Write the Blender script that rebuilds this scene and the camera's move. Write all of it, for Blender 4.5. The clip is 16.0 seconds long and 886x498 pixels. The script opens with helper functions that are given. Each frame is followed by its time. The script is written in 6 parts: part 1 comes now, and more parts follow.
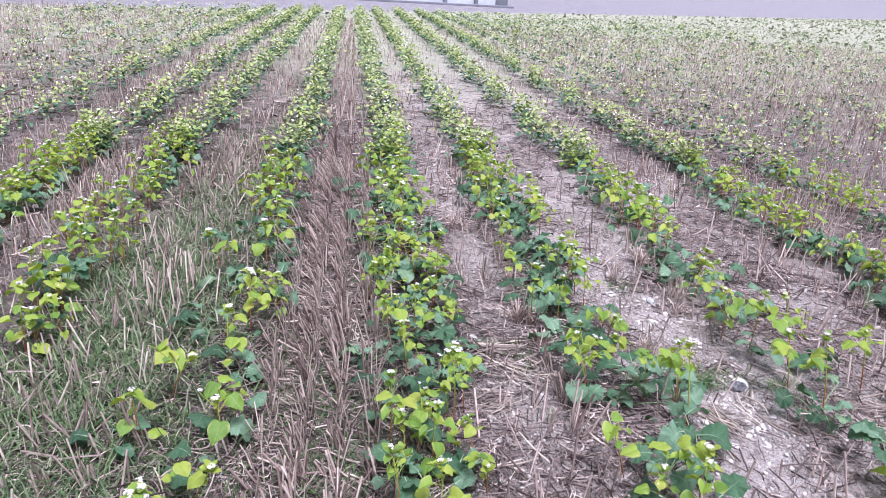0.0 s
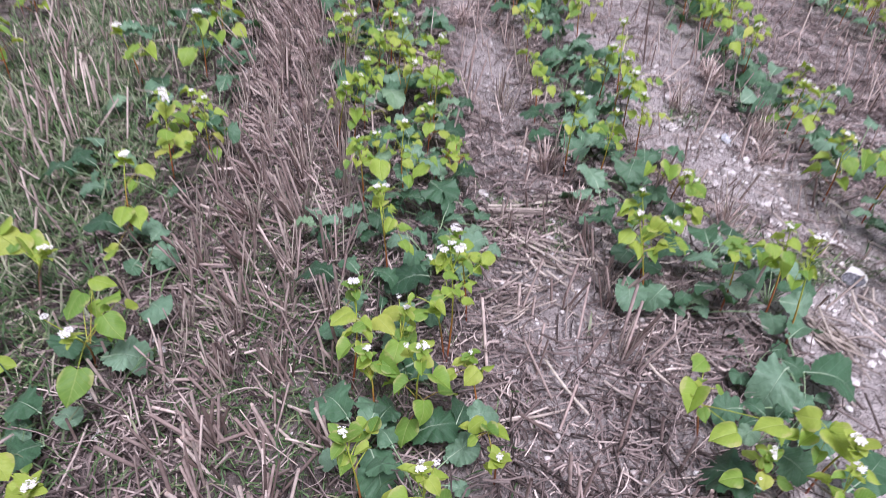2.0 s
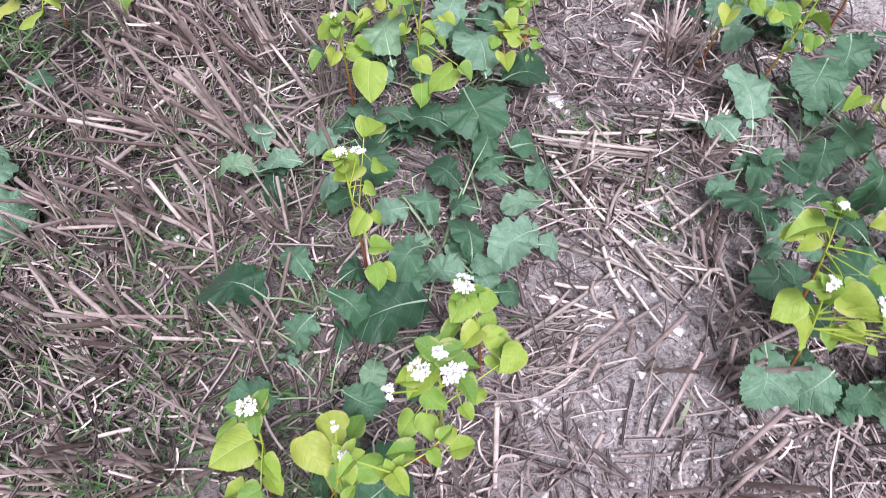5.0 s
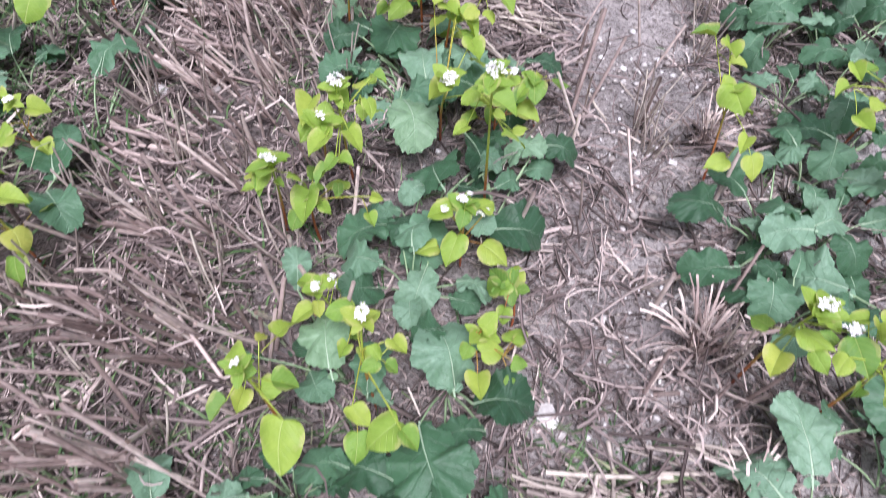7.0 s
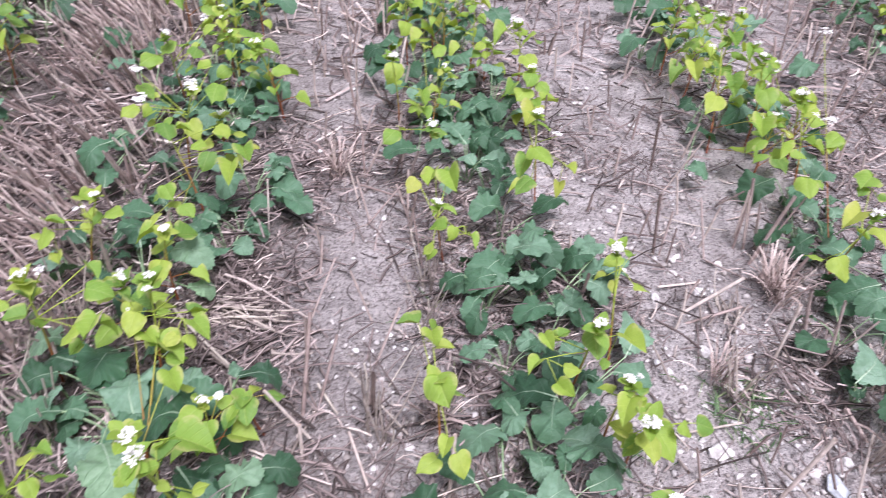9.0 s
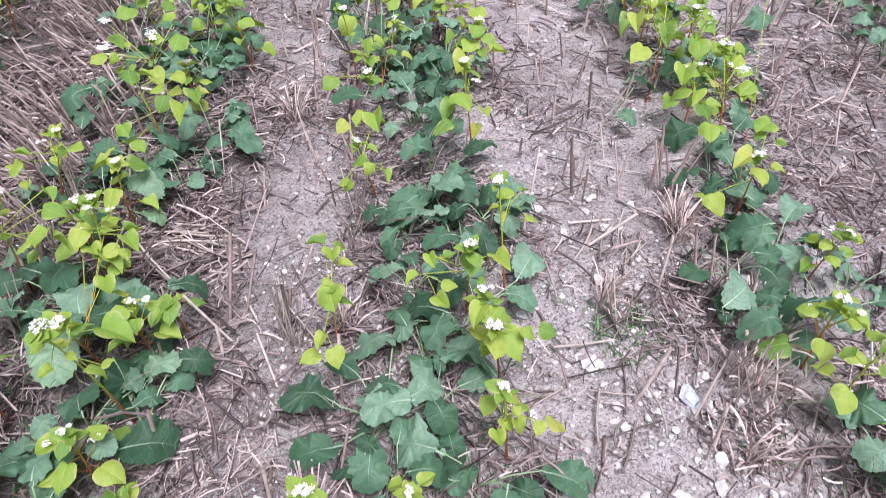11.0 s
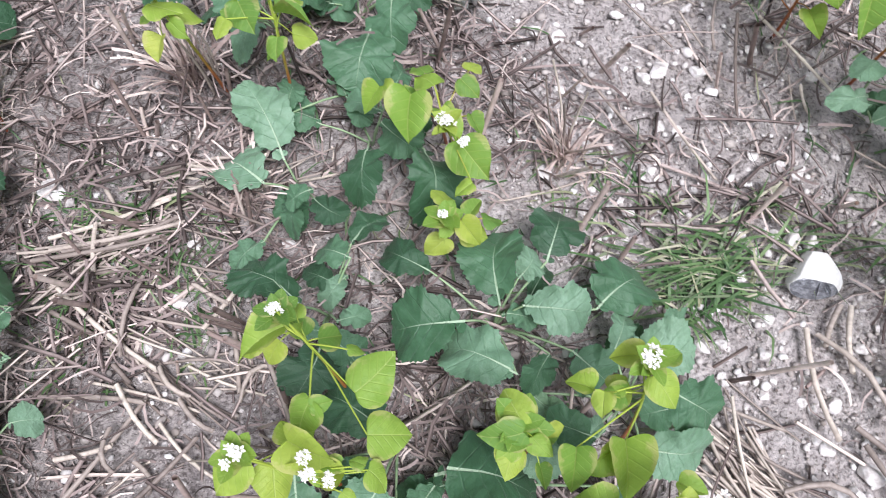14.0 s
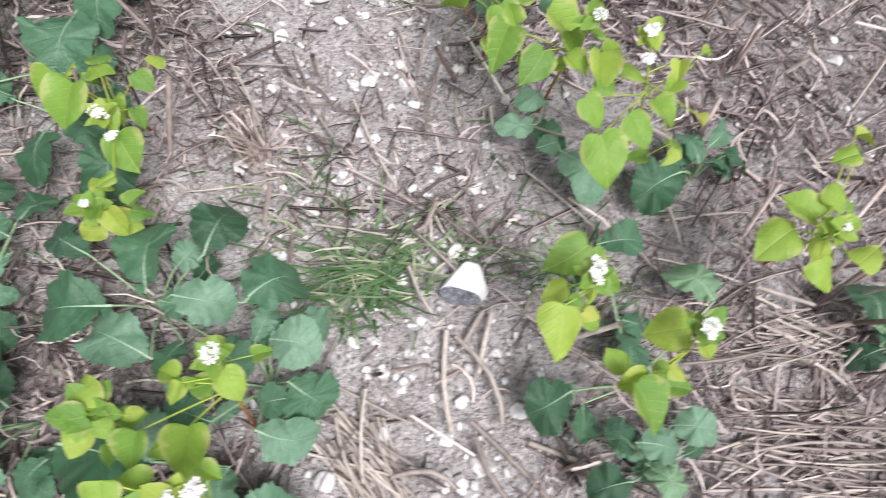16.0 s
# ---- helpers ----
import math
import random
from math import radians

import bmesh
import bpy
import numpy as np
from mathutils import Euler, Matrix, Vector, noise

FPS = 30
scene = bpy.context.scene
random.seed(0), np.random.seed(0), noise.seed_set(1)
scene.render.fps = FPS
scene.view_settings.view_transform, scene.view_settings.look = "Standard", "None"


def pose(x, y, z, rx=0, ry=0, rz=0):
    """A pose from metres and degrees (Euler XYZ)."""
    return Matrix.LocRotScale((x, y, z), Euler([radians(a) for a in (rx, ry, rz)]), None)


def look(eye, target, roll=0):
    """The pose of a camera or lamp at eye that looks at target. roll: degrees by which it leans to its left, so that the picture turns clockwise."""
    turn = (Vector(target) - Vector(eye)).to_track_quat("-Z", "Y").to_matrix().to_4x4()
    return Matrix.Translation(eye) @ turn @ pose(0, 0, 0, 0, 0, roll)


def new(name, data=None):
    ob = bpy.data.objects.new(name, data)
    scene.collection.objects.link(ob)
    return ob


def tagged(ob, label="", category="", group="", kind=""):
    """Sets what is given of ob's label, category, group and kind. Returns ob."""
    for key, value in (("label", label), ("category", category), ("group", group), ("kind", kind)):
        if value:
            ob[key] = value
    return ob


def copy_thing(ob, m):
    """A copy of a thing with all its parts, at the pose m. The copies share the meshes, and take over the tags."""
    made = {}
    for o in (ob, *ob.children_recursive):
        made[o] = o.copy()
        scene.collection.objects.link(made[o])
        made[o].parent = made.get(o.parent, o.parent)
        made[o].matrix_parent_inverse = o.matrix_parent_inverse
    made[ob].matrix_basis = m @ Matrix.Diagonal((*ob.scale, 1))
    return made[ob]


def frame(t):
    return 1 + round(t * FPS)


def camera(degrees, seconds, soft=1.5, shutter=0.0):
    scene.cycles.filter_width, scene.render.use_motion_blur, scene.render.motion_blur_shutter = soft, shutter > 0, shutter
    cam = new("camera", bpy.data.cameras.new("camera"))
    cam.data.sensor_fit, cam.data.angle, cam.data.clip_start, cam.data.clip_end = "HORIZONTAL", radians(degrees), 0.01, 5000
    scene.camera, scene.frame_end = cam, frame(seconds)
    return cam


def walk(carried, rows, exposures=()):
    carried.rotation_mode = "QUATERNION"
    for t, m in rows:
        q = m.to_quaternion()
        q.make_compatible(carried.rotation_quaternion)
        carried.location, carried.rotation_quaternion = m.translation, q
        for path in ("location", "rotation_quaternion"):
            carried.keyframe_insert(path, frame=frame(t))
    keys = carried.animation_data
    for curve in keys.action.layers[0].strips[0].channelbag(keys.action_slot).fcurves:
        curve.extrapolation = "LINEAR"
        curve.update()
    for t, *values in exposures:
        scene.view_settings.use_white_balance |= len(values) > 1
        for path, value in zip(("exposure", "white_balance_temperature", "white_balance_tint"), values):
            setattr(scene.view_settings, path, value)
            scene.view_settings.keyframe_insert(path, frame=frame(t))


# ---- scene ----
cam = camera(64.8, 16.0, soft=0.65, shutter=0.28)
PATH = [
    (0, (-0.306, 0.031, 1.53), (-0.05, 1.88, 0.812), 3.7),
    (0.5, (-0.331, 0.173, 1.556), (-0.081, 2.027, 0.846), 5.5),
    (1, (-0.277, 0.387, 1.508), (-0.09, 2.178, 0.637), 5.0),
    (1.5, (-0.199, 0.693, 1.4), (-0.034, 2.377, 0.334), 3.1),
    (2, (-0.154, 0.943, 1.302), (0.078, 2.488, 0.054), 5.4),
    (2.5, (-0.16, 1.345, 1.133), (0.088, 2.541, -0.45), 7.0),
    (3, (-0.156, 1.543, 1.077), (0.098, 2.527, -0.646), 9.6),
    (3.2, (-0.15, 1.572, 1.068), (0.147, 2.505, -0.675), 12.5),
    (5.3, (0.076, 1.947, 1.101), (0.035, 2.881, -0.667), 4.1),
    (5.5, (0.105, 1.98, 1.102), (0.032, 2.958, -0.642), 3.0),
    (6, (0.138, 2.131, 1.055), (0.09, 3.128, -0.678), 4.5),
    (6.5, (0.138, 2.302, 1.04), (0.042, 3.311, -0.684), 2.5),
    (7, (0.121, 2.434, 1.051), (0.002, 3.531, -0.617), 1.8),
    (7.5, (0.135, 2.505, 1.092), (0.01, 3.851, -0.381), 0.7),
    (8, (0.176, 2.553, 1.146), (0.136, 4.009, -0.224), 1.1),
    (8.5, (0.265, 2.593, 1.158), (0.329, 4.069, -0.19), 1.4),
    (9, (0.379, 2.619, 1.173), (0.63, 4.122, -0.123), 3.7),
    (9.2, (0.418, 2.623, 1.191), (0.714, 4.13, -0.09), 3.7),
    (11.3, (0.662, 2.377, 1.257), (0.78, 3.765, -0.178), 1.7),
    (11.5, (0.624, 2.363, 1.229), (0.801, 3.705, -0.244), 2.9),
    (12, (0.625, 2.332, 1.178), (0.821, 3.571, -0.38), 2.5),
    (12.5, (0.646, 2.309, 1.128), (0.82, 3.41, -0.533), 0.9),
    (13, (0.666, 2.272, 1.062), (0.838, 3.236, -0.682), 1.1),
    (13.5, (0.675, 2.211, 0.996), (0.833, 3.042, -0.817), -1.1),
    (14, (0.723, 2.196, 0.97), (0.89, 2.939, -0.879), -2.2),
    (14.5, (0.763, 2.189, 0.937), (0.976, 2.846, -0.94), -0.2),
    (15, (0.799, 2.175, 0.932), (1.006, 2.836, -0.944), -3.5),
    (15.5, (0.916, 2.143, 0.99), (1.161, 2.782, -0.889), 4.2),
    (16, (1.087, 2.121, 1.067), (1.452, 2.731, -0.802), 19.1),
]
EXPOSURES = [
    (0, 0.74, 5830, 25), (1.0, 0.76, 5830, 25), (1.5, 0.62, 5910, 27), (2.0, 0.48, 5930, 28), (2.5, 0.74, 5930, 28), (3.0, 0.82, 5950, 26),
    (5.5, 0.76, 5860, 24), (6.5, 0.77, 5880, 23), (8.0, 0.80, 5930, 25), (9.0, 0.76, 5950, 25), (12.5, 0.72, 5950, 21), (13.0, 0.72, 5950, 20),
    (15.0, 0.62, 6150, 14), (16, 0.66, 6150, 14),
]

walk(cam, [(t, look(e, g, r)) for t, e, g, r in PATH], EXPOSURES)

# ---- light: a bright overcast sky, one very soft sun behind the clouds ----
world = bpy.data.worlds.new("overcast_sky")
scene.world = world
world.use_nodes = True
wn, wl = world.node_tree.nodes, world.node_tree.links
wn.clear()
sky = wn.new("ShaderNodeTexSky")
sky.sky_type = "NISHITA"
sky.sun_disc = False
sky.sun_elevation = radians(67)
sky.sun_rotation = radians(197)
sky.air_density, sky.dust_density, sky.ozone_density = 1.0, 2.5, 1.5
grey = wn.new("ShaderNodeHueSaturation")
grey.inputs["Saturation"].default_value = 0.35
bg = wn.new("ShaderNodeBackground")
bg.inputs["Strength"].default_value = 0.065
wout = wn.new("ShaderNodeOutputWorld")
wl.new(sky.outputs[0], grey.inputs["Color"])
veil = wn.new("ShaderNodeMix")
veil.data_type = "RGBA"
veil.inputs[0].default_value = 0.25
veil.inputs[7].default_value = (9.0, 9.2, 9.6, 1)
wl.new(grey.outputs[0], veil.inputs[6])
wl.new(veil.outputs[2], bg.inputs["Color"])
wl.new(bg.outputs[0], wout.inputs["Surface"])

sun_data = bpy.data.lights.new("sun", "SUN")
sun_data.energy = 3.0
sun_data.angle = radians(24)
sun_data.color = (1.0, 0.98, 0.95)
sun = new("sun", sun_data)
sun.matrix_world = Matrix.Translation((0, 0, 30)) @ (Vector((-0.12, 0.40, -1.0))).to_track_quat("-Z", "Y").to_matrix().to_4x4()


# ---- materials ----
class Mat:
    """A node material with small helpers."""

    def __init__(self, name, rough=0.8, spec=0.3):
        self.m = bpy.data.materials.new(name)
        self.m.use_nodes = True
        self.n, self.l = self.m.node_tree.nodes, self.m.node_tree.links
        self.b = self.n["Principled BSDF"]
        self.b.inputs["Roughness"].default_value = rough
        self.b.inputs["Specular IOR Level"].default_value = spec
        self.out = self.n["Material Output"]

    def node(self, kind, **sets):
        nd = self.n.new(kind)
        for k, v in sets.items():
            nd.inputs[k.replace("_", " ")].default_value = v
        return nd

    def coords(self, what="Object"):
        return self.n.new("ShaderNodeTexCoord").outputs[what]

    def noise(self, scale, detail=4.0, rough=0.55, vec=None, out="Fac"):
        nd = self.node("ShaderNodeTexNoise", Scale=scale, Detail=detail, Roughness=rough)
        if vec is not None:
            self.l.new(vec, nd.inputs["Vector"])
        return nd.outputs[out]

    def ramp(self, fac, stops):
        r = self.n.new("ShaderNodeValToRGB")
        e = r.color_ramp.elements
        while len(e) < len(stops):
            e.new(0.5)
        for el, (p, c) in zip(e, stops):
            el.position, el.color = p, (*c, 1)
        self.l.new(fac, r.inputs["Fac"])
        return r.outputs["Color"]

    def mix(self, fac, a, b, mode="MIX"):
        x = self.n.new("ShaderNodeMix")
        x.data_type, x.blend_type = "RGBA", mode
        for sock, v in ((x.inputs[0], fac), (x.inputs[6], a), (x.inputs[7], b)):
            if hasattr(v, "is_linked"):
                self.l.new(v, sock)
            elif isinstance(v, (int, float)):
                sock.default_value = v
            else:
                sock.default_value = (*v, 1)
        return x.outputs[2]

    def math(self, op, a, b=0.0, clamp=False):
        x = self.n.new("ShaderNodeMath")
        x.operation, x.use_clamp = op, clamp
        for sock, v in ((x.inputs[0], a), (x.inputs[1], b)):
            if hasattr(v, "is_linked"):
                self.l.new(v, sock)
            else:
                sock.default_value = v
        return x.outputs[0]

    def rand(self):
        return self.n.new("ShaderNodeObjectInfo").outputs["Random"]

    def island(self):
        return self.n.new("ShaderNodeNewGeometry").outputs["Random Per Island"]

    def color(self, sock):
        self.l.new(sock, self.b.inputs["Base Color"])
        return self

    def bump(self, height, strength=0.4, distance=0.005):
        bp = self.node("ShaderNodeBump", Strength=strength, Distance=distance)
        self.l.new(height, bp.inputs["Height"])
        self.l.new(bp.outputs[0], self.b.inputs["Normal"])
        return self

    def thin(self, color, amount):
        """Light that passes through a leaf."""
        tr = self.n.new("ShaderNodeBsdfTranslucent")
        if hasattr(color, "is_linked"):
            self.l.new(color, tr.inputs["Color"])
        else:
            tr.inputs["Color"].default_value = (*color, 1)
        mx = self.n.new("ShaderNodeMixShader")
        mx.inputs[0].default_value = amount
        self.l.new(self.b.outputs[0], mx.inputs[1])
        self.l.new(tr.outputs[0], mx.inputs[2])
        self.l.new(mx.outputs[0], self.out.inputs["Surface"])
        return self


def soil_material():
    """Crumbly chalky soil: paler and drier on the tilled strips, browner elsewhere with shade under the straw painted
    in.
    """
    m = Mat("chalky_soil", 0.95, 0.15)
    c = m.coords()
    sep = m.n.new("ShaderNodeSeparateXYZ")
    m.l.new(c, sep.inputs[0])
    x, y = sep.outputs[0], sep.outputs[1]
    big, mid, fine = m.noise(1.3, 4, 0.6, c), m.noise(14, 5, 0.65, c), m.noise(120, 4, 0.7, c)
    lump, patch = m.noise(38, 3, 0.6, c), m.noise(0.55, 3, 0.5, c)
    # a broad strip of dry pale soil, darker on either hand, in ragged patches
    ragged = m.math("ADD", m.math("MULTIPLY", m.math("SUBTRACT", mid, 0.5), 0.7), m.math("MULTIPLY", m.math("SUBTRACT", m.noise(1.9, 4, 0.65, c), 0.5), 1.5))
    rise = m.math("MULTIPLY", m.math("ADD", x, 0.75), 0.75, True)
    fall = m.math("MULTIPLY", m.math("SUBTRACT", x, 1.75), 0.65, True)
    side = m.math("SUBTRACT", rise, m.math("MULTIPLY", fall, 0.62), True)
    side = m.math("MULTIPLY", side, m.math("MULTIPLY", m.math("ADD", y, 0.8), 0.6, True))
    bare = m.math("SUBTRACT", m.math("MULTIPLY", side, 0.97), m.math("MULTIPLY", ragged, 0.55), True)
    worn = m.math("MULTIPLY", m.math("SUBTRACT", patch, 0.45), 3.0, True)
    bare = m.math("MAXIMUM", m.math("MULTIPLY", bare, m.math("POWER", side, 0.7)), m.math("MULTIPLY", worn, 0.45))
    # the dark ramp holds browner soil and the shade in gaps between straws
    dark = m.ramp(mid, [(0.25, (0.078, 0.064, 0.058)), (0.5, (0.185, 0.158, 0.146)), (0.75, (0.37, 0.328, 0.308))])
    pale = m.ramp(mid, [(0.25, (0.40, 0.36, 0.35)), (0.5, (0.62, 0.578, 0.568)), (0.75, (0.80, 0.77, 0.76))])
    base = m.mix(bare, dark, pale)
    # the far end of the stubble is greened over with low weeds
    weedy = m.math("MULTIPLY", m.math("SUBTRACT", y, 7.0), 0.10, True)
    base = m.mix(weedy, base, m.ramp(mid, [(0.3, (0.40, 0.42, 0.33)), (0.7, (0.56, 0.58, 0.47))]))
    # beyond the sown field lies bare, dry, grey soil
    far = m.math("MULTIPLY", m.math("SUBTRACT", m.math("SUBTRACT", y, m.math("MULTIPLY", x, 0.85)), 33.0), 0.4, True)
    base = m.mix(far, base, m.ramp(mid, [(0.3, (0.29, 0.285, 0.32)), (0.7, (0.38, 0.375, 0.415))]))
    tone = m.ramp(big, [(0.35, (0.80, 0.78, 0.77)), (0.65, (1.08, 1.06, 1.05))])
    col = m.mix(1.0, base, tone, "MULTIPLY")
    grain = m.ramp(fine, [(0.34, (0.34, 0.32, 0.31)), (0.5, (1.0, 1.0, 1.0)), (0.75, (1.32, 1.30, 1.29))])
    col = m.mix(1.0, col, grain, "MULTIPLY")
    m.color(col)
    h = m.math("ADD", m.math("ADD", m.math("MULTIPLY", mid, 0.25), m.math("MULTIPLY", lump, 0.8)), m.math("MULTIPLY", fine, 1.3))
    return m.bump(h, 1.0, 0.014).m


def straw_material(name, stops, rough=0.6):
    m = Mat(name, rough, 0.3)
    c = m.coords()
    col = m.ramp(m.island(), [(p, (r * 1.02, g * 0.98, b * 1.02)) for p, (r, g, b) in stops])
    streak = m.ramp(m.noise(45, 3, 0.6, c), [(0.3, (0.58, 0.55, 0.53)), (0.6, (1.06, 1.04, 1.03))])
    return m.color(m.mix(0.8, col, streak, "MULTIPLY")).m


def mustard_material():
    m = Mat("mustard_leaf", 0.42, 0.45)
    m.b.inputs["Sheen Weight"].default_value = 0.05
    m.b.inputs["Sheen Roughness"].default_value = 0.5
    uv = m.coords("UV")
    sep = m.n.new("ShaderNodeSeparateXYZ")
    m.l.new(uv, sep.inputs[0])
    u, v = sep.outputs[0], sep.outputs[1]
    au = m.math("ABSOLUTE", m.math("SUBTRACT", u, 0.5))
    obj = m.coords()
    # side veins run forward and outward from the midrib and thin out towards the edge
    wig = m.math("MULTIPLY", m.noise(3.0, 2, 0.5, obj), 0.14)
    ph = m.math("ADD", m.math("SUBTRACT", v, m.math("MULTIPLY", au, 0.75)), wig)
    saw = m.math("ABSOLUTE", m.math("SUBTRACT", m.math("FRACT", m.math("MULTIPLY", ph, 5.5)), 0.5))
    side = m.math("SUBTRACT", 1.0, m.math("MULTIPLY", saw, m.math("ADD", 11.0, m.math("MULTIPLY", au, 40.0))), True)
    width = m.math("SUBTRACT", 0.019, m.math("MULTIPLY", v, 0.019))
    rib = m.math("MULTIPLY", m.math("SUBTRACT", 1.0, m.math("DIVIDE", au, width), True), 2.2, True)
    net = m.noise(16, 4, 0.7, obj)
    rnd = m.rand()
    base = m.ramp(rnd, [(0.0, (0.024, 0.074, 0.034)), (0.3, (0.050, 0.132, 0.062)), (0.62, (0.096, 0.206, 0.112)), (0.94, (0.180, 0.312, 0.198)), (1.0, (0.19, 0.32, 0.17))])
    mott = m.ramp(m.noise(4.0, 5, 0.65, obj), [(0.3, (0.70, 0.76, 0.70)), (0.68, (1.26, 1.18, 1.28))])
    base = m.mix(0.85, base, mott, "MULTIPLY")
    base = m.mix(0.5, base, m.ramp(net, [(0.35, (0.84, 0.86, 0.84)), (0.6, (1.08, 1.07, 1.08))]), "MULTIPLY")
    col = m.mix(m.math("MULTIPLY", side, 0.18), base, (0.24, 0.40, 0.26))
    fade = m.math("SUBTRACT", 0.95, m.math("MULTIPLY", v, 0.65))
    col = m.mix(m.math("MULTIPLY", rib, fade), col, (0.46, 0.60, 0.42))
    m.color(col)
    h = m.math("ADD", m.math("MULTIPLY", m.math("ADD", side, rib), -0.35), m.math("MULTIPLY", net, 0.8))
    m.bump(h, 0.6, 0.005)
    return m.thin((0.14, 0.35, 0.09), 0.14).m


def buckwheat_material():
    m = Mat("buckwheat_leaf", 0.5, 0.3)
    sep = m.n.new("ShaderNodeSeparateXYZ")
    m.l.new(m.coords("UV"), sep.inputs[0])
    u, v = sep.outputs[0], sep.outputs[1]
    au = m.math("ABSOLUTE", m.math("SUBTRACT", u, 0.5))
    obj = m.coords()
    ph = m.math("SUBTRACT", v, m.math("MULTIPLY", au, 0.8))
    saw = m.math("ABSOLUTE", m.math("SUBTRACT", m.math("FRACT", m.math("MULTIPLY", ph, 5.0)), 0.5))
    side = m.math("SUBTRACT", 1.0, m.math("MULTIPLY", saw, 9.0), True)
    rib = m.math("SUBTRACT", 1.0, m.math("MULTIPLY", au, 45.0), True)
    base = m.ramp(m.rand(), [(0.0, (0.12, 0.25, 0.055)), (0.25, (0.205, 0.36, 0.062)), (0.6, (0.30, 0.435, 0.068)), (0.95, (0.385, 0.475, 0.085)), (1.0, (0.44, 0.46, 0.10))])
    mott = m.ramp(m.noise(3.0, 4, 0.6, obj), [(0.3, (0.78, 0.84, 0.8)), (0.7, (1.1, 1.06, 1.1))])
    base = m.mix(0.9, base, mott, "MULTIPLY")
    edge = m.ramp(m.math("ADD", m.math("MULTIPLY", au, 1.1), m.math("MULTIPLY", m.noise(2.2, 4, 0.7, obj), 0.9)), [(0.86, (0, 0, 0)), (0.95, (1, 1, 1))])
    col = m.mix(m.math("MULTIPLY", edge, 0.5), base, (0.55, 0.50, 0.22))
    col = m.mix(m.math("MULTIPLY", side, 0.22), col, (0.50, 0.62, 0.16))
    col = m.mix(m.math("MULTIPLY", rib, 0.5), col, (0.55, 0.64, 0.22))
    m.color(col)
    m.bump(m.math("ADD", m.math("MULTIPLY", m.math("ADD", side, rib), -0.5), m.noise(9, 3, 0.6, obj)), 0.4, 0.003)
    return m.thin((0.50, 0.64, 0.04), 0.28).m


def plain_material(name, stops, rough=0.7, scale=30, spec=0.3, source="noise", bump=0.25):
    m = Mat(name, rough, spec)
    c = m.coords()
    nz = m.noise(scale, 5, 0.65, c)
    col = m.ramp(nz if source == "noise" else m.island(), stops)
    if source != "noise":
        col = m.mix(0.7, col, m.ramp(nz, [(0.3, (0.7, 0.7, 0.7)), (0.65, (1.08, 1.08, 1.08))]), "MULTIPLY")
    m.color(col)
    if bump:
        m.bump(nz, bump, 0.004)
    return m.m


def stem_material():
    m = Mat("buckwheat_stem", 0.45, 0.4)
    sep = m.n.new("ShaderNodeSeparateXYZ")
    m.l.new(m.coords("Object"), sep.inputs[0])
    h = m.math("ADD", m.math("MULTIPLY", sep.outputs[2], 4.0), m.math("MULTIPLY", m.noise(20, 2), 0.4))
    return m.color(m.ramp(h, [(0.15, (0.28, 0.06, 0.035)), (0.6, (0.36, 0.14, 0.04)), (0.95, (0.36, 0.42, 0.06)), (1.0, (0.38, 0.48, 0.07))])).m


def single_straw_material():
    m = Mat("single_straw", 0.5, 0.35)
    col = m.ramp(m.rand(), [(0.0, (0.22, 0.18, 0.16)), (0.4, (0.38, 0.325, 0.29)), (0.8, (0.55, 0.48, 0.42)), (1.0, (0.74, 0.67, 0.58))])
    return m.color(m.mix(0.8, col, m.ramp(m.noise(7, 4, 0.65, m.coords()), [(0.3, (0.5, 0.47, 0.45)), (0.6, (1.06, 1.05, 1.04))]), "MULTIPLY")).m


STRAW = single_straw_material()
SOIL = soil_material()
STUB = straw_material("wheat_stubble", [(0.0, (0.21, 0.165, 0.142)), (0.3, (0.40, 0.325, 0.287)), (0.65, (0.62, 0.53, 0.468)), (0.9, (0.77, 0.69, 0.60)), (1.0, (0.84, 0.77, 0.67))])
CRUMB = plain_material("soil_crumb", [(0.0, (0.17, 0.14, 0.13)), (0.5, (0.33, 0.29, 0.27)), (1.0, (0.52, 0.48, 0.46))], 0.95, 60, 0.1, "island", 0)
LITTER = straw_material("straw_litter", [(0.0, (0.044, 0.035, 0.030)), (0.38, (0.175, 0.143, 0.129)), (0.72, (0.34, 0.289, 0.263)), (0.92, (0.56, 0.49, 0.437)), (1.0, (0.80, 0.73, 0.635))], 0.7)
MUSTARD = mustard_material()
BUCKWHEAT = buckwheat_material()
STEM = stem_material()
STALK = plain_material("mustard_stalk", [(0.3, (0.20, 0.32, 0.16)), (0.6, (0.34, 0.46, 0.27))], 0.5, 40, 0.35, bump=0)
RIND = plain_material("flint_rind", [(0.3, (0.74, 0.72, 0.68)), (0.6, (0.87, 0.86, 0.83))], 0.75, 9, 0.25, bump=0.3)
FLINT = plain_material("flint_core", [(0.3, (0.05, 0.052, 0.06)), (0.5, (0.20, 0.205, 0.225)), (0.7, (0.46, 0.47, 0.50))], 0.3, 9, 0.5, bump=0.2)
SHED = plain_material("painted_sheet", [(0.3, (0.55, 0.60, 0.68)), (0.65, (0.74, 0.77, 0.80))], 0.6, 1.2, 0.3, bump=0)
DARK = plain_material("dark_sheet", [(0.3, (0.17, 0.18, 0.21)), (0.65, (0.27, 0.28, 0.32))], 0.6, 1.5, 0.3, bump=0)
BARK = plain_material("bark", [(0.3, (0.07, 0.055, 0.045)), (0.6, (0.14, 0.11, 0.09))], 0.9, 6, 0.2)
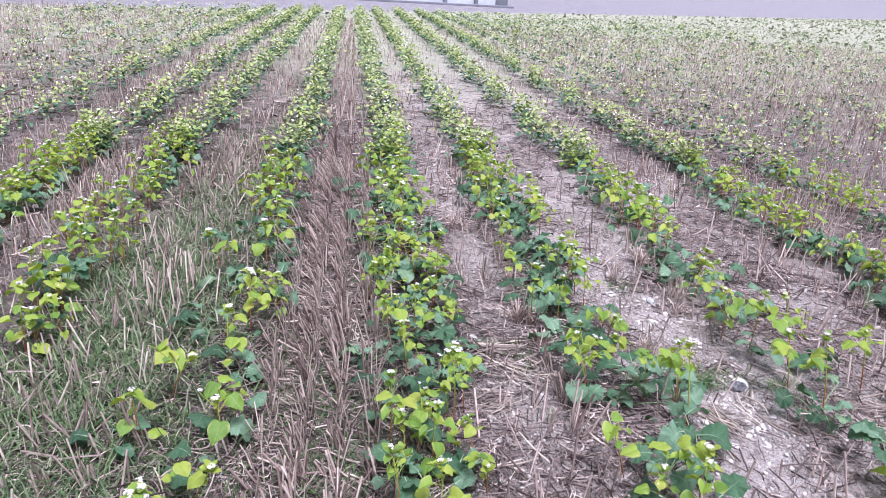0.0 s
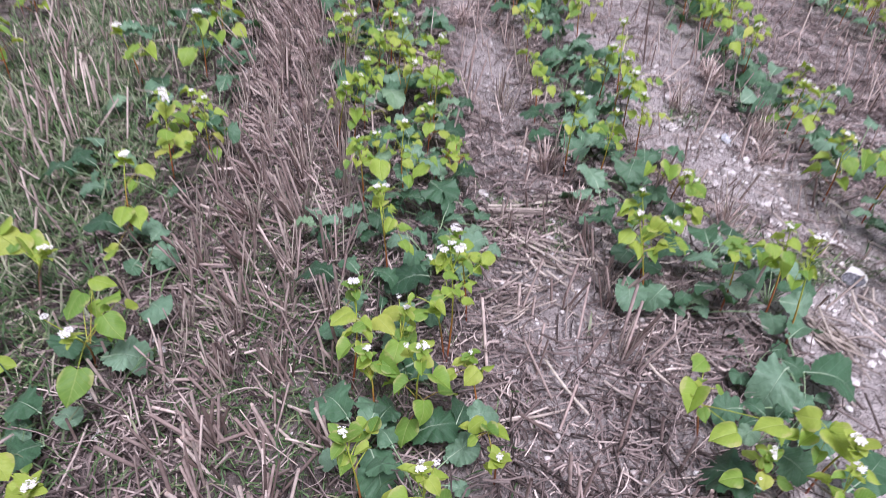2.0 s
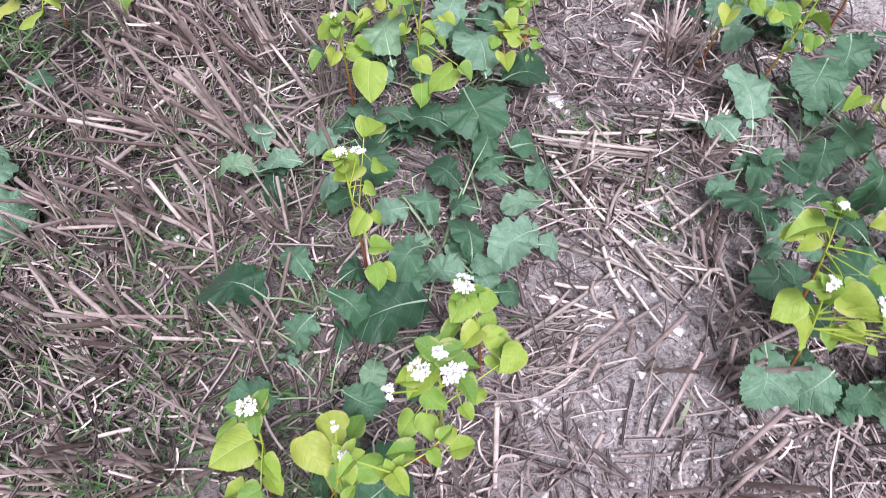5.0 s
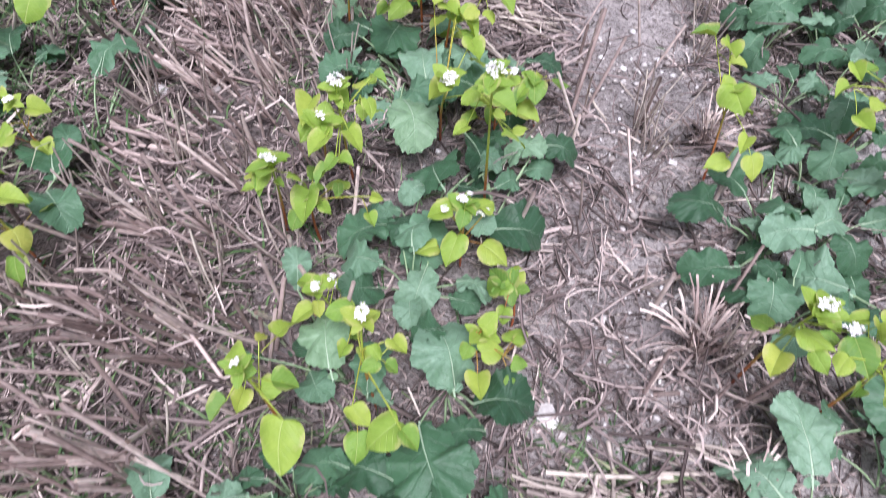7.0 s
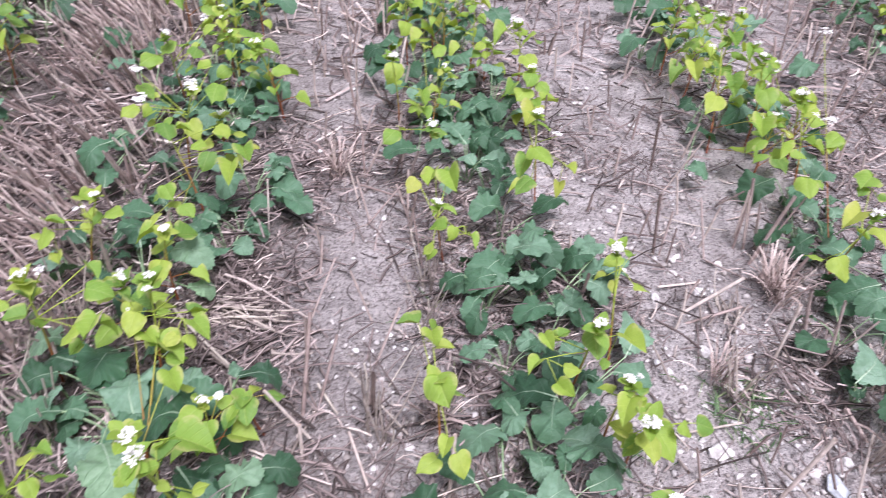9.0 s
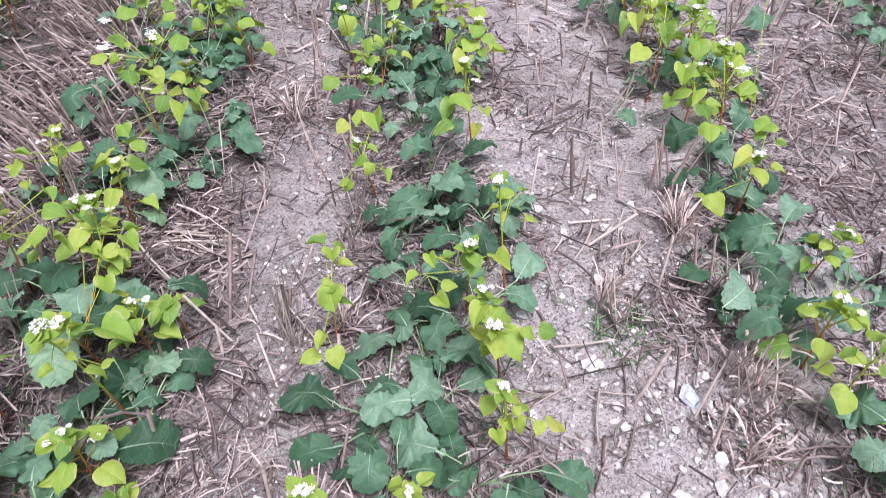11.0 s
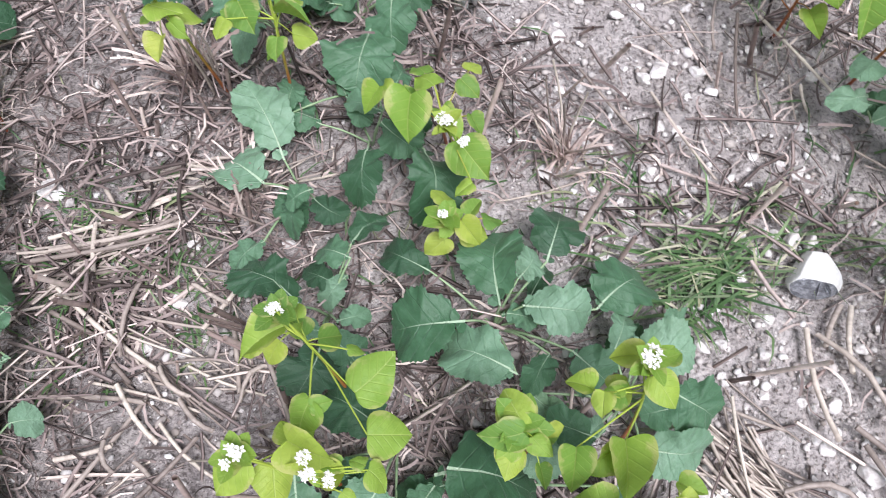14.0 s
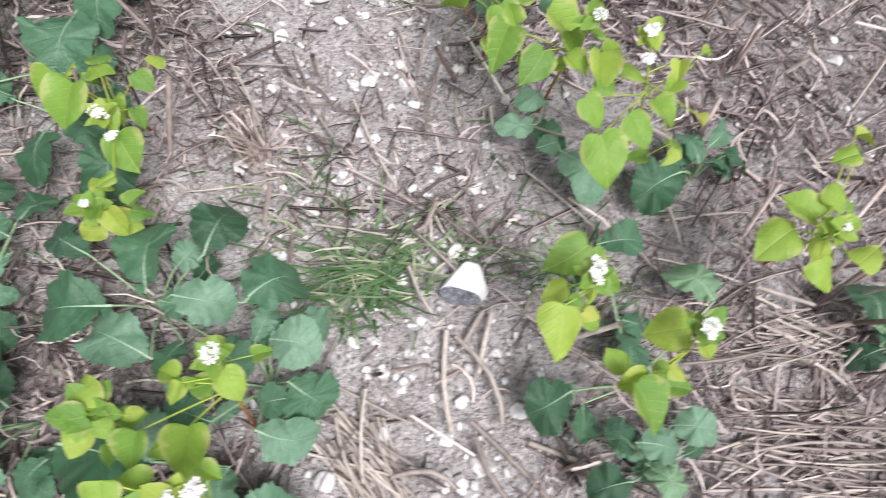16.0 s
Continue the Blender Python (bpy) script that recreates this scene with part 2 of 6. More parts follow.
# grey-green paler than real hedge leaves: distance haze is put into the colour
HAZED_HEDGE = plain_material("hazed_hedge_leaf", [(0.0, (0.20, 0.22, 0.20)), (1.0, (0.32, 0.34, 0.31))], 0.6, 3, 0.3, "island", 0)
PETAL = plain_material("white_petal", [(0.3, (0.78, 0.74, 0.72)), (0.6, (0.86, 0.85, 0.82))], 0.6, 90, 0.2, bump=0)
GRASS = plain_material("grass_blade", [(0.0, (0.036, 0.080, 0.028)), (0.5, (0.078, 0.152, 0.052)), (0.85, (0.145, 0.228, 0.095)), (1.0, (0.34, 0.33, 0.21))], 0.5, 40, 0.3, "island", 0)
DRYGRASS = plain_material("dry_grass_blade", [(0.0, (0.10, 0.14, 0.07)), (0.45, (0.18, 0.23, 0.13)), (0.8, (0.32, 0.33, 0.23)), (1.0, (0.54, 0.49, 0.38))], 0.55, 40, 0.3, "island", 0)
PEBBLE = plain_material("chalk_pebble", [(0.0, (0.30, 0.26, 0.235)), (0.45, (0.48, 0.435, 0.41)), (0.8, (0.68, 0.645, 0.625)), (1.0, (0.86, 0.845, 0.83))], 0.85, 60, 0.2, "island", 0.3)
STONE = plain_material("chalk_stone", [(0.3, (0.50, 0.455, 0.425)), (0.45, (0.65, 0.61, 0.585)), (0.65, (0.79, 0.77, 0.755))], 0.9, 5, 0.15, bump=0.5)
# row buckwheat, lighter than the single leaves: haze over the far rows painted in
FARLEAF_B = plain_material("hazed_buckwheat_foliage", [(0.0, (0.21, 0.31, 0.10)), (0.4, (0.32, 0.42, 0.14)), (0.8, (0.43, 0.50, 0.18)), (1.0, (0.56, 0.56, 0.28))], 0.55, 12, 0.3, "island", 0)
FARLEAF_M = plain_material("mustard_foliage", [(0.0, (0.06, 0.15, 0.08)), (0.5, (0.10, 0.21, 0.125)), (1.0, (0.14, 0.26, 0.15))], 0.5, 12, 0.3, "island", 0)


# ---- mesh helpers ----
def mesh_of(name, verts, faces, mat, uvs=None, smooth=True):
    me = bpy.data.meshes.new(name)
    me.from_pydata([tuple(v) for v in verts], [], [tuple(f) for f in faces])
    if uvs is not None:
        layer = me.uv_layers.new(name="UVMap")
        idx = np.empty(len(me.loops), dtype=np.int32)
        me.loops.foreach_get("vertex_index", idx)
        layer.data.foreach_set("uv", np.asarray(uvs, dtype=np.float32)[idx].ravel())
    if smooth:
        me.polygons.foreach_set("use_smooth", [True] * len(me.polygons))
    me.materials.append(mat)
    me.update()
    return me


def quick_mesh(name, verts, quads, mat, smooth=False):
    """A large mesh from arrays: verts (n, 3), faces (m, k)."""
    me = bpy.data.meshes.new(name)
    k = quads.shape[1]
    me.vertices.add(len(verts))
    me.vertices.foreach_set("co", np.asarray(verts, dtype=np.float32).ravel())
    me.loops.add(quads.size)
    me.loops.foreach_set("vertex_index", quads.astype(np.int32).ravel())
    me.polygons.add(len(quads))
    me.polygons.foreach_set("loop_start", np.arange(0, quads.size, k, dtype=np.int32))
    if smooth:
        me.polygons.foreach_set("use_smooth", np.ones(len(quads), dtype=bool))
    me.materials.append(mat)
    me.update(calc_edges=True)
    return me


def part(name, me, parent, m=None, label=""):
    ob = new(name, me)
    ob.parent = parent
    if m is not None:
        ob.matrix_basis = m
    if label:
        ob["label"] = label
    return ob


def thing(name, x, y, label, category, group="", z=0.0, rz=0.0):
    e = new(name)
    e.empty_display_size = 0.02
    e.matrix_basis = pose(x, y, z, 0, 0, rz)
    return tagged(e, label, category, group)


rng = np.random.default_rng(7)


def height(x, y):
    """The lie of the soil: shallow hollows and clods, at most about 2 cm, and a hillside far beyond the field that climbs to the right."""
    x, y = np.asarray(x, float), np.asarray(y, float)
    near = np.exp(-((x - 0.4) ** 2 + (y - 4.0) ** 2) / 90.0)
    a = 0.006 * np.sin(5.1 * x + 1.3 * np.sin(2.2 * y)) + 0.004 * np.sin(3.7 * y + 2.0 * np.sin(3.1 * x))
    b = 0.0025 * np.sin(23 * x + 4 * np.sin(7 * y)) * np.sin(19 * y + 3 * np.sin(11 * x))
    far = np.clip((np.hypot(x, y) - 130.0) / 250.0, 0, 1)
    return (a + b) * near - 0.004 + far * far * (3 - 2 * far) * (0.0635 * x - 0.0243 * y)


# ---- ground: one sheet to the horizon ----
def graded(lo, hi, fine, far):
    core = np.arange(lo, hi, fine)
    out, step, p = [], fine, hi
    while p < far:
        out.append(p)
        step *= 1.35
        p += step
    up = np.array(out + [far])
    dn = lo - (np.array(out) + (0 - hi)) - fine
    dn = np.concatenate([dn, [-far]])
    return np.concatenate([np.sort(dn), core, up])


gx, gy = graded(-1.6, 2.4, 0.016, 3000.0), graded(1.0, 6.0, 0.016, 3000.0)
GX, GY = np.meshgrid(gx, gy)
clod = rng.normal(0, 0.020, GX.shape)
for _ in range(4):
    clod = 0.25 * (np.roll(clod, 1, 0) + 2 * clod + np.roll(clod, -1, 0))
    clod = 0.25 * (np.roll(clod, 1, 1) + 2 * clod + np.roll(clod, -1, 1))
clod = (0.75 * np.abs(clod) + rng.normal(0, 0.0016, GX.shape)) * ((GX > -1.6) & (GX < 2.4) & (GY > 1.0) & (GY < 6.0))
GZ = height(GX, GY) + clod
nxg, nyg = len(gx), len(gy)
ii = (np.arange(nyg - 1)[:, None] * nxg + np.arange(nxg - 1)[None, :]).ravel()
ground = new("ground", quick_mesh("ground", np.stack([GX, GY, GZ], -1).reshape(-1, 3), np.stack([ii, ii + 1, ii + nxg + 1, ii + nxg], -1), SOIL, True))
tagged(ground, "pale chalky field soil strewn with straw and pebbles", "soil", kind="structure")


# ---- stubble and litter ----
FLINT_AT = (1.312, 2.402)


def tubes(p, q, r, sides=3, mid=None):
    """Thin straws from p to q (n, 3), radius r (n,), bent through mid."""
    n = len(p)
    rings = [p, q] if mid is None else [p, mid, q]
    ax = q - p
    ax /= np.linalg.norm(ax, axis=1, keepdims=True) + 1e-9
    ref = np.where(np.abs(ax[:, 2:3]) > 0.9, np.array([[1.0, 0, 0]]), np.array([[0, 0, 1.0]]))
    s = np.cross(ax, ref)
    s /= np.linalg.norm(s, axis=1, keepdims=True) + 1e-9
    u = np.cross(s, ax)
    vs = []
    for k, c in enumerate(rings):
        for a in range(sides):
            an = 2 * math.pi * a / sides
            vs.append(c + (s * math.cos(an) + u * math.sin(an)) * r[:, None])
    V = np.stack(vs, 1)
    per = len(rings) * sides
    fs = []
    for k in range(len(rings) - 1):
        for a in range(sides):
            b = (a + 1) % sides
            fs.append([k * sides + a, k * sides + b, (k + 1) * sides + b, (k + 1) * sides + a])
    F = np.asarray(fs)[None] + (np.arange(n) * per)[:, None, None]
    return V.reshape(-1, 3), F.reshape(-1, 4)


def ribbons(p, q, r, mid):
    """Split straws and shreds: narrow strips that curve from p over mid to q."""
    n = len(p)
    ax = q - p
    s = np.cross(ax, np.array([[0, 0, 1.0]]))
    s /= np.linalg.norm(s, axis=1, keepdims=True) + 1e-9
    s = s + np.array([[0, 0, 1.0]]) * rng.normal(0, 0.5, n)[:, None]
    w = s * r[:, None]
    b = mid - 0.5 * (p + q)
    V = []
    for t in (0.0, 0.22, 0.5, 0.78, 1.0):
        c = p + ax * t + b * (4 * t * (1 - t))
        V += [c - w, c + w]
    F = np.array([[2 * k, 2 * k + 1, 2 * k + 3, 2 * k + 2] for k in range(4)])[None] + (np.arange(n) * 10)[:, None, None]
    return np.stack(V, 1).reshape(-1, 3), F.reshape(-1, 4)


def patchy(x, y, s=1.0, seed=0.0):
    """A smooth uneven field between 0 and 1."""
    return 0.5 + 0.25 * np.sin(4.1 * s * x + 2.3 * np.sin(1.7 * s * y + seed) + seed) + 0.25 * np.sin(3.3 * s * y + 1.9 * np.sin(2.9 * s * x) + 2 * seed)


def stubble(name, n, x0, x1, y0, y1, weight, h=(0.08, 0.19), r=(0.0014, 0.0024), lean=0.16, sides=3, label=""):
    """Standing cut straws in drilled rows 12.5 cm apart; weight thins them out."""
    xs, ys = rng.uniform(x0, x1, n), rng.uniform(y0, y1, n)
    row = np.round((xs - 0.03) / 0.125) * 0.125 + 0.03
    xs = row + rng.normal(0, 0.016, n)
    ys = ys + 0.03 * np.sin(ys * 31 + row * 50)
    keep = (rng.uniform(0, 1, n) < weight(xs, ys)) & (np.hypot(xs - FLINT_AT[0], ys - FLINT_AT[1]) > 0.10)
    xs, ys = xs[keep], ys[keep]
    n = len(xs)
    hh = rng.uniform(*h, n) * (0.75 + 0.5 * patchy(xs, ys, 1.5, 1.0))
    lx, ly = rng.normal(0, lean, n) + 0.10 * np.sin(9 * ys), rng.normal(-0.05, lean, n) + 0.10 * np.sin(7 * xs + 3 * ys)
    # the thick strip of stubble between two of the rows was pushed over to one side
    pushed = np.exp(-((xs + 0.50) / 0.24) ** 2) * (0.25 + 0.75 * np.clip((ys - 2.2) / 1.0, 0, 1)) * np.clip(1.0 - (ys - 6.0) / 2.0, 0, 1)
    lx, ly = lx - pushed * rng.uniform(0.1, 0.95, n), ly - 0.3 * pushed
    flop = rng.uniform(0, 1, n) < 0.12
    lx, ly = np.where(flop, lx * 5, lx), np.where(flop, ly * 5, ly)
    p = np.stack([xs, ys, height(xs, ys) - 0.004], -1)
    d = np.stack([lx, ly, np.ones(n)], -1)
    d /= np.linalg.norm(d, axis=1, keepdims=True)
    V, F = tubes(p, p + d * hh[:, None], rng.uniform(*r, n), sides)
    return tagged(new(name, quick_mesh(name, V, F, STUB, True)), label, "stubble", kind="stuff")


def litter(name, n, x0, x1, y0, y1, weight, length=(0.03, 0.14), r=(0.0010, 0.0022), bend=0.05, label="", mat=None, flat=0.05, ribbon=False):
    xs, ys = rng.uniform(x0, x1, n), rng.uniform(y0, y1, n)
    keep = (rng.uniform(0, 1, n) < weight(xs, ys)) & (np.hypot(xs - FLINT_AT[0], ys - FLINT_AT[1]) > 0.055)
    xs, ys = xs[keep], ys[keep]
    n = len(xs)
    L = rng.uniform(0, 1, n) ** 1.6 * (length[1] - length[0]) + length[0]
    an = rng.uniform(0, 2 * math.pi, n)
    d = np.stack([np.cos(an), np.sin(an), rng.normal(0, flat, n)], -1)
    rr = rng.uniform(*r, n)
    c = np.stack([xs, ys, height(xs, ys) + rr + rng.exponential(0.017, n) * np.minimum(L / 0.05, 1.0)], -1)
    side = np.stack([-d[:, 1], d[:, 0], np.zeros(n)], -1)
    mid = c + side * (rng.normal(0, bend, n) * L)[:, None] + np.array([0, 0, 1.0]) * (np.abs(rng.normal(0, 0.03, n)) * L)[:, None]
    if ribbon:
        V, F = ribbons(c - d * L[:, None] / 2, c + d * L[:, None] / 2, rr, mid)
    else:
        V, F = tubes(c - d * L[:, None] / 2, c + d * L[:, None] / 2, rr, 3, mid)
    return tagged(new(name, quick_mesh(name, V, F, mat or LITTER, True)), label, "straw", kind="stuff")


ROWS = [-5.95, -5.05, -4.2, -3.35, -2.42, -1.72, -0.79, 0.0, 0.73, 1.66, 2.66, 3.58]


def row_gap(x):
    """The way to the nearest crop row."""
    return np.min(np.abs(np.asarray(x)[..., None] - np.array(ROWS)), axis=-1)


def gap_weight(x, y):
    """How much stubble stands: thick between some crop rows, thin or rolled flat elsewhere."""
    inter = np.where((x > 3.8) | (x < -6.2), 0.6, np.clip(row_gap(x) * 4.2 - 0.45, 0.03, 1.0))
    left = np.exp(-((x + 0.40) / 0.17) ** 2)
    calm = np.where((x > 0.9) & (x < 1.45), 0.07, np.where((x > 0.05) & (x < 2.4), 0.18, np.where((x > 2.5) | (x < -1.9), 0.9, 0.5)))
    w = inter * calm * (0.3 + 0.9 * patchy(x, y, 0.9, 2.0)) + left * 0.8
    w = w + 0.3 * np.exp(-((x - 0.52) / 0.05) ** 2) * (patchy(x, y, 1.2, 4.0) > 0.45) + 0.12 * np.exp(-((x - 1.38) / 0.06) ** 2) * (patchy(x, y, 1.4, 5.0) > 0.5)
    return np.clip(w, 0, 1)


stubble("wheat_stubble", 30000, -2.6, 3.0, 0.6, 6.5, gap_weight, (0.07, 0.20), (0.0021, 0.0046), 0.20, 5, label="cut wheat stubble standing in drilled rows on the soil")
stubble("distant_wheat_stubble", 130000, -11.0, 18.0, 6.5, 26.0, lambda x, y: gap_weight(x + 0.007 * (y - 6), y) * np.clip(1.5 - y / 22.0, 0.3, 1), r=(0.003, 0.006), label="pale wheat stubble across the distant field")
stubble("rear_wheat_stubble", 16000, -4.0, 5.0, -5.0, 0.6, gap_weight, label="cut wheat stubble standing in rows on the chalky field")
stubble("outer_wheat_stubble", 22000, 3.0, 9.0, 0.6, 6.5, lambda x, y: gap_weight(x, y) * 0.9, label="pale wheat stubble beside the crop rows")
stubble("side_wheat_stubble", 20000, -7.0, -2.6, 0.6, 6.5, lambda x, y: gap_weight(x, y) * 0.9, label="pale wheat stubble mixed with green weeds")


def straw_cover(x, y):
    """Straw lies thick between the left rows, thin on the bare strips."""
    bare = 0.95 * np.exp(-((x - 1.17) / 0.26) ** 2) + 0.8 * np.exp(-((x - 0.40) / 0.12) ** 2) * np.clip((y - 2.1) * 2, 0.2, 1) + 0.35 * np.exp(-((x - 2.15) / 0.25) ** 2) + 0.45 * np.exp(-((x - 1.58) / 0.22) ** 2)
    return np.clip(0.30 + 0.95 * patchy(x, y, 2.2, 3.0) - bare * (0.4 + 0.8 * patchy(x, y, 1.6, 6.0)), 0.10, 1)


def within(x, y, x0, x1, y0, y1, soft=0.45):
    """1 well inside a stretch of the field, falling off unevenly to 0 at its edges."""
    d = np.minimum(np.minimum(x - x0, x1 - x), np.minimum(y - y0, y1 - y))
    t = np.clip(d / soft - 0.7 * patchy(x, y, 1.9, 7.0), 0, 1)
    return t * t * (3 - 2 * t)


def thick(x, y):
    return np.clip(0.35 + 0.8 * patchy(x, y, 1.4, 2.0), 0, 1)


litter("straw_litter", 30000, -1.9, 2.9, 0.8, 5.2, lambda x, y: straw_cover(x, y) * within(x, y, -1.9, 2.9, 0.8, 5.2), (0.035, 0.17), (0.0012, 0.0036), 0.04, label="broken straw lying criss-cross on the soil")
litter("straw_chaff", 112000, -1.6, 2.6, 1.2, 4.9, lambda x, y: straw_cover(x, y) ** 1.2 * within(x, y, -1.6, 2.6, 1.2, 4.9), (0.014, 0.080), (0.0007, 0.0019), 0.20, label="fine straw chaff and dry rootlets on the soil", ribbon=True)
litter("mid_straw_litter", 34000, -2.1, 4.4, 4.1, 9.6, lambda x, y: thick(x, y) * within(x, y, -2.1, 4.4, 4.1, 9.6, 0.8), (0.04, 0.17), (0.0016, 0.0040), 0.12, label="broken straw lying thick between the crop rows", ribbon=True)
litter("near_side_litter", 13000, 1.9, 4.9, 0.4, 5.4, lambda x, y: thick(x, y) * within(x, y, 1.9, 4.9, 0.4, 5.4, 0.8), (0.04, 0.16), (0.0015, 0.0036), 0.12, label="broken straw lying thick between the crop rows", ribbon=True)
litter("outer_straw_litter", 42000, -6.0, 8.0, -3.0, 12.0, lambda x, y: (0.35 + 0.65 * patchy(x, y, 0.8, 5.0)) * (1 - within(x, y, -1.6, 3.9, 1.0, 8.8)), (0.05, 0.2), (0.002, 0.0045), label="broken straw lying between the crop rows", ribbon=True)


# ---- leaves ----
def spline(ctrl, n):
    """Points along a smooth line through the control points."""
    c = np.asarray(ctrl, float)
    d = np.concatenate([[0], np.cumsum(np.linalg.norm(np.diff(c, axis=0), axis=1))])
    t = np.linspace(0, d[-1], n)
    lin = np.stack([np.interp(t, d, c[:, k]) for k in range(c.shape[1])], -1)
    for _ in range(2):
        lin[1:-1] = 0.25 * lin[:-2] + 0.5 * lin[1:-1] + 0.25 * lin[2:]
    return lin


def mustard_leaf(seed):
    """A blade 1 long along +X: two small lobes at its foot, then one broad lobe with irregular sharp teeth, notches and wavy edges."""
    g = np.random.default_rng(seed)
    arch, droop, wave = g.uniform(0.05, 0.28), g.uniform(0.15, 1.25), g.uniform(0.04, 0.10)
    cup, twist, ph, bow = g.uniform(-0.25, 0.75), g.normal(0, 0.28), g.uniform(0, 6), g.normal(0, 0.14)
    cx, half, power = g.uniform(0.55, 0.63), g.uniform(0.285, 0.385), g.uniform(2.0, 2.45)
    notch = [(s * g.uniform(1.95, 2.45), g.uniform(0.06, 0.30), g.uniform(0.16, 0.26)) for s in (1, -1)]
    bites = [(g.uniform(-2.2, 2.2), g.uniform(0.06, 0.18), g.uniform(0.10, 0.18)) for _ in range(int(g.integers(0, 3)))]
    tooth, folds = g.uniform(0.018, 0.048), int(g.integers(3, 6))
    n = 60
    rings = (0.36, 0.72, 1.0)

    def lift(x, y, rho, th):
        z = arch * math.sin(min(1.0, max(0.0, x)) * math.pi * 0.9) - droop * max(0.0, x - 0.4) ** 2
        z += cup * abs(y) ** 1.25 + twist * x * y
        z += wave * rho ** 2 * math.sin(folds * th + ph) + 0.6 * wave * rho ** 3 * math.sin(9 * th + 2 * ph)
        return z + 0.016 * math.sin(17 * x + ph) * math.sin(15 * y + 2 * ph)

    V, UV, F = [(cx, bow * cx * cx, lift(cx, 0, 0, 0))], [(0.5, cx)], []
    ths = [2 * math.pi * k / n + (g.normal(0, 0.022) if k not in (0, n // 2) else 0.0) for k in range(n)]
    for rho in rings:
        for k, th in enumerate(ths):
            a = th if th <= math.pi else th - 2 * math.pi
            c, s = math.cos(th), math.sin(th)
            ax = (1.0 - cx) if c > 0 else (cx - 0.10)
            r = (abs(c / ax) ** power + abs(s / half) ** power) ** (-1 / power)
            r *= 1 + 0.030 * math.sin(5 * th + ph) + 0.028 * math.sin(9 * th + 2 * ph)
            for at, deep, wid in notch + bites:
                r *= 1 - rho * deep * math.exp(-((a - at) / wid) ** 2)
            if rho == 1.0 and k not in (0, n // 2):
                r *= 1 + (tooth if k % 2 == 0 else -0.6 * tooth) * (0.6 + 0.8 * abs(math.sin(3.7 * k + ph)))
            x, y = cx + c * r * rho, s * r * rho
            V.append((x, y + bow * x * x, lift(x, y, rho, th)))
            UV.append((0.5 + y / 0.80, min(1.0, max(0.0, x))))
    for k in range(n):
        b = (k + 1) % n
        F.append((0, 1 + k, 1 + b))
        for q in range(len(rings) - 1):
            o = 1 + q * n
            F.append((o + k, o + n + k, o + n + b, o + b))
    # the small lobes beside the stalk and the winged stalk itself
    for s in (1, -1):
        o, size, at = len(V), g.uniform(0.05, 0.12), g.uniform(0.0, 0.07)
        for px, py in ((0.0, 0.006), (-0.3, 0.5), (0.1, 1.1), (0.7, 1.0), (1.0, 0.45), (0.9, 0.006)):
            x, y = at + px * size, s * py * size
            V.append((x, y, lift(x, y, 0, 0) + 0.25 * abs(y)))
            UV.append((0.5 + y / 0.8, max(0.0, x)))
        F.append(tuple(range(o, o + 6)) if s > 0 else tuple(range(o + 5, o - 1, -1)))
    o = len(V)
    for x, w in ((-0.02, 0.011), (0.08, 0.012), (0.20, 0.010), (0.34, 0.005)):
        for s in (-1, 1):
            V.append((x, s * w + bow * x * x, lift(x, 0, 0, 0) + 0.004))
            UV.append((0.5 + s * 0.002, max(0.0, x)))
    for q in range(3):
        F.append((o + 2 * q, o + 2 * q + 2, o + 2 * q + 3, o + 2 * q + 1))
    return mesh_of("mustard_leaf", V, F, MUSTARD, UV)


def buckwheat_leaf(seed):
    """A heart-shaped leaf 1 long from its notch to its tip, along +X."""
    g = np.random.default_rng(seed)
    lobe = g.uniform(0.02, 0.13)
    half = spline([(0.0, 0.0), (-lobe * 0.8, 0.12), (-lobe, 0.29), (0.03, 0.45), (0.22, 0.52), (0.46, 0.48), (0.68, 0.355), (0.86, 0.18), (1.0, 0.0)], 15)
    half[0], half[-1] = (0, 0), (1, 0)
    wide = g.uniform(0.86, 1.12)
    fold, droop, ph = g.uniform(0.05, 1.1), g.uniform(0.1, 1.2), g.uniform(0, 6)
    curl, twist, bow = g.uniform(0.2, 1.1), g.normal(0, 0.35), g.normal(0, 0.12)
    V, UV, F = [], [], []
    nc = 5
    for side in (1, -1):
        o = len(V)
        for (bx, by) in half:
            rx = min(max(bx, 0.0), 1.0)
            for k in range(nc):
                f = k / (nc - 1)
                x, y = rx + (bx - rx) * f, by * wide * f * side
                z = fold * abs(y) - droop * max(0, x) ** 2 * 0.5 - curl * y * y + twist * x * y + 0.055 * math.sin(8 * x + ph + 2 * side) * f * f + 0.02 * math.sin(19 * x + 2 * ph) * f ** 3
                y += bow * x * x * (1 if f < 2 else 0)
                V.append((x, y, z))
                UV.append((0.5 + by * wide * f * side, max(0.0, min(1.0, x))))
        for i in range(len(half) - 1):
            for k in range(nc - 1):
                a = o + i * nc + k
                q = (a, a + 1, a + nc + 1, a + nc)
                F.append(q if side < 0 else q[::-1])
    return mesh_of("buckwheat_leaf", V, F, BUCKWHEAT, UV)


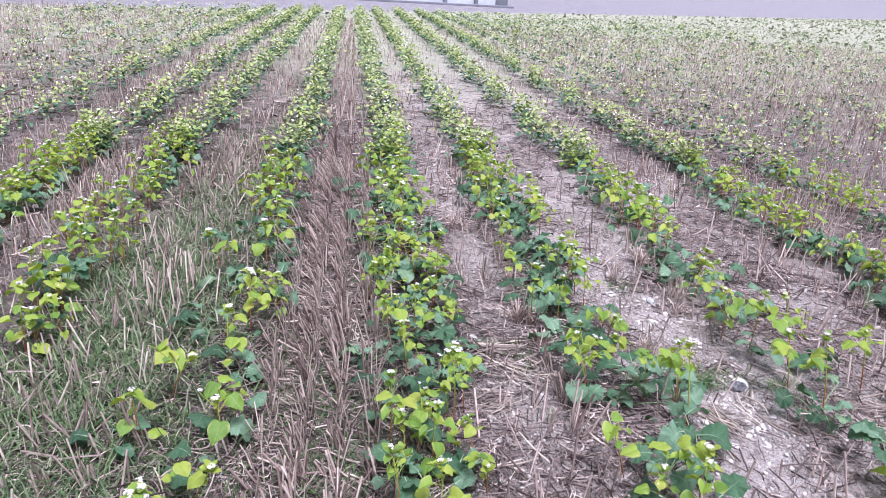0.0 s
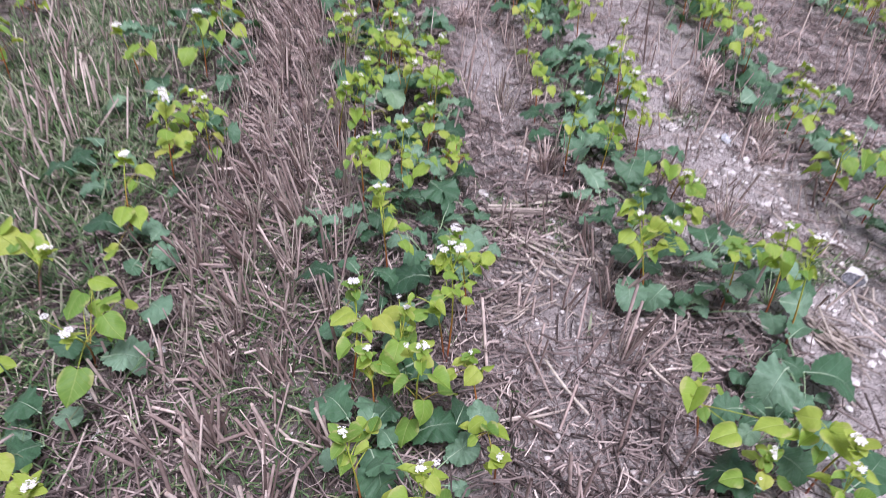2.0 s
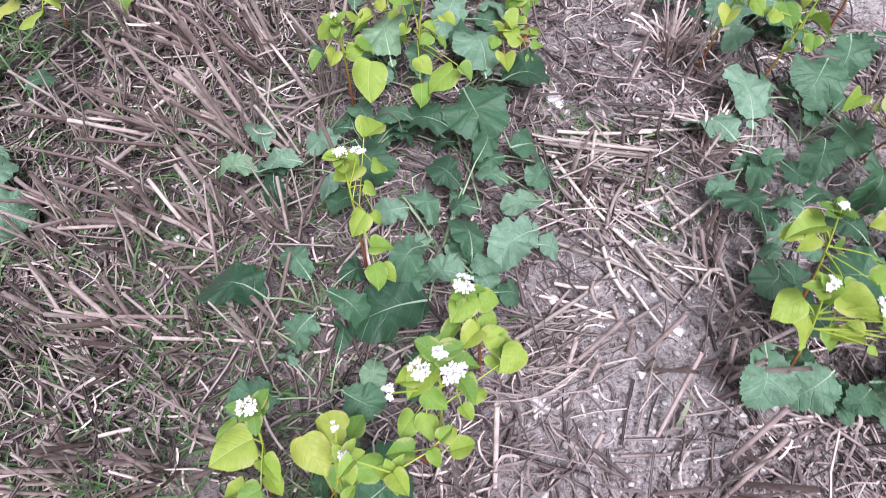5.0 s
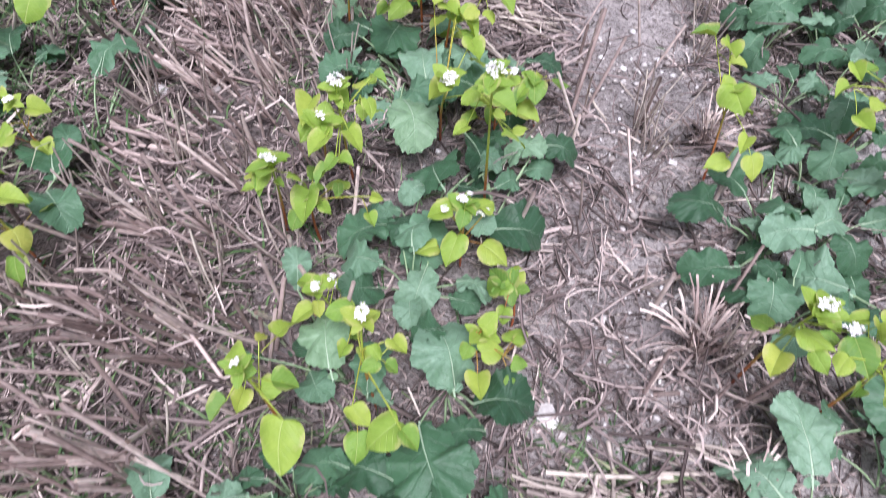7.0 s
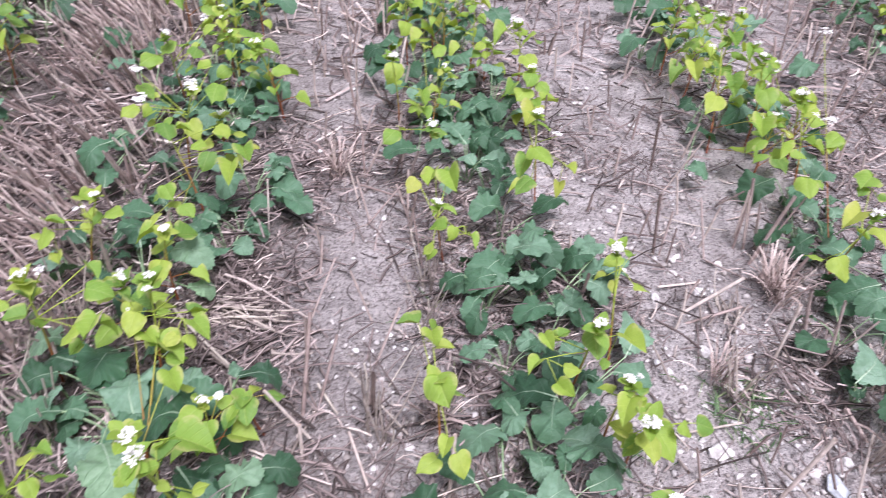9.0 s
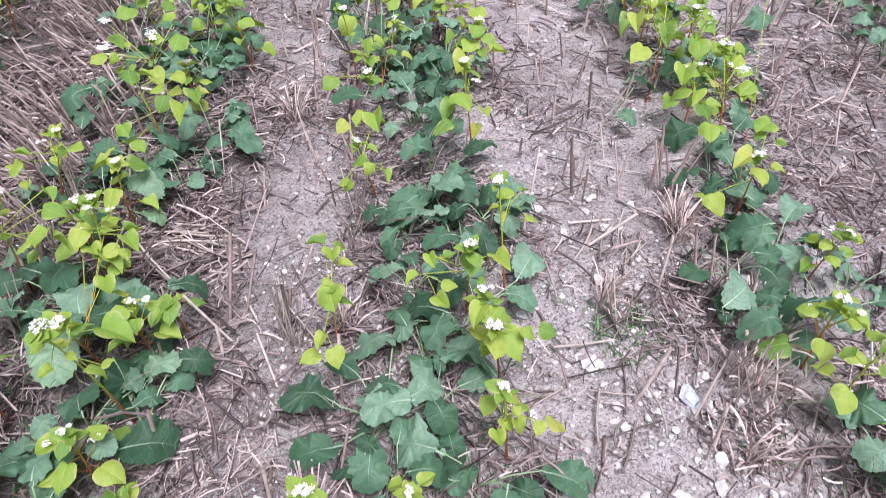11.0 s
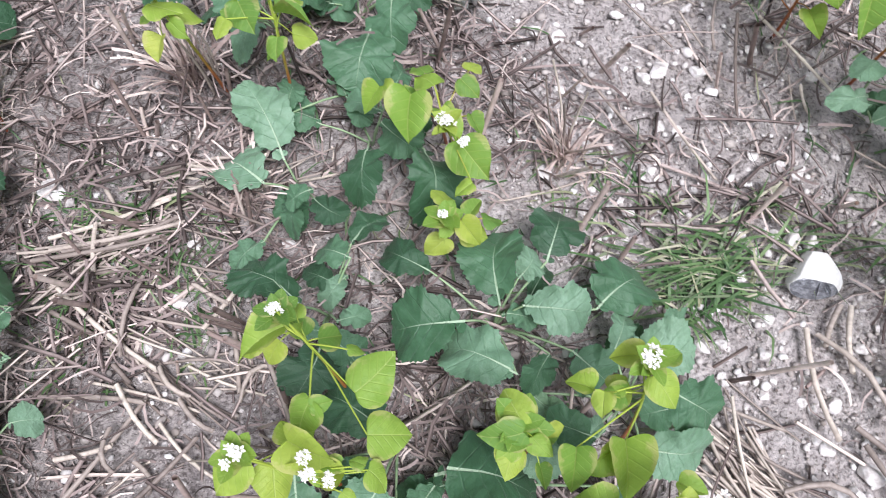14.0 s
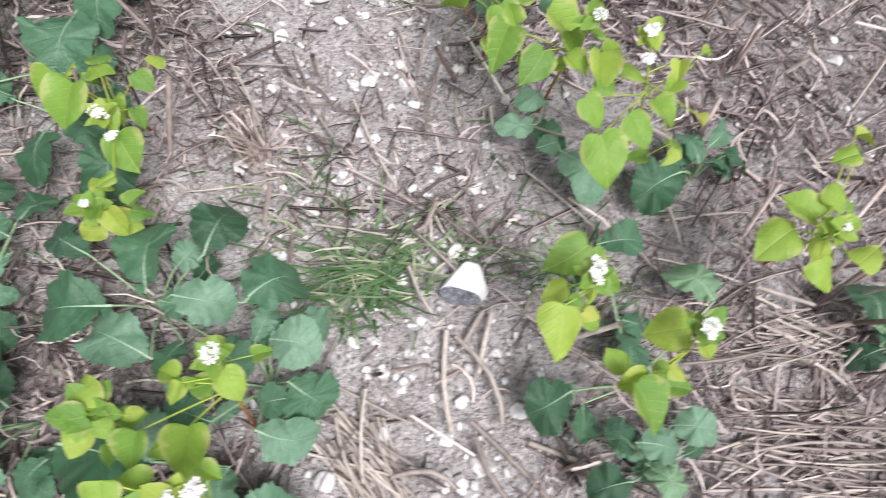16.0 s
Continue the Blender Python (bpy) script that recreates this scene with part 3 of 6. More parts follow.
def flower_cluster(seed):
    """A rounded cluster of small five-petalled flowers, about 1 across."""
    g = np.random.default_rng(seed)
    V, F = [], []
    for k in range(13):
        th, ph = g.uniform(0, 2 * math.pi), math.acos(g.uniform(-0.1, 1))
        r = g.uniform(0.12, 0.40)
        c = Vector((r * math.sin(ph) * math.cos(th), r * math.sin(ph) * math.sin(th), r * math.cos(ph) * 0.8))
        out = (c + Vector((0, 0, 0.35))).normalized()
        q = out.to_track_quat("Z", "X")
        s = g.uniform(0.11, 0.16)
        for p in range(5):
            a = p * 2 * math.pi / 5 + g.uniform(0, 0.3)
            o = len(V)
            for (rad, da, up) in ((0.1, 0.0, 0.0), (0.75, -0.5, 0.35), (1.15, 0.0, 0.5), (0.75, 0.5, 0.35)):
                V.append(tuple(c + q @ Vector((s * rad * math.cos(a + da), s * rad * math.sin(a + da), s * up))))
            F.append((o, o + 1, o + 2, o + 3))
    return mesh_of("blossom", V, F, PETAL)


def leaf_sprig(seed):
    """The crowded young leaves at the top of a buckwheat stem, about 1 across."""
    g = np.random.default_rng(seed)
    V, UV, F = [], [], []
    for k in range(7):
        a, up, ln, wd = k * 2.4 + g.normal(0, 0.3), g.uniform(-0.1, 0.9), g.uniform(0.34, 0.62), g.uniform(0.30, 0.44)
        d = Vector((math.cos(a) * math.cos(up), math.sin(a) * math.cos(up), math.sin(up)))
        s = Vector((-math.sin(a), math.cos(a), g.normal(0, 0.3))).normalized()
        n = d.cross(s)
        root = Vector((0, 0, g.uniform(-0.35, 0.12))) + d * 0.06
        fold, droop = g.uniform(0.1, 0.6), g.uniform(0.1, 0.5)
        o = len(V)
        rows = ((0.0, 0.03), (0.04, 0.80), (0.28, 1.12), (0.58, 0.98), (0.86, 0.50), (1.0, 0.04))
        for t, w in rows:
            for q in (-1, 0, 1):
                p = root + d * (t * ln - (0.05 if q and t < 0.1 else 0.0)) + s * (q * w * wd * ln) + n * ((fold * abs(q) * w * wd - droop * t * t * 0.5) * ln)
                V.append(tuple(p))
                UV.append((0.5 + 0.5 * q * w, t))
        for i in range(len(rows) - 1):
            for q in range(2):
                b = o + i * 3 + q
                F.append((b, b + 3, b + 4, b + 1))
    return mesh_of("leaf_sprig", V, F, BUCKWHEAT, UV)


M_LEAVES = [mustard_leaf(10 + k) for k in range(18)]
B_LEAVES = [buckwheat_leaf(30 + k) for k in range(12)]
SPRIGS = [leaf_sprig(110 + k) for k in range(6)]
FLOWERS = [flower_cluster(50 + k) for k in range(5)]


def stalks(name, lines, mat):
    """Tapered stalks, each a list of points with a start and an end radius, in one mesh."""
    V, F = [], []
    for pts, r0, r1 in lines:
        pts = spline(pts, max(4, 2 * len(pts)))
        n = len(pts)
        for i, p in enumerate(pts):
            d = pts[min(i + 1, n - 1)] - pts[max(i - 1, 0)]
            d = Vector(d).normalized()
            s = d.cross(Vector((0.3, 1, 0.1))).normalized()
            u = s.cross(d)
            r = r0 + (r1 - r0) * i / (n - 1)
            for a in range(5):
                an = 2 * math.pi * a / 5
                V.append(tuple(Vector(p) + (s * math.cos(an) + u * math.sin(an)) * r))
        o = len(V) - 5 * n
        for i in range(n - 1):
            for a in range(5):
                b = (a + 1) % 5
                F.append((o + i * 5 + a, o + i * 5 + b, o + i * 5 + 5 + b, o + i * 5 + 5 + a))
    return mesh_of(name, V, F, mat)


MUSTARD_LABEL = "white mustard plant with broad toothed blue-green leaves"
BUCK_LABEL = "flowering buckwheat plant with yellow-green heart-shaped leaves and reddish stem"


def mustard(x, y, leaves, group="cover crop mustard", low=3):
    """leaves: (dx, dy, z, direction, length, breadth) of each blade, from the crown on the ground; low: small leaves close to the soil."""
    for _ in range(low):
        dx, dy, z, az, ln, wd = leaves[int(rng.integers(0, len(leaves)))]
        f, a = rng.uniform(0.3, 0.85), az + rng.normal(0, 60)
        leaves = leaves + [(dx * f + rng.normal(0, 0.02), dy * f + rng.normal(0, 0.02), rng.uniform(0.035, 0.07), a, rng.uniform(0.04, 0.07), rng.uniform(0.9, 1.3))]
    e = thing("mustard_plant", x, y, MUSTARD_LABEL, "mustard", group, float(height(x, y)))
    lines = []
    for dx, dy, z, az, ln, wd in leaves:
        a = np.array([dx, dy, z])
        j = np.array([dx * 0.08, dy * 0.08, 0.006])
        lines.append(([j, np.array([dx * 0.5, dy * 0.5, z * 0.75]), a], 0.0024, 0.0016))
    part("stalk", stalks("stalk", lines, STALK), e)
    for dx, dy, z, az, ln, wd in leaves:
        m = pose(dx, dy, z, rng.normal(0, 14), rng.normal(-2, 12), az) @ Matrix.Diagonal((ln, ln * wd, ln, 1))
        part("leaf", M_LEAVES[int(rng.integers(0, len(M_LEAVES)))], e, m)
    return e


def buckwheat(x, y, leaves, flowers, group="cover crop buckwheat", more=5):
    """leaves: (dx, dy, z, direction, length, breadth); flowers: (dx, dy, z, size); from the foot of the stem; more: small leaves."""
    small, roots = [], []
    for _ in range(more):
        dx, dy, z, az, ln, wd = leaves[int(rng.integers(0, len(leaves)))]
        a, r = rng.uniform(0, 2 * math.pi), rng.uniform(0.012, 0.035)
        small.append((dx * 0.85 + r * math.cos(a), dy * 0.85 + r * math.sin(a), z * rng.uniform(0.75, 0.98), math.degrees(a), rng.uniform(0.022, 0.040), rng.uniform(0.85, 1.1)))
        roots.append(np.array([dx * 0.85, dy * 0.85, z * 0.93]))
    e = thing("buckwheat_plant", x, y, BUCK_LABEL, "buckwheat", group, float(height(x, y)))
    tops = [np.array(f[:3]) for f in flowers] or [np.array(leaves[0][:3])]
    top = max(tops, key=lambda p: p[2])
    bend = np.array([top[0] * 0.35, top[1] * 0.35, top[2] * 0.5]) + np.array([rng.normal(0, 0.006), rng.normal(0, 0.006), 0])
    trunk = [np.zeros(3), bend, top - np.array([0, 0, 0.006])]
    path = spline(trunk, 24)
    lines = [(trunk, 0.0030, 0.0014)]

    def joint(z):
        return path[int(np.argmin(np.abs(path[:, 2] - max(0.02, z))))]

    for f in tops:
        if f is not top:
            j = joint(f[2] - 0.05 - 0.4 * np.linalg.norm(f[:2] - top[:2]))
            lines.append(([j, 0.5 * (j + f) + np.array([0, 0, -0.004]), f - np.array([0, 0, 0.006])], 0.0016, 0.0009))
    for dx, dy, z, az, ln, wd in leaves:
        a = np.array([dx, dy, z])
        j = joint(z - 0.012 - 0.35 * math.hypot(dx - joint(z)[0], dy - joint(z)[1]))
        lines.append(([j, 0.5 * (j + a) + np.array([0, 0, 0.004]), a], 0.0013, 0.0009))
    for (dx, dy, z, az, ln, wd), j in zip(small, roots):
        a = np.array([dx, dy, z])
        lines.append(([j, 0.5 * (j + a) + np.array([0, 0, 0.003]), a], 0.0009, 0.0007))
    part("stem", stalks("stem", lines, STEM), e)
    for dx, dy, z, az, ln, wd in leaves + small:
        m = pose(dx, dy, z, rng.normal(0, 14), rng.normal(4, 12), az) @ Matrix.Diagonal((ln, ln * wd, ln, 1))
        part("leaf", B_LEAVES[int(rng.integers(0, len(B_LEAVES)))], e, m)
    sp = rng.uniform(0.042, 0.066)
    part("leaf_sprig", SPRIGS[int(rng.integers(0, len(SPRIGS)))], e, pose(top[0], top[1], top[2] - 0.012, 0, 0, rng.uniform(0, 360)) @ Matrix.Diagonal((sp, sp, sp, 1)))
    for dx, dy, z, s in flowers:
        part("blossom", FLOWERS[int(rng.integers(0, len(FLOWERS)))], e, pose(dx, dy, z, 0, 0, rng.uniform(0, 360)) @ Matrix.Diagonal((1.35 * s, 1.35 * s, 1.25 * s, 1)))
    return e


def random_mustard(x, y, size=1.0):
    n = int(rng.integers(5, 10))
    a0 = rng.uniform(0, 360)
    leaves = []
    for k in range(n):
        az = a0 + k * 360 / n + rng.normal(0, 16)
        r = size * rng.uniform(0.02, 0.09)
        leaves.append((r * math.cos(radians(az)), r * math.sin(radians(az)), size * rng.uniform(0.05, 0.13), az + rng.normal(0, 15), size * rng.uniform(0.055, 0.10), rng.uniform(0.9, 1.35)))
    return mustard(x, y, leaves, low=0)


def random_buckwheat(x, y, size=1.0):
    h = size * rng.uniform(0.20, 0.33)
    la, lo = rng.uniform(0, 2 * math.pi), rng.uniform(0, 0.06)
    top = np.array([lo * math.cos(la), lo * math.sin(la), h])
    n = int(rng.integers(6, 11))
    leaves = []
    a0 = rng.uniform(0, 6.3)
    for k in range(n):
        f = 0.35 + 0.62 * k / (n - 1)
        a = a0 + k * 2.4 + rng.normal(0, 0.3)
        pet = 0.055 * (1.15 - f) + 0.008
        c = top * np.array([f ** 2, f ** 2, f])
        leaves.append((c[0] + pet * math.cos(a), c[1] + pet * math.sin(a), c[2] + 0.01, math.degrees(a), size * rng.uniform(0.040, 0.066) * (1.2 - 0.5 * f), rng.uniform(0.85, 1.15)))
    fl = [(top[0], top[1], h + 0.012, 0.026)]
    for k in range(int(rng.integers(0, 3))):
        a = rng.uniform(0, 6.3)
        fl.append((top[0] * 0.8 + 0.035 * math.cos(a), top[1] * 0.8 + 0.035 * math.sin(a), h - rng.uniform(0, 0.05), rng.uniform(0.016, 0.026)))
    return buckwheat(x, y, leaves, fl, more=0)


# ---- the crop plants beside the path, each with its own leaves ----
mustard(0.623, 2.732, [(-0.010, 0.029, 0.07, 95, 0.131, 1.05), (-0.045, -0.004, 0.07, 124, 0.108, 1.51), (0.025, -0.049, 0.10, -176, 0.043, 1.54), (0.023, -0.058, 0.09, -56, 0.056, 1.05), (-0.060, -0.096, 0.07, -155, 0.057, 1.05)])
mustard(0.625, 2.528, [(-0.027, -0.005, 0.08, 133, 0.103, 1.05), (-0.005, -0.045, 0.08, 157, 0.035, 1.40), (-0.013, -0.062, 0.07, -114, 0.071, 1.70), (0.017, -0.040, 0.09, -2, 0.044, 1.10), (0.057, 0.072, 0.07, 34, 0.062, 1.05), (0.052, 0.047, 0.08, 148, 0.058, 1.32), (0.046, -0.195, 0.09, 127, 0.095, 1.05)])
mustard(0.851, 2.453, [(-0.072, 0.076, 0.08, 135, 0.077, 1.05), (-0.047, -0.007, 0.09, 170, 0.103, 1.44), (-0.001, -0.092, 0.09, 144, 0.103, 1.24), (0.004, 0.000, 0.10, 75, 0.110, 1.21), (0.041, 0.035, 0.08, 29, 0.043, 1.70), (0.035, -0.007, 0.09, -27, 0.089, 1.28), (0.084, 0.045, 0.09, 60, 0.085, 1.47), (0.130, -0.034, 0.08, 29, 0.089, 1.41), (0.082, -0.078, 0.07, -54, 0.067, 1.70), (0.046, -0.080, 0.10, -132, 0.055, 1.05)])
mustard(0.995, 2.304, [(0.014, 0.054, 0.08, -25, 0.077, 1.44), (0.055, 0.071, 0.08, -19, 0.052, 1.67), (0.031, -0.014, 0.10, -51, 0.065, 1.70), (0.030, -0.034, 0.09, 180, 0.044, 1.64), (-0.022, -0.066, 0.08, -30, 0.081, 1.62), (-0.075, -0.045, 0.10, 153, 0.066, 1.05), (-0.132, 0.032, 0.07, -59, 0.046, 1.30)])
mustard(0.712, 2.266, [(0.008, 0.002, 0.09, -23, 0.123, 1.57), (0.123, 0.034, 0.08, -86, 0.077, 1.05), (0.220, -0.067, 0.07, -125, 0.060, 1.57), (0.005, -0.009, 0.09, -140, 0.053, 1.50)])
mustard(0.778, 2.898, [(-0.005, -0.090, 0.07, 160, 0.058, 1.23), (0.038, -0.184, 0.09, -105, 0.105, 1.05), (-0.149, -0.066, 0.08, 60, 0.063, 1.05)])
buckwheat(0.644, 2.381, [(-0.046, 0.066, 0.24, -173, 0.058, 0.94), (-0.051, 0.074, 0.24, 71, 0.029, 0.94), (-0.034, 0.063, 0.22, 78, 0.016, 0.94), (0.017, 0.023, 0.24, -5, 0.021, 0.94), (0.015, -0.024, 0.24, 21, 0.059, 0.94), (-0.033, -0.020, 0.24, -135, 0.042, 0.94), (-0.034, -0.026, 0.24, -4, 0.024, 0.94), (0.017, -0.068, 0.23, -13, 0.051, 0.94)], [(-0.043, 0.070, 0.29, 0.017)])
buckwheat(0.618, 2.283, [(-0.078, 0.038, 0.25, -156, 0.049, 1.02), (-0.032, 0.039, 0.26, -42, 0.054, 0.94), (-0.058, 0.028, 0.22, -99, 0.048, 0.98), (0.037, -0.002, 0.25, 141, 0.020, 0.94), (0.038, -0.006, 0.24, -43, 0.028, 1.15), (0.008, -0.020, 0.24, -55, 0.017, 0.94)], [(-0.075, 0.032, 0.31, 0.023), (-0.012, 0.010, 0.31, 0.016), (-0.009, -0.004, 0.31, 0.016), (0.008, -0.012, 0.31, 0.015)])
buckwheat(0.965, 2.251, [(0.001, 0.068, 0.23, 160, 0.035, 0.94), (-0.001, 0.041, 0.25, -70, 0.038, 0.94), (-0.051, 0.041, 0.23, -120, 0.028, 0.94), (-0.045, 0.036, 0.25, 7, 0.017, 0.94), (-0.047, -0.011, 0.23, -102, 0.058, 0.94), (-0.100, -0.006, 0.24, -113, 0.042, 0.98)], [(-0.006, 0.051, 0.28, 0.028)])
buckwheat(0.835, 2.263, [(-0.017, 0.017, 0.25, 102, 0.043, 0.94), (-0.019, 0.009, 0.25, -171, 0.042, 0.94), (-0.010, 0.003, 0.24, -70, 0.027, 0.94)], [])
buckwheat(0.955, 2.116, [(-0.019, 0.072, 0.29, -46, 0.027, 0.94), (-0.050, 0.045, 0.31, -27, 0.031, 0.94), (-0.110, 0.079, 0.31, -102, 0.037, 1.08), (-0.079, 0.063, 0.30, -75, 0.037, 1.10)], [(-0.038, 0.042, 0.36, 0.022), (-0.015, 0.044, 0.36, 0.025), (-0.012, 0.024, 0.36, 0.021)])
buckwheat(0.864, 2.767, [(-0.055, -0.029, 0.20, -116, 0.067, 0.94), (-0.091, 0.015, 0.17, -139, 0.038, 0.94), (-0.020, -0.017, 0.19, 106, 0.040, 1.06), (0.021, -0.002, 0.17, -57, 0.036, 0.94), (-0.021, -0.073, 0.20, -72, 0.038, 0.94), (-0.009, -0.105, 0.18, -73, 0.065, 0.94), (0.017, -0.069, 0.18, -71, 0.030, 0.94), (-0.012, -0.179, 0.20, -160, 0.028, 0.94)], [(-0.021, -0.089, 0.21, 0.026), (-0.007, -0.124, 0.21, 0.018)])
buckwheat(0.818, 2.590, [(0.012, -0.032, 0.16, -64, 0.042, 0.94), (-0.001, -0.033, 0.16, -153, 0.024, 0.94)], [(-0.009, -0.026, 0.18, 0.015)])
mustard(0.025, 3.217, [(0.014, -0.015, 0.07, 115, 0.132, 1.05), (-0.003, -0.071, 0.08, -99, 0.109, 1.33), (0.109, 0.062, 0.07, 15, 0.087, 1.05), (0.085, -0.091, 0.07, 2, 0.114, 1.49), (0.005, -0.174, 0.07, -95, 0.089, 1.05), (0.064, -0.079, 0.10, -58, 0.049, 1.70)])
mustard(0.087, 2.861, [(0.015, -0.035, 0.07, 118, 0.116, 1.30), (0.044, -0.048, 0.08, 1, 0.089, 1.42), (0.066, -0.086, 0.08, -164, 0.072, 1.05), (-0.027, -0.095, 0.10, -73, 0.120, 1.24), (0.064, -0.216, 0.10, 20, 0.073, 1.70), (-0.001, 0.051, 0.09, -171, 0.062, 1.43)])
mustard(-0.059, 3.472, [(-0.026, 0.159, 0.07, -123, 0.112, 1.70), (0.034, -0.043, 0.09, 111, 0.120, 1.05), (0.073, -0.088, 0.09, 95, 0.094, 1.05), (-0.011, -0.035, 0.07, -47, 0.082, 1.22)])
buckwheat(0.006, 3.379, [(0.080, -0.073, 0.21, -16, 0.067, 0.94), (0.008, 0.158, 0.19, -27, 0.062, 0.94), (0.004, 0.220, 0.20, 41, 0.034, 1.15), (-0.053, 0.250, 0.21, -42, 0.049, 0.94), (0.024, -0.056, 0.21, -143, 0.048, 0.94), (0.045, 0.071, 0.20, -72, 0.044, 0.94)], [(0.023, -0.097, 0.26, 0.035)])
buckwheat(0.089, 2.914, [(0.042, -0.009, 0.14, 44, 0.036, 0.94), (0.045, -0.042, 0.13, 26, 0.034, 1.15), (0.090, -0.053, 0.14, -11, 0.024, 1.15)], [])
mustard(-0.245, 2.614, [(-0.036, -0.005, 0.07, 121, 0.082, 1.05), (0.035, -0.028, 0.08, 171, 0.071, 1.05), (-0.035, -0.063, 0.09, -177, 0.067, 1.10), (0.119, -0.064, 0.10, -151, 0.055, 1.15), (0.141, -0.085, 0.08, -142, 0.058, 1.36), (0.118, 0.037, 0.07, -57, 0.092, 1.07)])
mustard(0.044, 2.468, [(-0.074, 0.064, 0.09, -17, 0.073, 1.05), (-0.015, -0.005, 0.07, -164, 0.058, 1.05), (-0.028, -0.029, 0.09, -137, 0.080, 1.19), (0.052, -0.051, 0.08, 100, 0.093, 1.05), (0.048, -0.078, 0.08, 175, 0.073, 1.11), (0.052, -0.077, 0.10, 42, 0.043, 1.36), (0.027, 0.093, 0.08, 151, 0.075, 1.05), (0.048, 0.155, 0.08, 74, 0.088, 1.11), (-0.013, -0.121, 0.08, -158, 0.132, 1.19), (-0.060, 0.048, 0.08, -155, 0.065, 1.06)])
buckwheat(-0.080, 2.421, [(-0.015, 0.143, 0.20, 55, 0.052, 0.98), (-0.013, 0.077, 0.22, -141, 0.049, 0.94), (0.002, 0.029, 0.24, -5, 0.024, 1.12), (0.007, -0.005, 0.22, -122, 0.042, 0.94), (0.023, -0.066, 0.23, -3, 0.032, 0.94)], [(-0.033, 0.054, 0.28, 0.021), (-0.010, 0.061, 0.28, 0.019)])
buckwheat(0.124, 2.255, [(-0.036, 0.032, 0.25, -135, 0.048, 1.00), (-0.027, 0.029, 0.24, -7, 0.029, 1.15), (-0.024, -0.016, 0.24, -132, 0.036, 0.98), (-0.018, -0.028, 0.24, 17, 0.035, 0.94)], [(-0.048, 0.020, 0.29, 0.032)])
buckwheat(0.056, 2.107, [(-0.014, 0.061, 0.29, -126, 0.049, 0.94), (0.008, 0.070, 0.27, 11, 0.037, 0.94), (0.021, 0.051, 0.28, -60, 0.033, 0.94), (-0.020, 0.034, 0.27, -41, 0.033, 0.94), (0.098, 0.100, 0.27, -134, 0.041, 0.94)], [(-0.010, 0.063, 0.33, 0.022), (-0.025, 0.040, 0.33, 0.029), (0.012, 0.042, 0.33, 0.032), (-0.063, 0.012, 0.33, 0.018)])
mustard(0.616, 3.191, [(-0.085, 0.000, 0.09, 169, 0.114, 1.05), (-0.045, 0.073, 0.08, 149, 0.082, 1.05), (0.068, 0.006, 0.09, -172, 0.115, 1.18), (0.042, 0.007, 0.09, 29, 0.088, 1.05), (0.114, -0.104, 0.07, 160, 0.106, 1.34), (0.145, -0.130, 0.08, -171, 0.054, 1.27), (-0.020, -0.075, 0.08, -101, 0.094, 1.38), (-0.076, -0.086, 0.09, -159, 0.099, 1.05), (0.024, 0.187, 0.07, -150, 0.088, 1.36)])
mustard(0.790, 3.441, [(-0.026, -0.001, 0.07, 167, 0.110, 1.41), (-0.038, -0.018, 0.09, -106, 0.085, 1.41), (-0.090, -0.029, 0.08, -142, 0.076, 1.05), (0.057, -0.198, 0.09, 142, 0.124, 1.15), (0.140, 0.082, 0.08, 62, 0.128, 1.05), (0.107, 0.053, 0.07, -21, 0.081, 1.05)])
mustard(0.781, 3.056, [(0.058, -0.048, 0.10, -103, 0.101, 1.29), (0.128, -0.009, 0.07, -34, 0.096, 1.37), (0.016, -0.094, 0.07, -115, 0.117, 1.33)])
buckwheat(0.524, 3.351, [(-0.010, 0.049, 0.21, -84, 0.067, 0.94), (-0.030, 0.178, 0.21, 159, 0.044, 0.94), (-0.010, 0.146, 0.22, -91, 0.042, 0.94), (-0.012, -0.100, 0.24, -114, 0.032, 0.94)], [])
buckwheat(0.812, 3.490, [(-0.092, -0.026, 0.23, -75, 0.034, 0.94), (-0.117, -0.095, 0.24, -148, 0.037, 0.94), (0.000, -0.045, 0.25, -114, 0.054, 0.94), (0.043, -0.064, 0.26, -73, 0.048, 0.94)], [(-0.013, -0.071, 0.30, 0.028)])
buckwheat(0.834, 3.347, [(-0.023, -0.075, 0.28, -130, 0.046, 0.94)], [(-0.018, -0.058, 0.30, 0.029)])
buckwheat(0.869, 3.302, [(-0.017, -0.051, 0.23, -58, 0.059, 0.94), (-0.035, -0.074, 0.24, -104, 0.048, 0.94), (0.018, -0.070, 0.26, -53, 0.030, 0.94)], [(-0.039, -0.076, 0.28, 0.037)])
buckwheat(0.858, 3.107, [(-0.041, 0.035, 0.18, -113, 0.036, 0.94), (-0.017, 0.022, 0.20, -27, 0.031, 0.94), (-0.040, -0.046, 0.19, -91, 0.032, 0.94), (0.034, -0.043, 0.21, -99, 0.025, 0.94)], [(-0.027, -0.002, 0.26, 0.023)])
buckwheat(0.542, 2.936, [(-0.025, -0.056, 0.29, -40, 0.043, 0.94)], [(-0.026, -0.059, 0.36, 0.026), (-0.003, -0.088, 0.36, 0.020)])
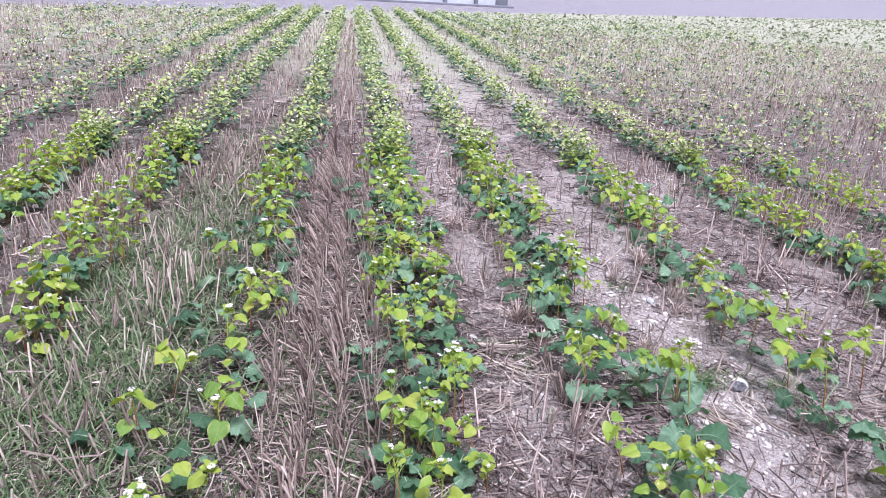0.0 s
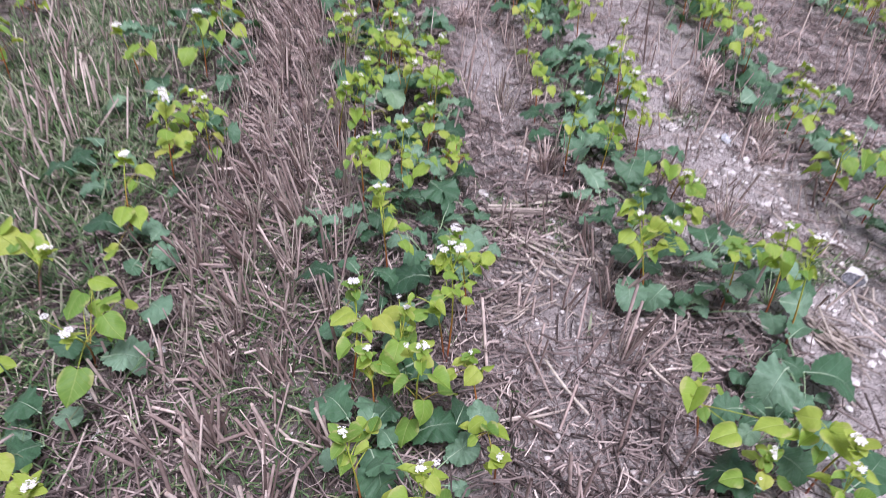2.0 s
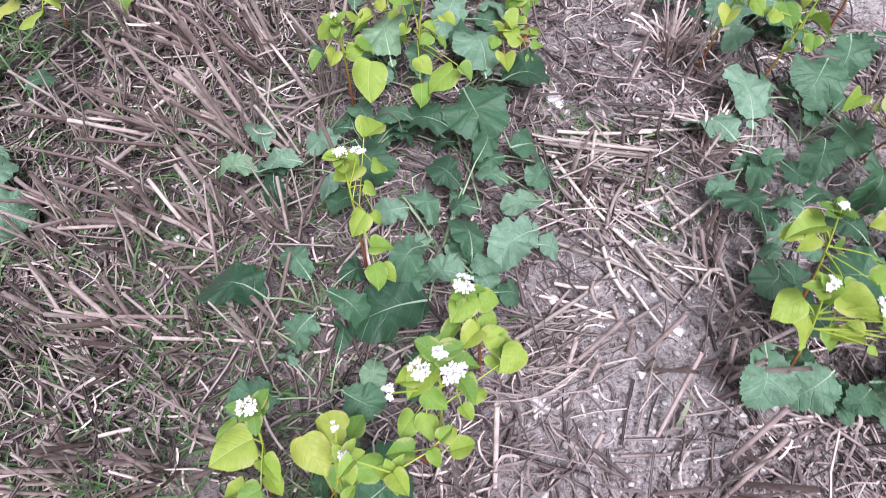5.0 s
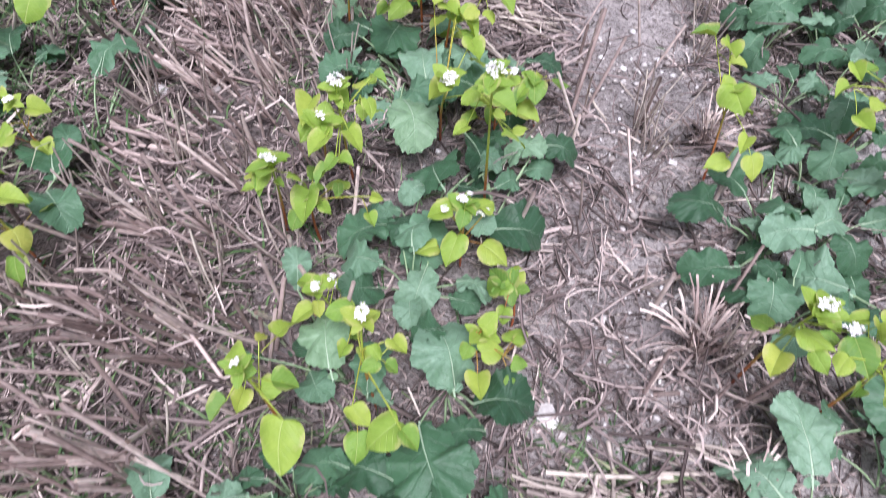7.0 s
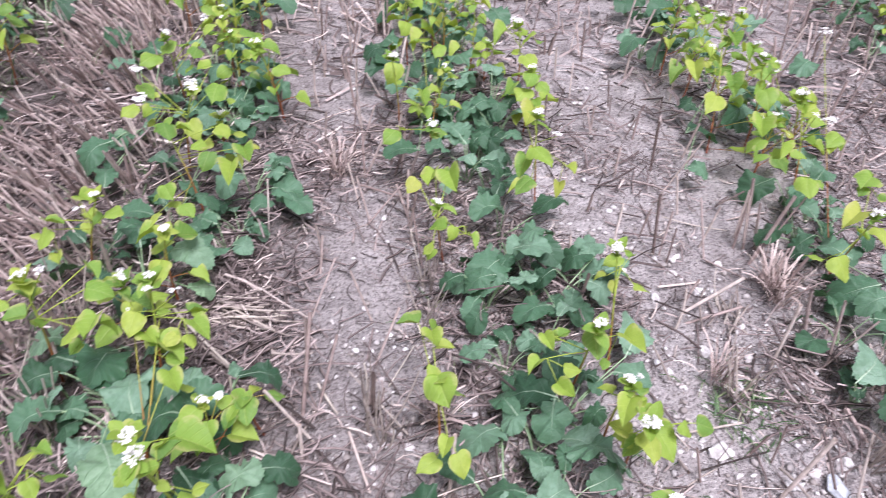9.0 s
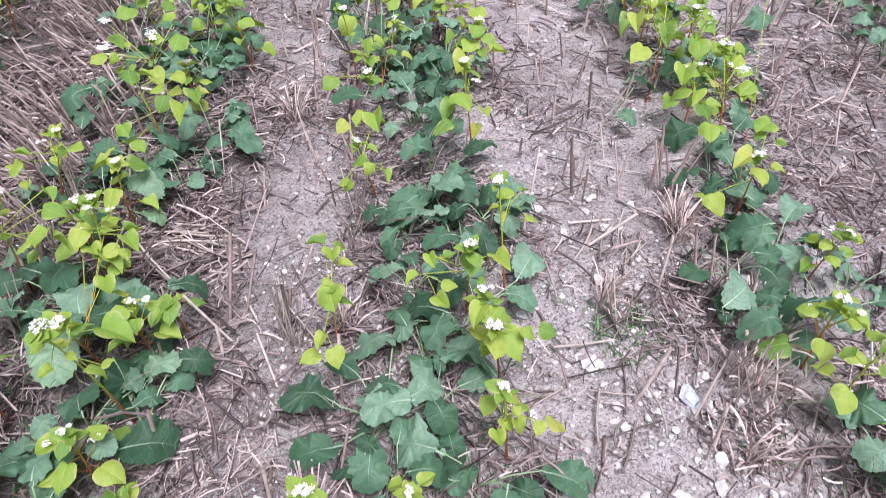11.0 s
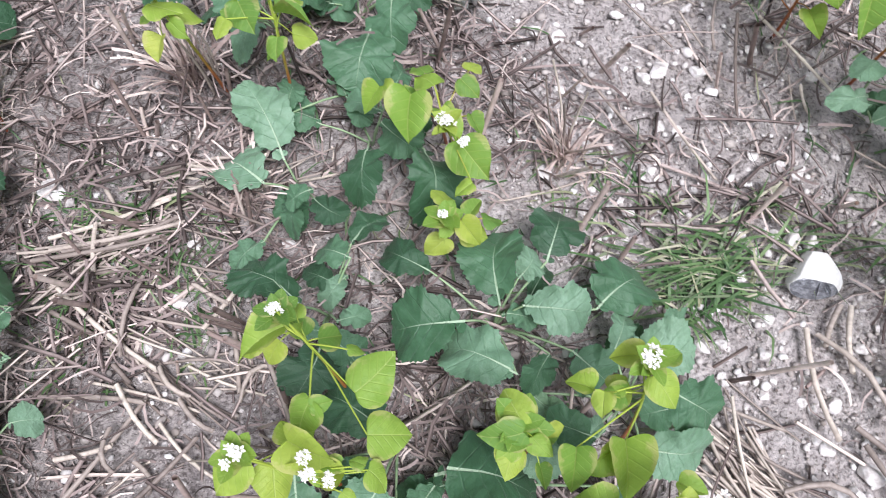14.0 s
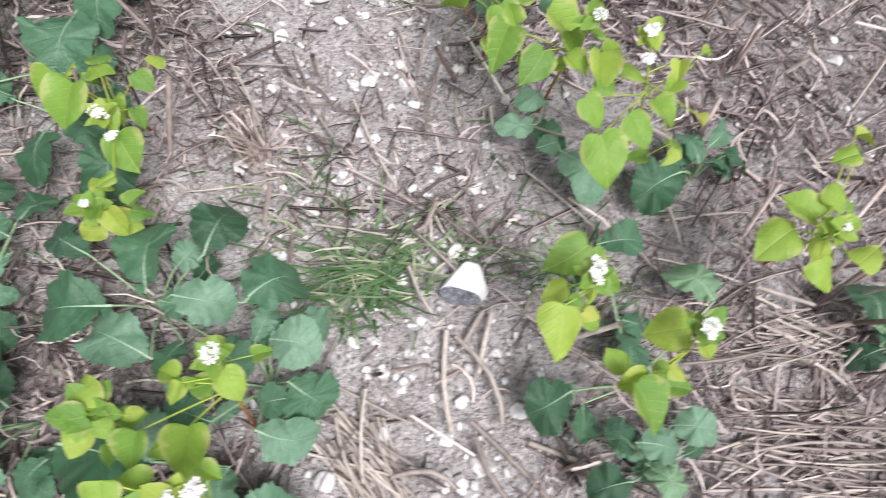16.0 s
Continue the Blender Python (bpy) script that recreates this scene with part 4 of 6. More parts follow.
buckwheat(0.641, 2.879, [(0.010, 0.074, 0.22, 174, 0.029, 0.94), (0.023, 0.071, 0.22, -103, 0.031, 0.94), (-0.026, 0.031, 0.24, -80, 0.052, 0.94), (-0.045, -0.003, 0.25, -135, 0.031, 0.94), (0.020, 0.008, 0.23, -10, 0.046, 0.94), (0.015, -0.042, 0.24, -107, 0.035, 0.94)], [(0.020, 0.020, 0.30, 0.018)])
mustard(0.082, 2.391, [(0.120, 0.092, 0.10, -144, 0.101, 1.05), (0.122, 0.079, 0.07, 5, 0.040, 1.70), (0.051, -0.022, 0.08, 4, 0.055, 1.33)])
mustard(0.070, 2.692, [(-0.022, -0.011, 0.09, 164, 0.095, 1.05), (-0.091, 0.000, 0.09, -177, 0.079, 1.05), (0.080, -0.116, 0.09, 161, 0.060, 1.05), (0.151, -0.071, 0.09, -125, 0.076, 1.15), (0.143, -0.138, 0.08, -153, 0.074, 1.05), (0.034, -0.173, 0.09, 169, 0.058, 1.05)])
mustard(-0.070, 2.848, [(-0.008, -0.030, 0.09, 109, 0.112, 1.05), (0.047, -0.046, 0.08, 88, 0.085, 1.05), (-0.099, 0.116, 0.08, 96, 0.071, 1.05), (-0.132, -0.011, 0.09, -160, 0.037, 1.47)])
buckwheat(-0.145, 2.755, [(0.045, -0.049, 0.22, -98, 0.067, 0.94), (-0.023, 0.028, 0.23, -151, 0.046, 0.94), (-0.030, 0.002, 0.23, 3, 0.029, 0.94), (-0.021, 0.059, 0.20, 82, 0.021, 0.94)], [(-0.018, -0.004, 0.27, 0.013)])
buckwheat(-0.015, 2.813, [(-0.035, 0.066, 0.21, -158, 0.036, 0.94), (-0.000, 0.018, 0.20, -55, 0.023, 0.94), (0.027, 0.030, 0.20, -48, 0.029, 0.94), (-0.008, -0.069, 0.20, -55, 0.035, 0.94), (0.053, -0.079, 0.19, -137, 0.055, 0.94), (0.061, -0.099, 0.22, -36, 0.032, 0.94)], [(-0.009, 0.022, 0.28, 0.025)])
buckwheat(0.177, 2.971, [(-0.010, 0.034, 0.11, -146, 0.031, 1.02)], [])
mustard(-0.015, 3.148, [(-0.022, -0.028, 0.07, -154, 0.106, 1.05), (0.016, 0.042, 0.10, -129, 0.051, 1.26)])
mustard(0.135, 3.207, [(-0.078, 0.135, 0.07, -61, 0.109, 1.05), (0.060, 0.104, 0.09, 3, 0.075, 1.05)])
mustard(-0.087, 3.536, [(0.015, -0.153, 0.10, -65, 0.125, 1.19), (-0.058, -0.004, 0.07, -1, 0.085, 1.05), (-0.074, 0.052, 0.08, 165, 0.102, 1.05), (-0.098, -0.079, 0.09, 105, 0.083, 1.05), (0.104, 0.084, 0.09, -177, 0.077, 1.05)])
buckwheat(-0.142, 3.249, [(-0.006, -0.017, 0.27, -53, 0.038, 0.94), (0.051, -0.035, 0.27, -48, 0.029, 0.94), (0.032, 0.011, 0.25, 138, 0.025, 0.98), (0.050, 0.019, 0.27, -28, 0.028, 0.94), (0.002, -0.115, 0.26, -114, 0.042, 0.94), (0.036, -0.105, 0.27, -46, 0.034, 0.94), (0.025, -0.151, 0.26, -121, 0.026, 0.94), (0.028, -0.146, 0.25, -28, 0.028, 0.94)], [(0.008, -0.049, 0.31, 0.030)])
buckwheat(-0.199, 3.265, [(0.012, -0.032, 0.24, -104, 0.044, 0.94)], [(0.044, -0.096, 0.27, 0.018)])
buckwheat(-0.241, 3.124, [(0.024, -0.061, 0.26, -113, 0.036, 0.94), (0.036, -0.060, 0.23, -23, 0.016, 0.94)], [(0.037, -0.065, 0.29, 0.020)])
buckwheat(-0.176, 3.113, [(0.005, -0.013, 0.17, -91, 0.055, 0.94), (0.045, 0.015, 0.16, -67, 0.022, 0.94), (0.111, -0.025, 0.19, -17, 0.020, 0.94)], [])
buckwheat(0.109, 3.228, [(-0.025, -0.073, 0.36, -145, 0.026, 0.94), (-0.009, -0.026, 0.33, 48, 0.022, 0.94), (0.003, -0.079, 0.33, -16, 0.017, 0.94)], [(-0.005, -0.099, 0.42, 0.030)])
buckwheat(0.190, 3.445, [(-0.017, -0.022, 0.15, -86, 0.050, 0.94)], [])
mustard(0.803, 3.707, [(-0.051, 0.134, 0.10, -37, 0.104, 1.06), (0.147, 0.113, 0.10, -176, 0.086, 1.10), (0.098, 0.056, 0.08, -27, 0.084, 1.22)])
mustard(0.760, 4.018, [(-0.020, -0.173, 0.09, -144, 0.132, 1.05), (0.009, 0.010, 0.09, -161, 0.103, 1.05), (0.192, 0.077, 0.07, -147, 0.096, 1.05), (0.118, -0.091, 0.09, -167, 0.102, 1.05), (-0.009, 0.055, 0.10, 58, 0.086, 1.05)])
mustard(0.647, 4.801, [(-0.076, -0.509, 0.10, -160, 0.105, 1.05), (-0.119, 0.016, 0.07, -147, 0.108, 1.05), (-0.081, -0.080, 0.09, -129, 0.103, 1.05), (0.094, -0.056, 0.08, 146, 0.120, 1.14), (0.058, -0.236, 0.07, -34, 0.102, 1.05), (0.249, 0.475, 0.07, -155, 0.095, 1.05), (0.130, -0.028, 0.10, 108, 0.126, 1.05), (0.063, 0.465, 0.10, 97, 0.132, 1.05), (-0.057, 0.473, 0.09, 137, 0.127, 1.37), (0.316, 0.533, 0.08, -74, 0.132, 1.05)])
buckwheat(0.911, 3.540, [(0.011, 0.100, 0.25, -173, 0.036, 0.94)], [(-0.034, 0.038, 0.33, 0.031)])
buckwheat(0.535, 4.522, [(-0.010, 0.031, 0.24, -116, 0.060, 0.94), (0.045, -0.196, 0.27, -79, 0.040, 0.94)], [(-0.029, -0.046, 0.30, 0.033)])
buckwheat(0.602, 3.935, [(0.005, 0.035, 0.26, -87, 0.067, 0.94), (-0.021, 0.083, 0.23, -122, 0.057, 0.94), (-0.017, -0.059, 0.22, -30, 0.030, 0.94), (-0.006, -0.148, 0.24, -105, 0.031, 0.94), (0.027, -0.168, 0.23, -68, 0.031, 0.94), (-0.060, -0.201, 0.24, -165, 0.030, 0.94), (-0.070, 0.035, 0.24, -127, 0.040, 0.94)], [(-0.039, -0.107, 0.28, 0.020)])
buckwheat(0.893, 4.160, [(-0.025, 0.071, 0.28, -122, 0.067, 0.94), (-0.011, 0.065, 0.24, -70, 0.054, 0.94), (-0.068, -0.128, 0.28, -74, 0.067, 0.94), (-0.078, -0.106, 0.24, -123, 0.059, 0.94), (-0.008, -0.210, 0.28, -76, 0.035, 0.94), (-0.091, -0.214, 0.25, -149, 0.053, 0.94), (-0.046, 0.224, 0.27, -133, 0.038, 0.94)], [(-0.042, -0.022, 0.32, 0.032), (-0.019, -0.132, 0.32, 0.022)])
buckwheat(0.625, 4.438, [(-0.085, -0.062, 0.22, -56, 0.045, 0.94), (-0.036, -0.261, 0.24, -29, 0.041, 0.94), (-0.129, -0.273, 0.25, -123, 0.047, 0.94), (0.001, 0.315, 0.25, -146, 0.057, 0.94), (0.050, 0.231, 0.25, -128, 0.051, 0.94)], [(-0.037, -0.298, 0.28, 0.032)])
buckwheat(0.976, 4.817, [(-0.037, -0.177, 0.23, -73, 0.064, 0.94), (-0.059, 0.012, 0.24, -146, 0.064, 0.94), (0.030, -0.015, 0.24, -175, 0.055, 0.94)], [(-0.045, -0.077, 0.30, 0.046)])
buckwheat(-0.018, 3.567, [(-0.002, -0.001, 0.23, -100, 0.044, 0.94), (0.108, -0.048, 0.25, -54, 0.044, 0.94), (0.095, -0.016, 0.24, 25, 0.031, 0.94)], [(0.026, 0.030, 0.29, 0.024), (0.032, -0.004, 0.29, 0.017), (0.079, -0.015, 0.29, 0.019)])
buckwheat(-0.226, 3.615, [(0.101, 0.024, 0.24, -18, 0.049, 0.94), (0.145, -0.060, 0.25, -110, 0.054, 0.94), (0.115, -0.087, 0.25, -142, 0.038, 1.15), (-0.016, 0.038, 0.25, -38, 0.042, 0.94), (0.034, -0.070, 0.27, -167, 0.039, 1.15), (0.097, 0.072, 0.26, -42, 0.036, 1.08)], [(0.017, -0.008, 0.31, 0.025), (0.047, 0.000, 0.31, 0.021)])
mustard(-0.113, 3.548, [(-0.068, 0.010, 0.09, -156, 0.078, 1.10), (0.242, -0.072, 0.08, -171, 0.093, 1.14), (0.120, 0.021, 0.07, -115, 0.074, 1.33)])
mustard(-0.226, 3.958, [(-0.056, -0.058, 0.07, 164, 0.084, 1.05), (0.050, -0.001, 0.09, 48, 0.083, 1.05), (-0.016, -0.002, 0.09, 127, 0.085, 1.05), (0.233, -0.158, 0.08, -12, 0.062, 1.05)])
mustard(0.188, 4.298, [(0.004, -0.139, 0.08, -65, 0.131, 1.05), (0.015, -0.100, 0.10, 160, 0.053, 1.70)])
mustard(-0.242, 4.616, [(-0.037, -0.222, 0.10, -138, 0.115, 1.05), (-0.002, -0.146, 0.07, -114, 0.075, 1.34), (-0.026, -0.403, 0.07, 90, 0.072, 1.15), (-0.147, 0.522, 0.10, -119, 0.097, 1.55), (-0.067, 0.295, 0.08, -133, 0.098, 1.27), (0.186, 0.428, 0.08, -33, 0.108, 1.31), (-0.005, 0.362, 0.09, 137, 0.105, 1.37)])
buckwheat(-0.004, 4.134, [(-0.075, 0.079, 0.25, -77, 0.058, 0.94), (-0.027, 0.136, 0.22, -55, 0.051, 0.94), (0.060, 0.044, 0.26, -56, 0.044, 0.94), (0.131, -0.055, 0.26, -75, 0.052, 0.94), (0.106, -0.090, 0.24, -101, 0.051, 0.94), (0.049, -0.040, 0.24, -109, 0.046, 0.94), (-0.036, -0.161, 0.23, -64, 0.047, 0.94), (-0.029, -0.279, 0.24, -117, 0.039, 0.94), (0.014, -0.235, 0.23, -52, 0.039, 0.94)], [])
buckwheat(-0.083, 4.383, [(0.121, -0.007, 0.28, -104, 0.067, 0.94), (0.078, -0.051, 0.30, -145, 0.041, 1.01), (-0.077, -0.005, 0.28, -36, 0.049, 0.94), (-0.061, -0.135, 0.29, -133, 0.047, 0.94), (-0.028, -0.125, 0.27, -112, 0.041, 0.99), (0.096, 0.061, 0.30, -149, 0.042, 0.94)], [(0.079, -0.121, 0.34, 0.045), (-0.027, -0.195, 0.34, 0.039), (-0.062, -0.041, 0.34, 0.038)])
buckwheat(-0.139, 4.744, [(0.077, -0.070, 0.25, -102, 0.055, 0.94), (0.099, 0.089, 0.26, -116, 0.050, 0.94), (0.011, -0.080, 0.28, -129, 0.056, 0.94), (-0.027, -0.133, 0.26, -116, 0.058, 0.96)], [(0.004, -0.121, 0.32, 0.036), (0.099, -0.012, 0.32, 0.030)])
buckwheat(-0.237, 3.913, [(0.020, 0.032, 0.23, -29, 0.042, 0.94), (0.120, -0.020, 0.23, -143, 0.040, 0.94), (-0.005, -0.092, 0.26, -18, 0.039, 0.94), (-0.009, -0.084, 0.23, -131, 0.044, 1.00)], [(0.088, -0.045, 0.29, 0.023), (0.069, -0.101, 0.29, 0.023)])
buckwheat(1.496, 4.373, [(-0.030, 0.180, 0.23, -112, 0.067, 0.94), (-0.099, -0.112, 0.27, -116, 0.067, 0.94), (0.017, 0.030, 0.26, -111, 0.067, 0.94), (0.010, -0.189, 0.24, -116, 0.066, 0.94), (-0.092, -0.362, 0.24, -121, 0.051, 0.94), (0.013, 0.239, 0.26, -93, 0.059, 0.95), (0.152, 0.322, 0.26, -100, 0.063, 0.94)], [(0.132, 0.376, 0.30, 0.038), (-0.012, 0.140, 0.30, 0.023)])
buckwheat(1.640, 4.109, [(-0.147, -0.059, 0.25, -109, 0.049, 0.94), (0.057, 0.384, 0.24, -139, 0.051, 0.94), (-0.156, -0.204, 0.24, -118, 0.059, 0.94), (0.019, -0.043, 0.26, -149, 0.052, 0.94), (0.065, 0.138, 0.24, -169, 0.046, 1.15), (-0.006, 0.293, 0.22, -167, 0.047, 1.15)], [(-0.019, 0.113, 0.30, 0.043), (-0.024, -0.039, 0.30, 0.037), (-0.047, -0.009, 0.30, 0.020)])
buckwheat(1.586, 3.804, [(-0.039, -0.031, 0.24, -151, 0.067, 0.94), (-0.206, -0.201, 0.26, -78, 0.055, 1.08), (0.038, 0.065, 0.27, -143, 0.067, 0.96), (-0.070, -0.128, 0.27, -108, 0.050, 0.94)], [(-0.074, -0.113, 0.30, 0.032), (0.343, 0.828, 0.30, 0.039)])
mustard(1.696, 4.803, [(0.017, 0.446, 0.09, -176, 0.132, 1.43), (0.415, 0.471, 0.08, -150, 0.132, 1.05), (-0.283, -0.416, 0.08, 20, 0.120, 1.05), (-0.363, -0.607, 0.08, -19, 0.066, 1.31), (0.407, 0.046, 0.08, -155, 0.132, 1.05)])
mustard(1.563, 3.939, [(0.017, 0.184, 0.08, -170, 0.116, 1.05), (-0.065, -0.045, 0.10, -176, 0.105, 1.05), (0.050, -0.147, 0.07, 119, 0.101, 1.13), (0.069, -0.242, 0.07, -170, 0.114, 1.05), (0.015, 0.134, 0.09, -43, 0.073, 1.43)])
mustard(1.404, 3.407, [(-0.018, 0.006, 0.08, 35, 0.132, 1.05)])
mustard(-0.151, 1.848, [(-0.029, 0.037, 0.08, 143, 0.098, 1.60), (0.006, -0.009, 0.10, 65, 0.117, 1.30), (0.024, 0.007, 0.10, 39, 0.084, 1.05), (0.088, 0.001, 0.07, 0, 0.120, 1.05), (0.009, -0.022, 0.07, -69, 0.113, 1.34), (-0.047, -0.039, 0.08, -143, 0.046, 1.53)])
mustard(0.072, 1.889, [(-0.025, -0.033, 0.09, 73, 0.086, 1.08), (-0.005, -0.024, 0.08, 24, 0.076, 1.05)])
mustard(0.021, 2.021, [(-0.088, -0.012, 0.09, 38, 0.131, 1.12), (-0.110, 0.003, 0.09, 96, 0.048, 1.05)])
buckwheat(-0.175, 2.036, [(-0.001, 0.092, 0.23, -77, 0.032, 1.10), (0.002, 0.045, 0.21, -147, 0.058, 0.94), (0.027, -0.016, 0.23, -141, 0.032, 0.94), (0.019, 0.025, 0.20, -50, 0.021, 0.94)], [(0.006, 0.069, 0.28, 0.028)])
buckwheat(-0.075, 2.008, [(-0.042, 0.088, 0.18, -62, 0.057, 0.94), (0.012, 0.102, 0.18, 174, 0.045, 0.94), (0.003, 0.007, 0.18, -102, 0.057, 0.94), (0.027, 0.009, 0.21, 61, 0.020, 0.94), (0.029, 0.065, 0.19, -47, 0.024, 0.94)], [(0.020, 0.055, 0.24, 0.017), (0.005, 0.090, 0.24, 0.013)])
buckwheat(-0.128, 1.917, [(-0.048, 0.076, 0.20, -134, 0.045, 0.94), (-0.005, 0.030, 0.20, -174, 0.037, 0.94), (0.011, 0.037, 0.19, -57, 0.057, 0.94), (-0.024, 0.039, 0.18, 39, 0.023, 1.12)], [(-0.014, 0.034, 0.23, 0.018)])
buckwheat(0.050, 2.109, [(-0.043, -0.064, 0.26, -51, 0.030, 0.94), (-0.001, -0.039, 0.28, -60, 0.022, 0.94), (-0.089, -0.058, 0.28, -131, 0.025, 0.97)], [])
buckwheat(0.117, 1.904, [(-0.048, 0.062, 0.16, 178, 0.027, 0.94), (-0.018, 0.041, 0.16, -140, 0.044, 0.94)], [(-0.035, 0.064, 0.19, 0.011)])
buckwheat(0.126, 1.760, [(-0.033, 0.052, 0.16, -160, 0.038, 0.94), (-0.031, 0.035, 0.16, -66, 0.036, 0.94), (-0.047, -0.054, 0.16, -49, 0.022, 1.14)], [(-0.025, -0.067, 0.20, 0.016)])
buckwheat(-0.151, 1.710, [(0.008, 0.051, 0.24, -139, 0.029, 0.94), (-0.026, 0.035, 0.24, -40, 0.032, 0.94), (0.011, 0.024, 0.20, -154, 0.033, 0.94)], [(-0.036, 0.005, 0.27, 0.022)])
mustard(-0.732, 2.503, [(0.017, -0.054, 0.08, 0, 0.082, 1.27), (0.025, -0.078, 0.07, -17, 0.060, 1.70), (0.070, -0.281, 0.08, -35, 0.073, 1.70), (0.024, -0.047, 0.10, 67, 0.070, 1.09)])
buckwheat(1.521, 2.690, [(-0.117, -0.009, 0.27, -128, 0.063, 0.94), (-0.072, -0.047, 0.26, -124, 0.053, 0.94), (-0.037, 0.035, 0.24, -51, 0.067, 0.94), (-0.028, -0.028, 0.27, -91, 0.035, 0.94), (0.008, -0.062, 0.26, -102, 0.055, 0.94), (-0.038, -0.056, 0.25, -59, 0.039, 0.94)], [(-0.022, -0.057, 0.34, 0.021)])
buckwheat(1.643, 2.571, [(-0.106, -0.048, 0.27, -69, 0.053, 0.94), (-0.050, -0.020, 0.24, -67, 0.046, 0.94), (-0.081, 0.034, 0.25, -30, 0.042, 0.94), (-0.007, 0.021, 0.27, -112, 0.030, 0.94), (0.052, 0.047, 0.24, 5, 0.020, 0.94), (-0.152, -0.005, 0.25, -62, 0.044, 0.94), (-0.152, -0.069, 0.26, -90, 0.067, 0.94), (-0.013, -0.066, 0.27, -95, 0.022, 0.94), (-0.058, -0.105, 0.26, -129, 0.028, 0.94)], [(-0.077, 0.030, 0.34, 0.024), (-0.099, -0.009, 0.34, 0.020)])
mustard(1.755, 2.513, [(-0.054, -0.010, 0.07, -167, 0.094, 1.24), (0.002, 0.022, 0.08, 28, 0.066, 1.05), (0.012, -0.003, 0.09, -7, 0.058, 1.05), (-0.024, -0.005, 0.08, 95, 0.067, 1.05), (-0.011, -0.000, 0.07, -35, 0.048, 1.05)])
mustard(1.518, 2.661, [(-0.008, -0.086, 0.07, -72, 0.098, 1.05), (-0.040, -0.036, 0.08, -170, 0.068, 1.05), (-0.021, -0.006, 0.10, -171, 0.061, 1.17)])
buckwheat(1.470, 2.298, [(-0.035, 0.062, 0.25, -152, 0.060, 0.94), (-0.054, 0.019, 0.27, -31, 0.035, 0.94), (-0.103, -0.018, 0.29, -114, 0.065, 0.94), (-0.088, -0.006, 0.28, -57, 0.021, 0.94)], [(-0.065, 0.007, 0.33, 0.028)])
buckwheat(1.552, 2.181, [(-0.036, 0.044, 0.28, 172, 0.056, 0.94), (-0.041, 0.025, 0.30, -67, 0.030, 0.94), (-0.121, -0.007, 0.27, -75, 0.063, 0.94), (-0.083, -0.001, 0.29, -35, 0.021, 0.94)], [(-0.057, 0.030, 0.36, 0.028)])
mustard(1.533, 2.192, [(-0.028, 0.008, 0.08, 68, 0.080, 1.70), (-0.123, 0.004, 0.10, -170, 0.072, 1.56), (0.133, 0.087, 0.10, 110, 0.080, 1.05), (-0.019, 0.210, 0.10, -8, 0.072, 1.13)])
mustard(1.514, 2.064, [(-0.028, 0.034, 0.08, 139, 0.057, 1.14), (-0.034, 0.044, 0.10, -19, 0.067, 1.11), (-0.055, -0.005, 0.10, 175, 0.064, 1.33), (-0.022, 0.013, 0.08, -67, 0.063, 1.28), (0.028, 0.055, 0.09, -19, 0.064, 1.38)])
buckwheat(1.830, 2.339, [(-0.092, -0.010, 0.27, 122, 0.053, 0.99), (-0.120, -0.015, 0.26, -162, 0.060, 0.94), (-0.078, -0.001, 0.29, 32, 0.042, 0.94), (0.030, 0.101, 0.26, -30, 0.031, 0.94), (0.005, 0.067, 0.28, 180, 0.038, 0.94), (-0.075, -0.013, 0.26, -53, 0.030, 0.94), (-0.124, -0.067, 0.29, -79, 0.050, 0.94), (-0.077, -0.083, 0.29, 20, 0.046, 0.94)], [(-0.095, -0.041, 0.32, 0.013)])
mustard(1.988, 2.152, [(-0.076, 0.038, 0.10, 85, 0.074, 1.43), (-0.075, 0.053, 0.08, 25, 0.076, 1.16)])
mustard(-0.739, 2.138, [(0.007, -0.072, 0.08, -10, 0.096, 1.25), (-0.062, -0.011, 0.09, -102, 0.070, 1.63)])
mustard(-0.821, 1.917, [(0.022, -0.017, 0.10, 165, 0.073, 1.60), (0.037, 0.005, 0.07, -22, 0.059, 1.70), (0.044, -0.082, 0.08, -144, 0.070, 1.70)])
mustard(-0.967, 2.934, [(-0.021, 0.019, 0.07, -162, 0.101, 1.05), (-0.020, 0.060, 0.07, 145, 0.095, 1.15), (0.065, -0.208, 0.09, -163, 0.069, 1.23), (0.254, -0.263, 0.10, 33, 0.055, 1.37)])
mustard(-0.753, 2.566, [(-0.025, -0.020, 0.07, -21, 0.087, 1.09), (-0.027, -0.002, 0.08, 152, 0.090, 1.27), (-0.036, -0.063, 0.10, -179, 0.095, 1.05), (0.025, -0.173, 0.09, -111, 0.051, 1.70)])
mustard(-0.670, 3.294, [(0.017, -0.168, 0.08, 121, 0.123, 1.24), (0.029, -0.209, 0.10, -43, 0.097, 1.15), (-0.001, 0.068, 0.10, 63, 0.112, 1.12), (-0.011, 0.348, 0.07, 69, 0.132, 1.05)])
buckwheat(-0.772, 2.108, [(0.012, 0.020, 0.22, -120, 0.067, 1.07), (0.072, -0.040, 0.21, -56, 0.064, 0.94), (0.066, -0.193, 0.21, -92, 0.067, 0.94), (0.097, 0.009, 0.22, -164, 0.051, 1.05), (0.017, 0.077, 0.21, -16, 0.052, 0.94)], [(0.050, -0.152, 0.27, 0.030), (-0.011, -0.107, 0.27, 0.018)])
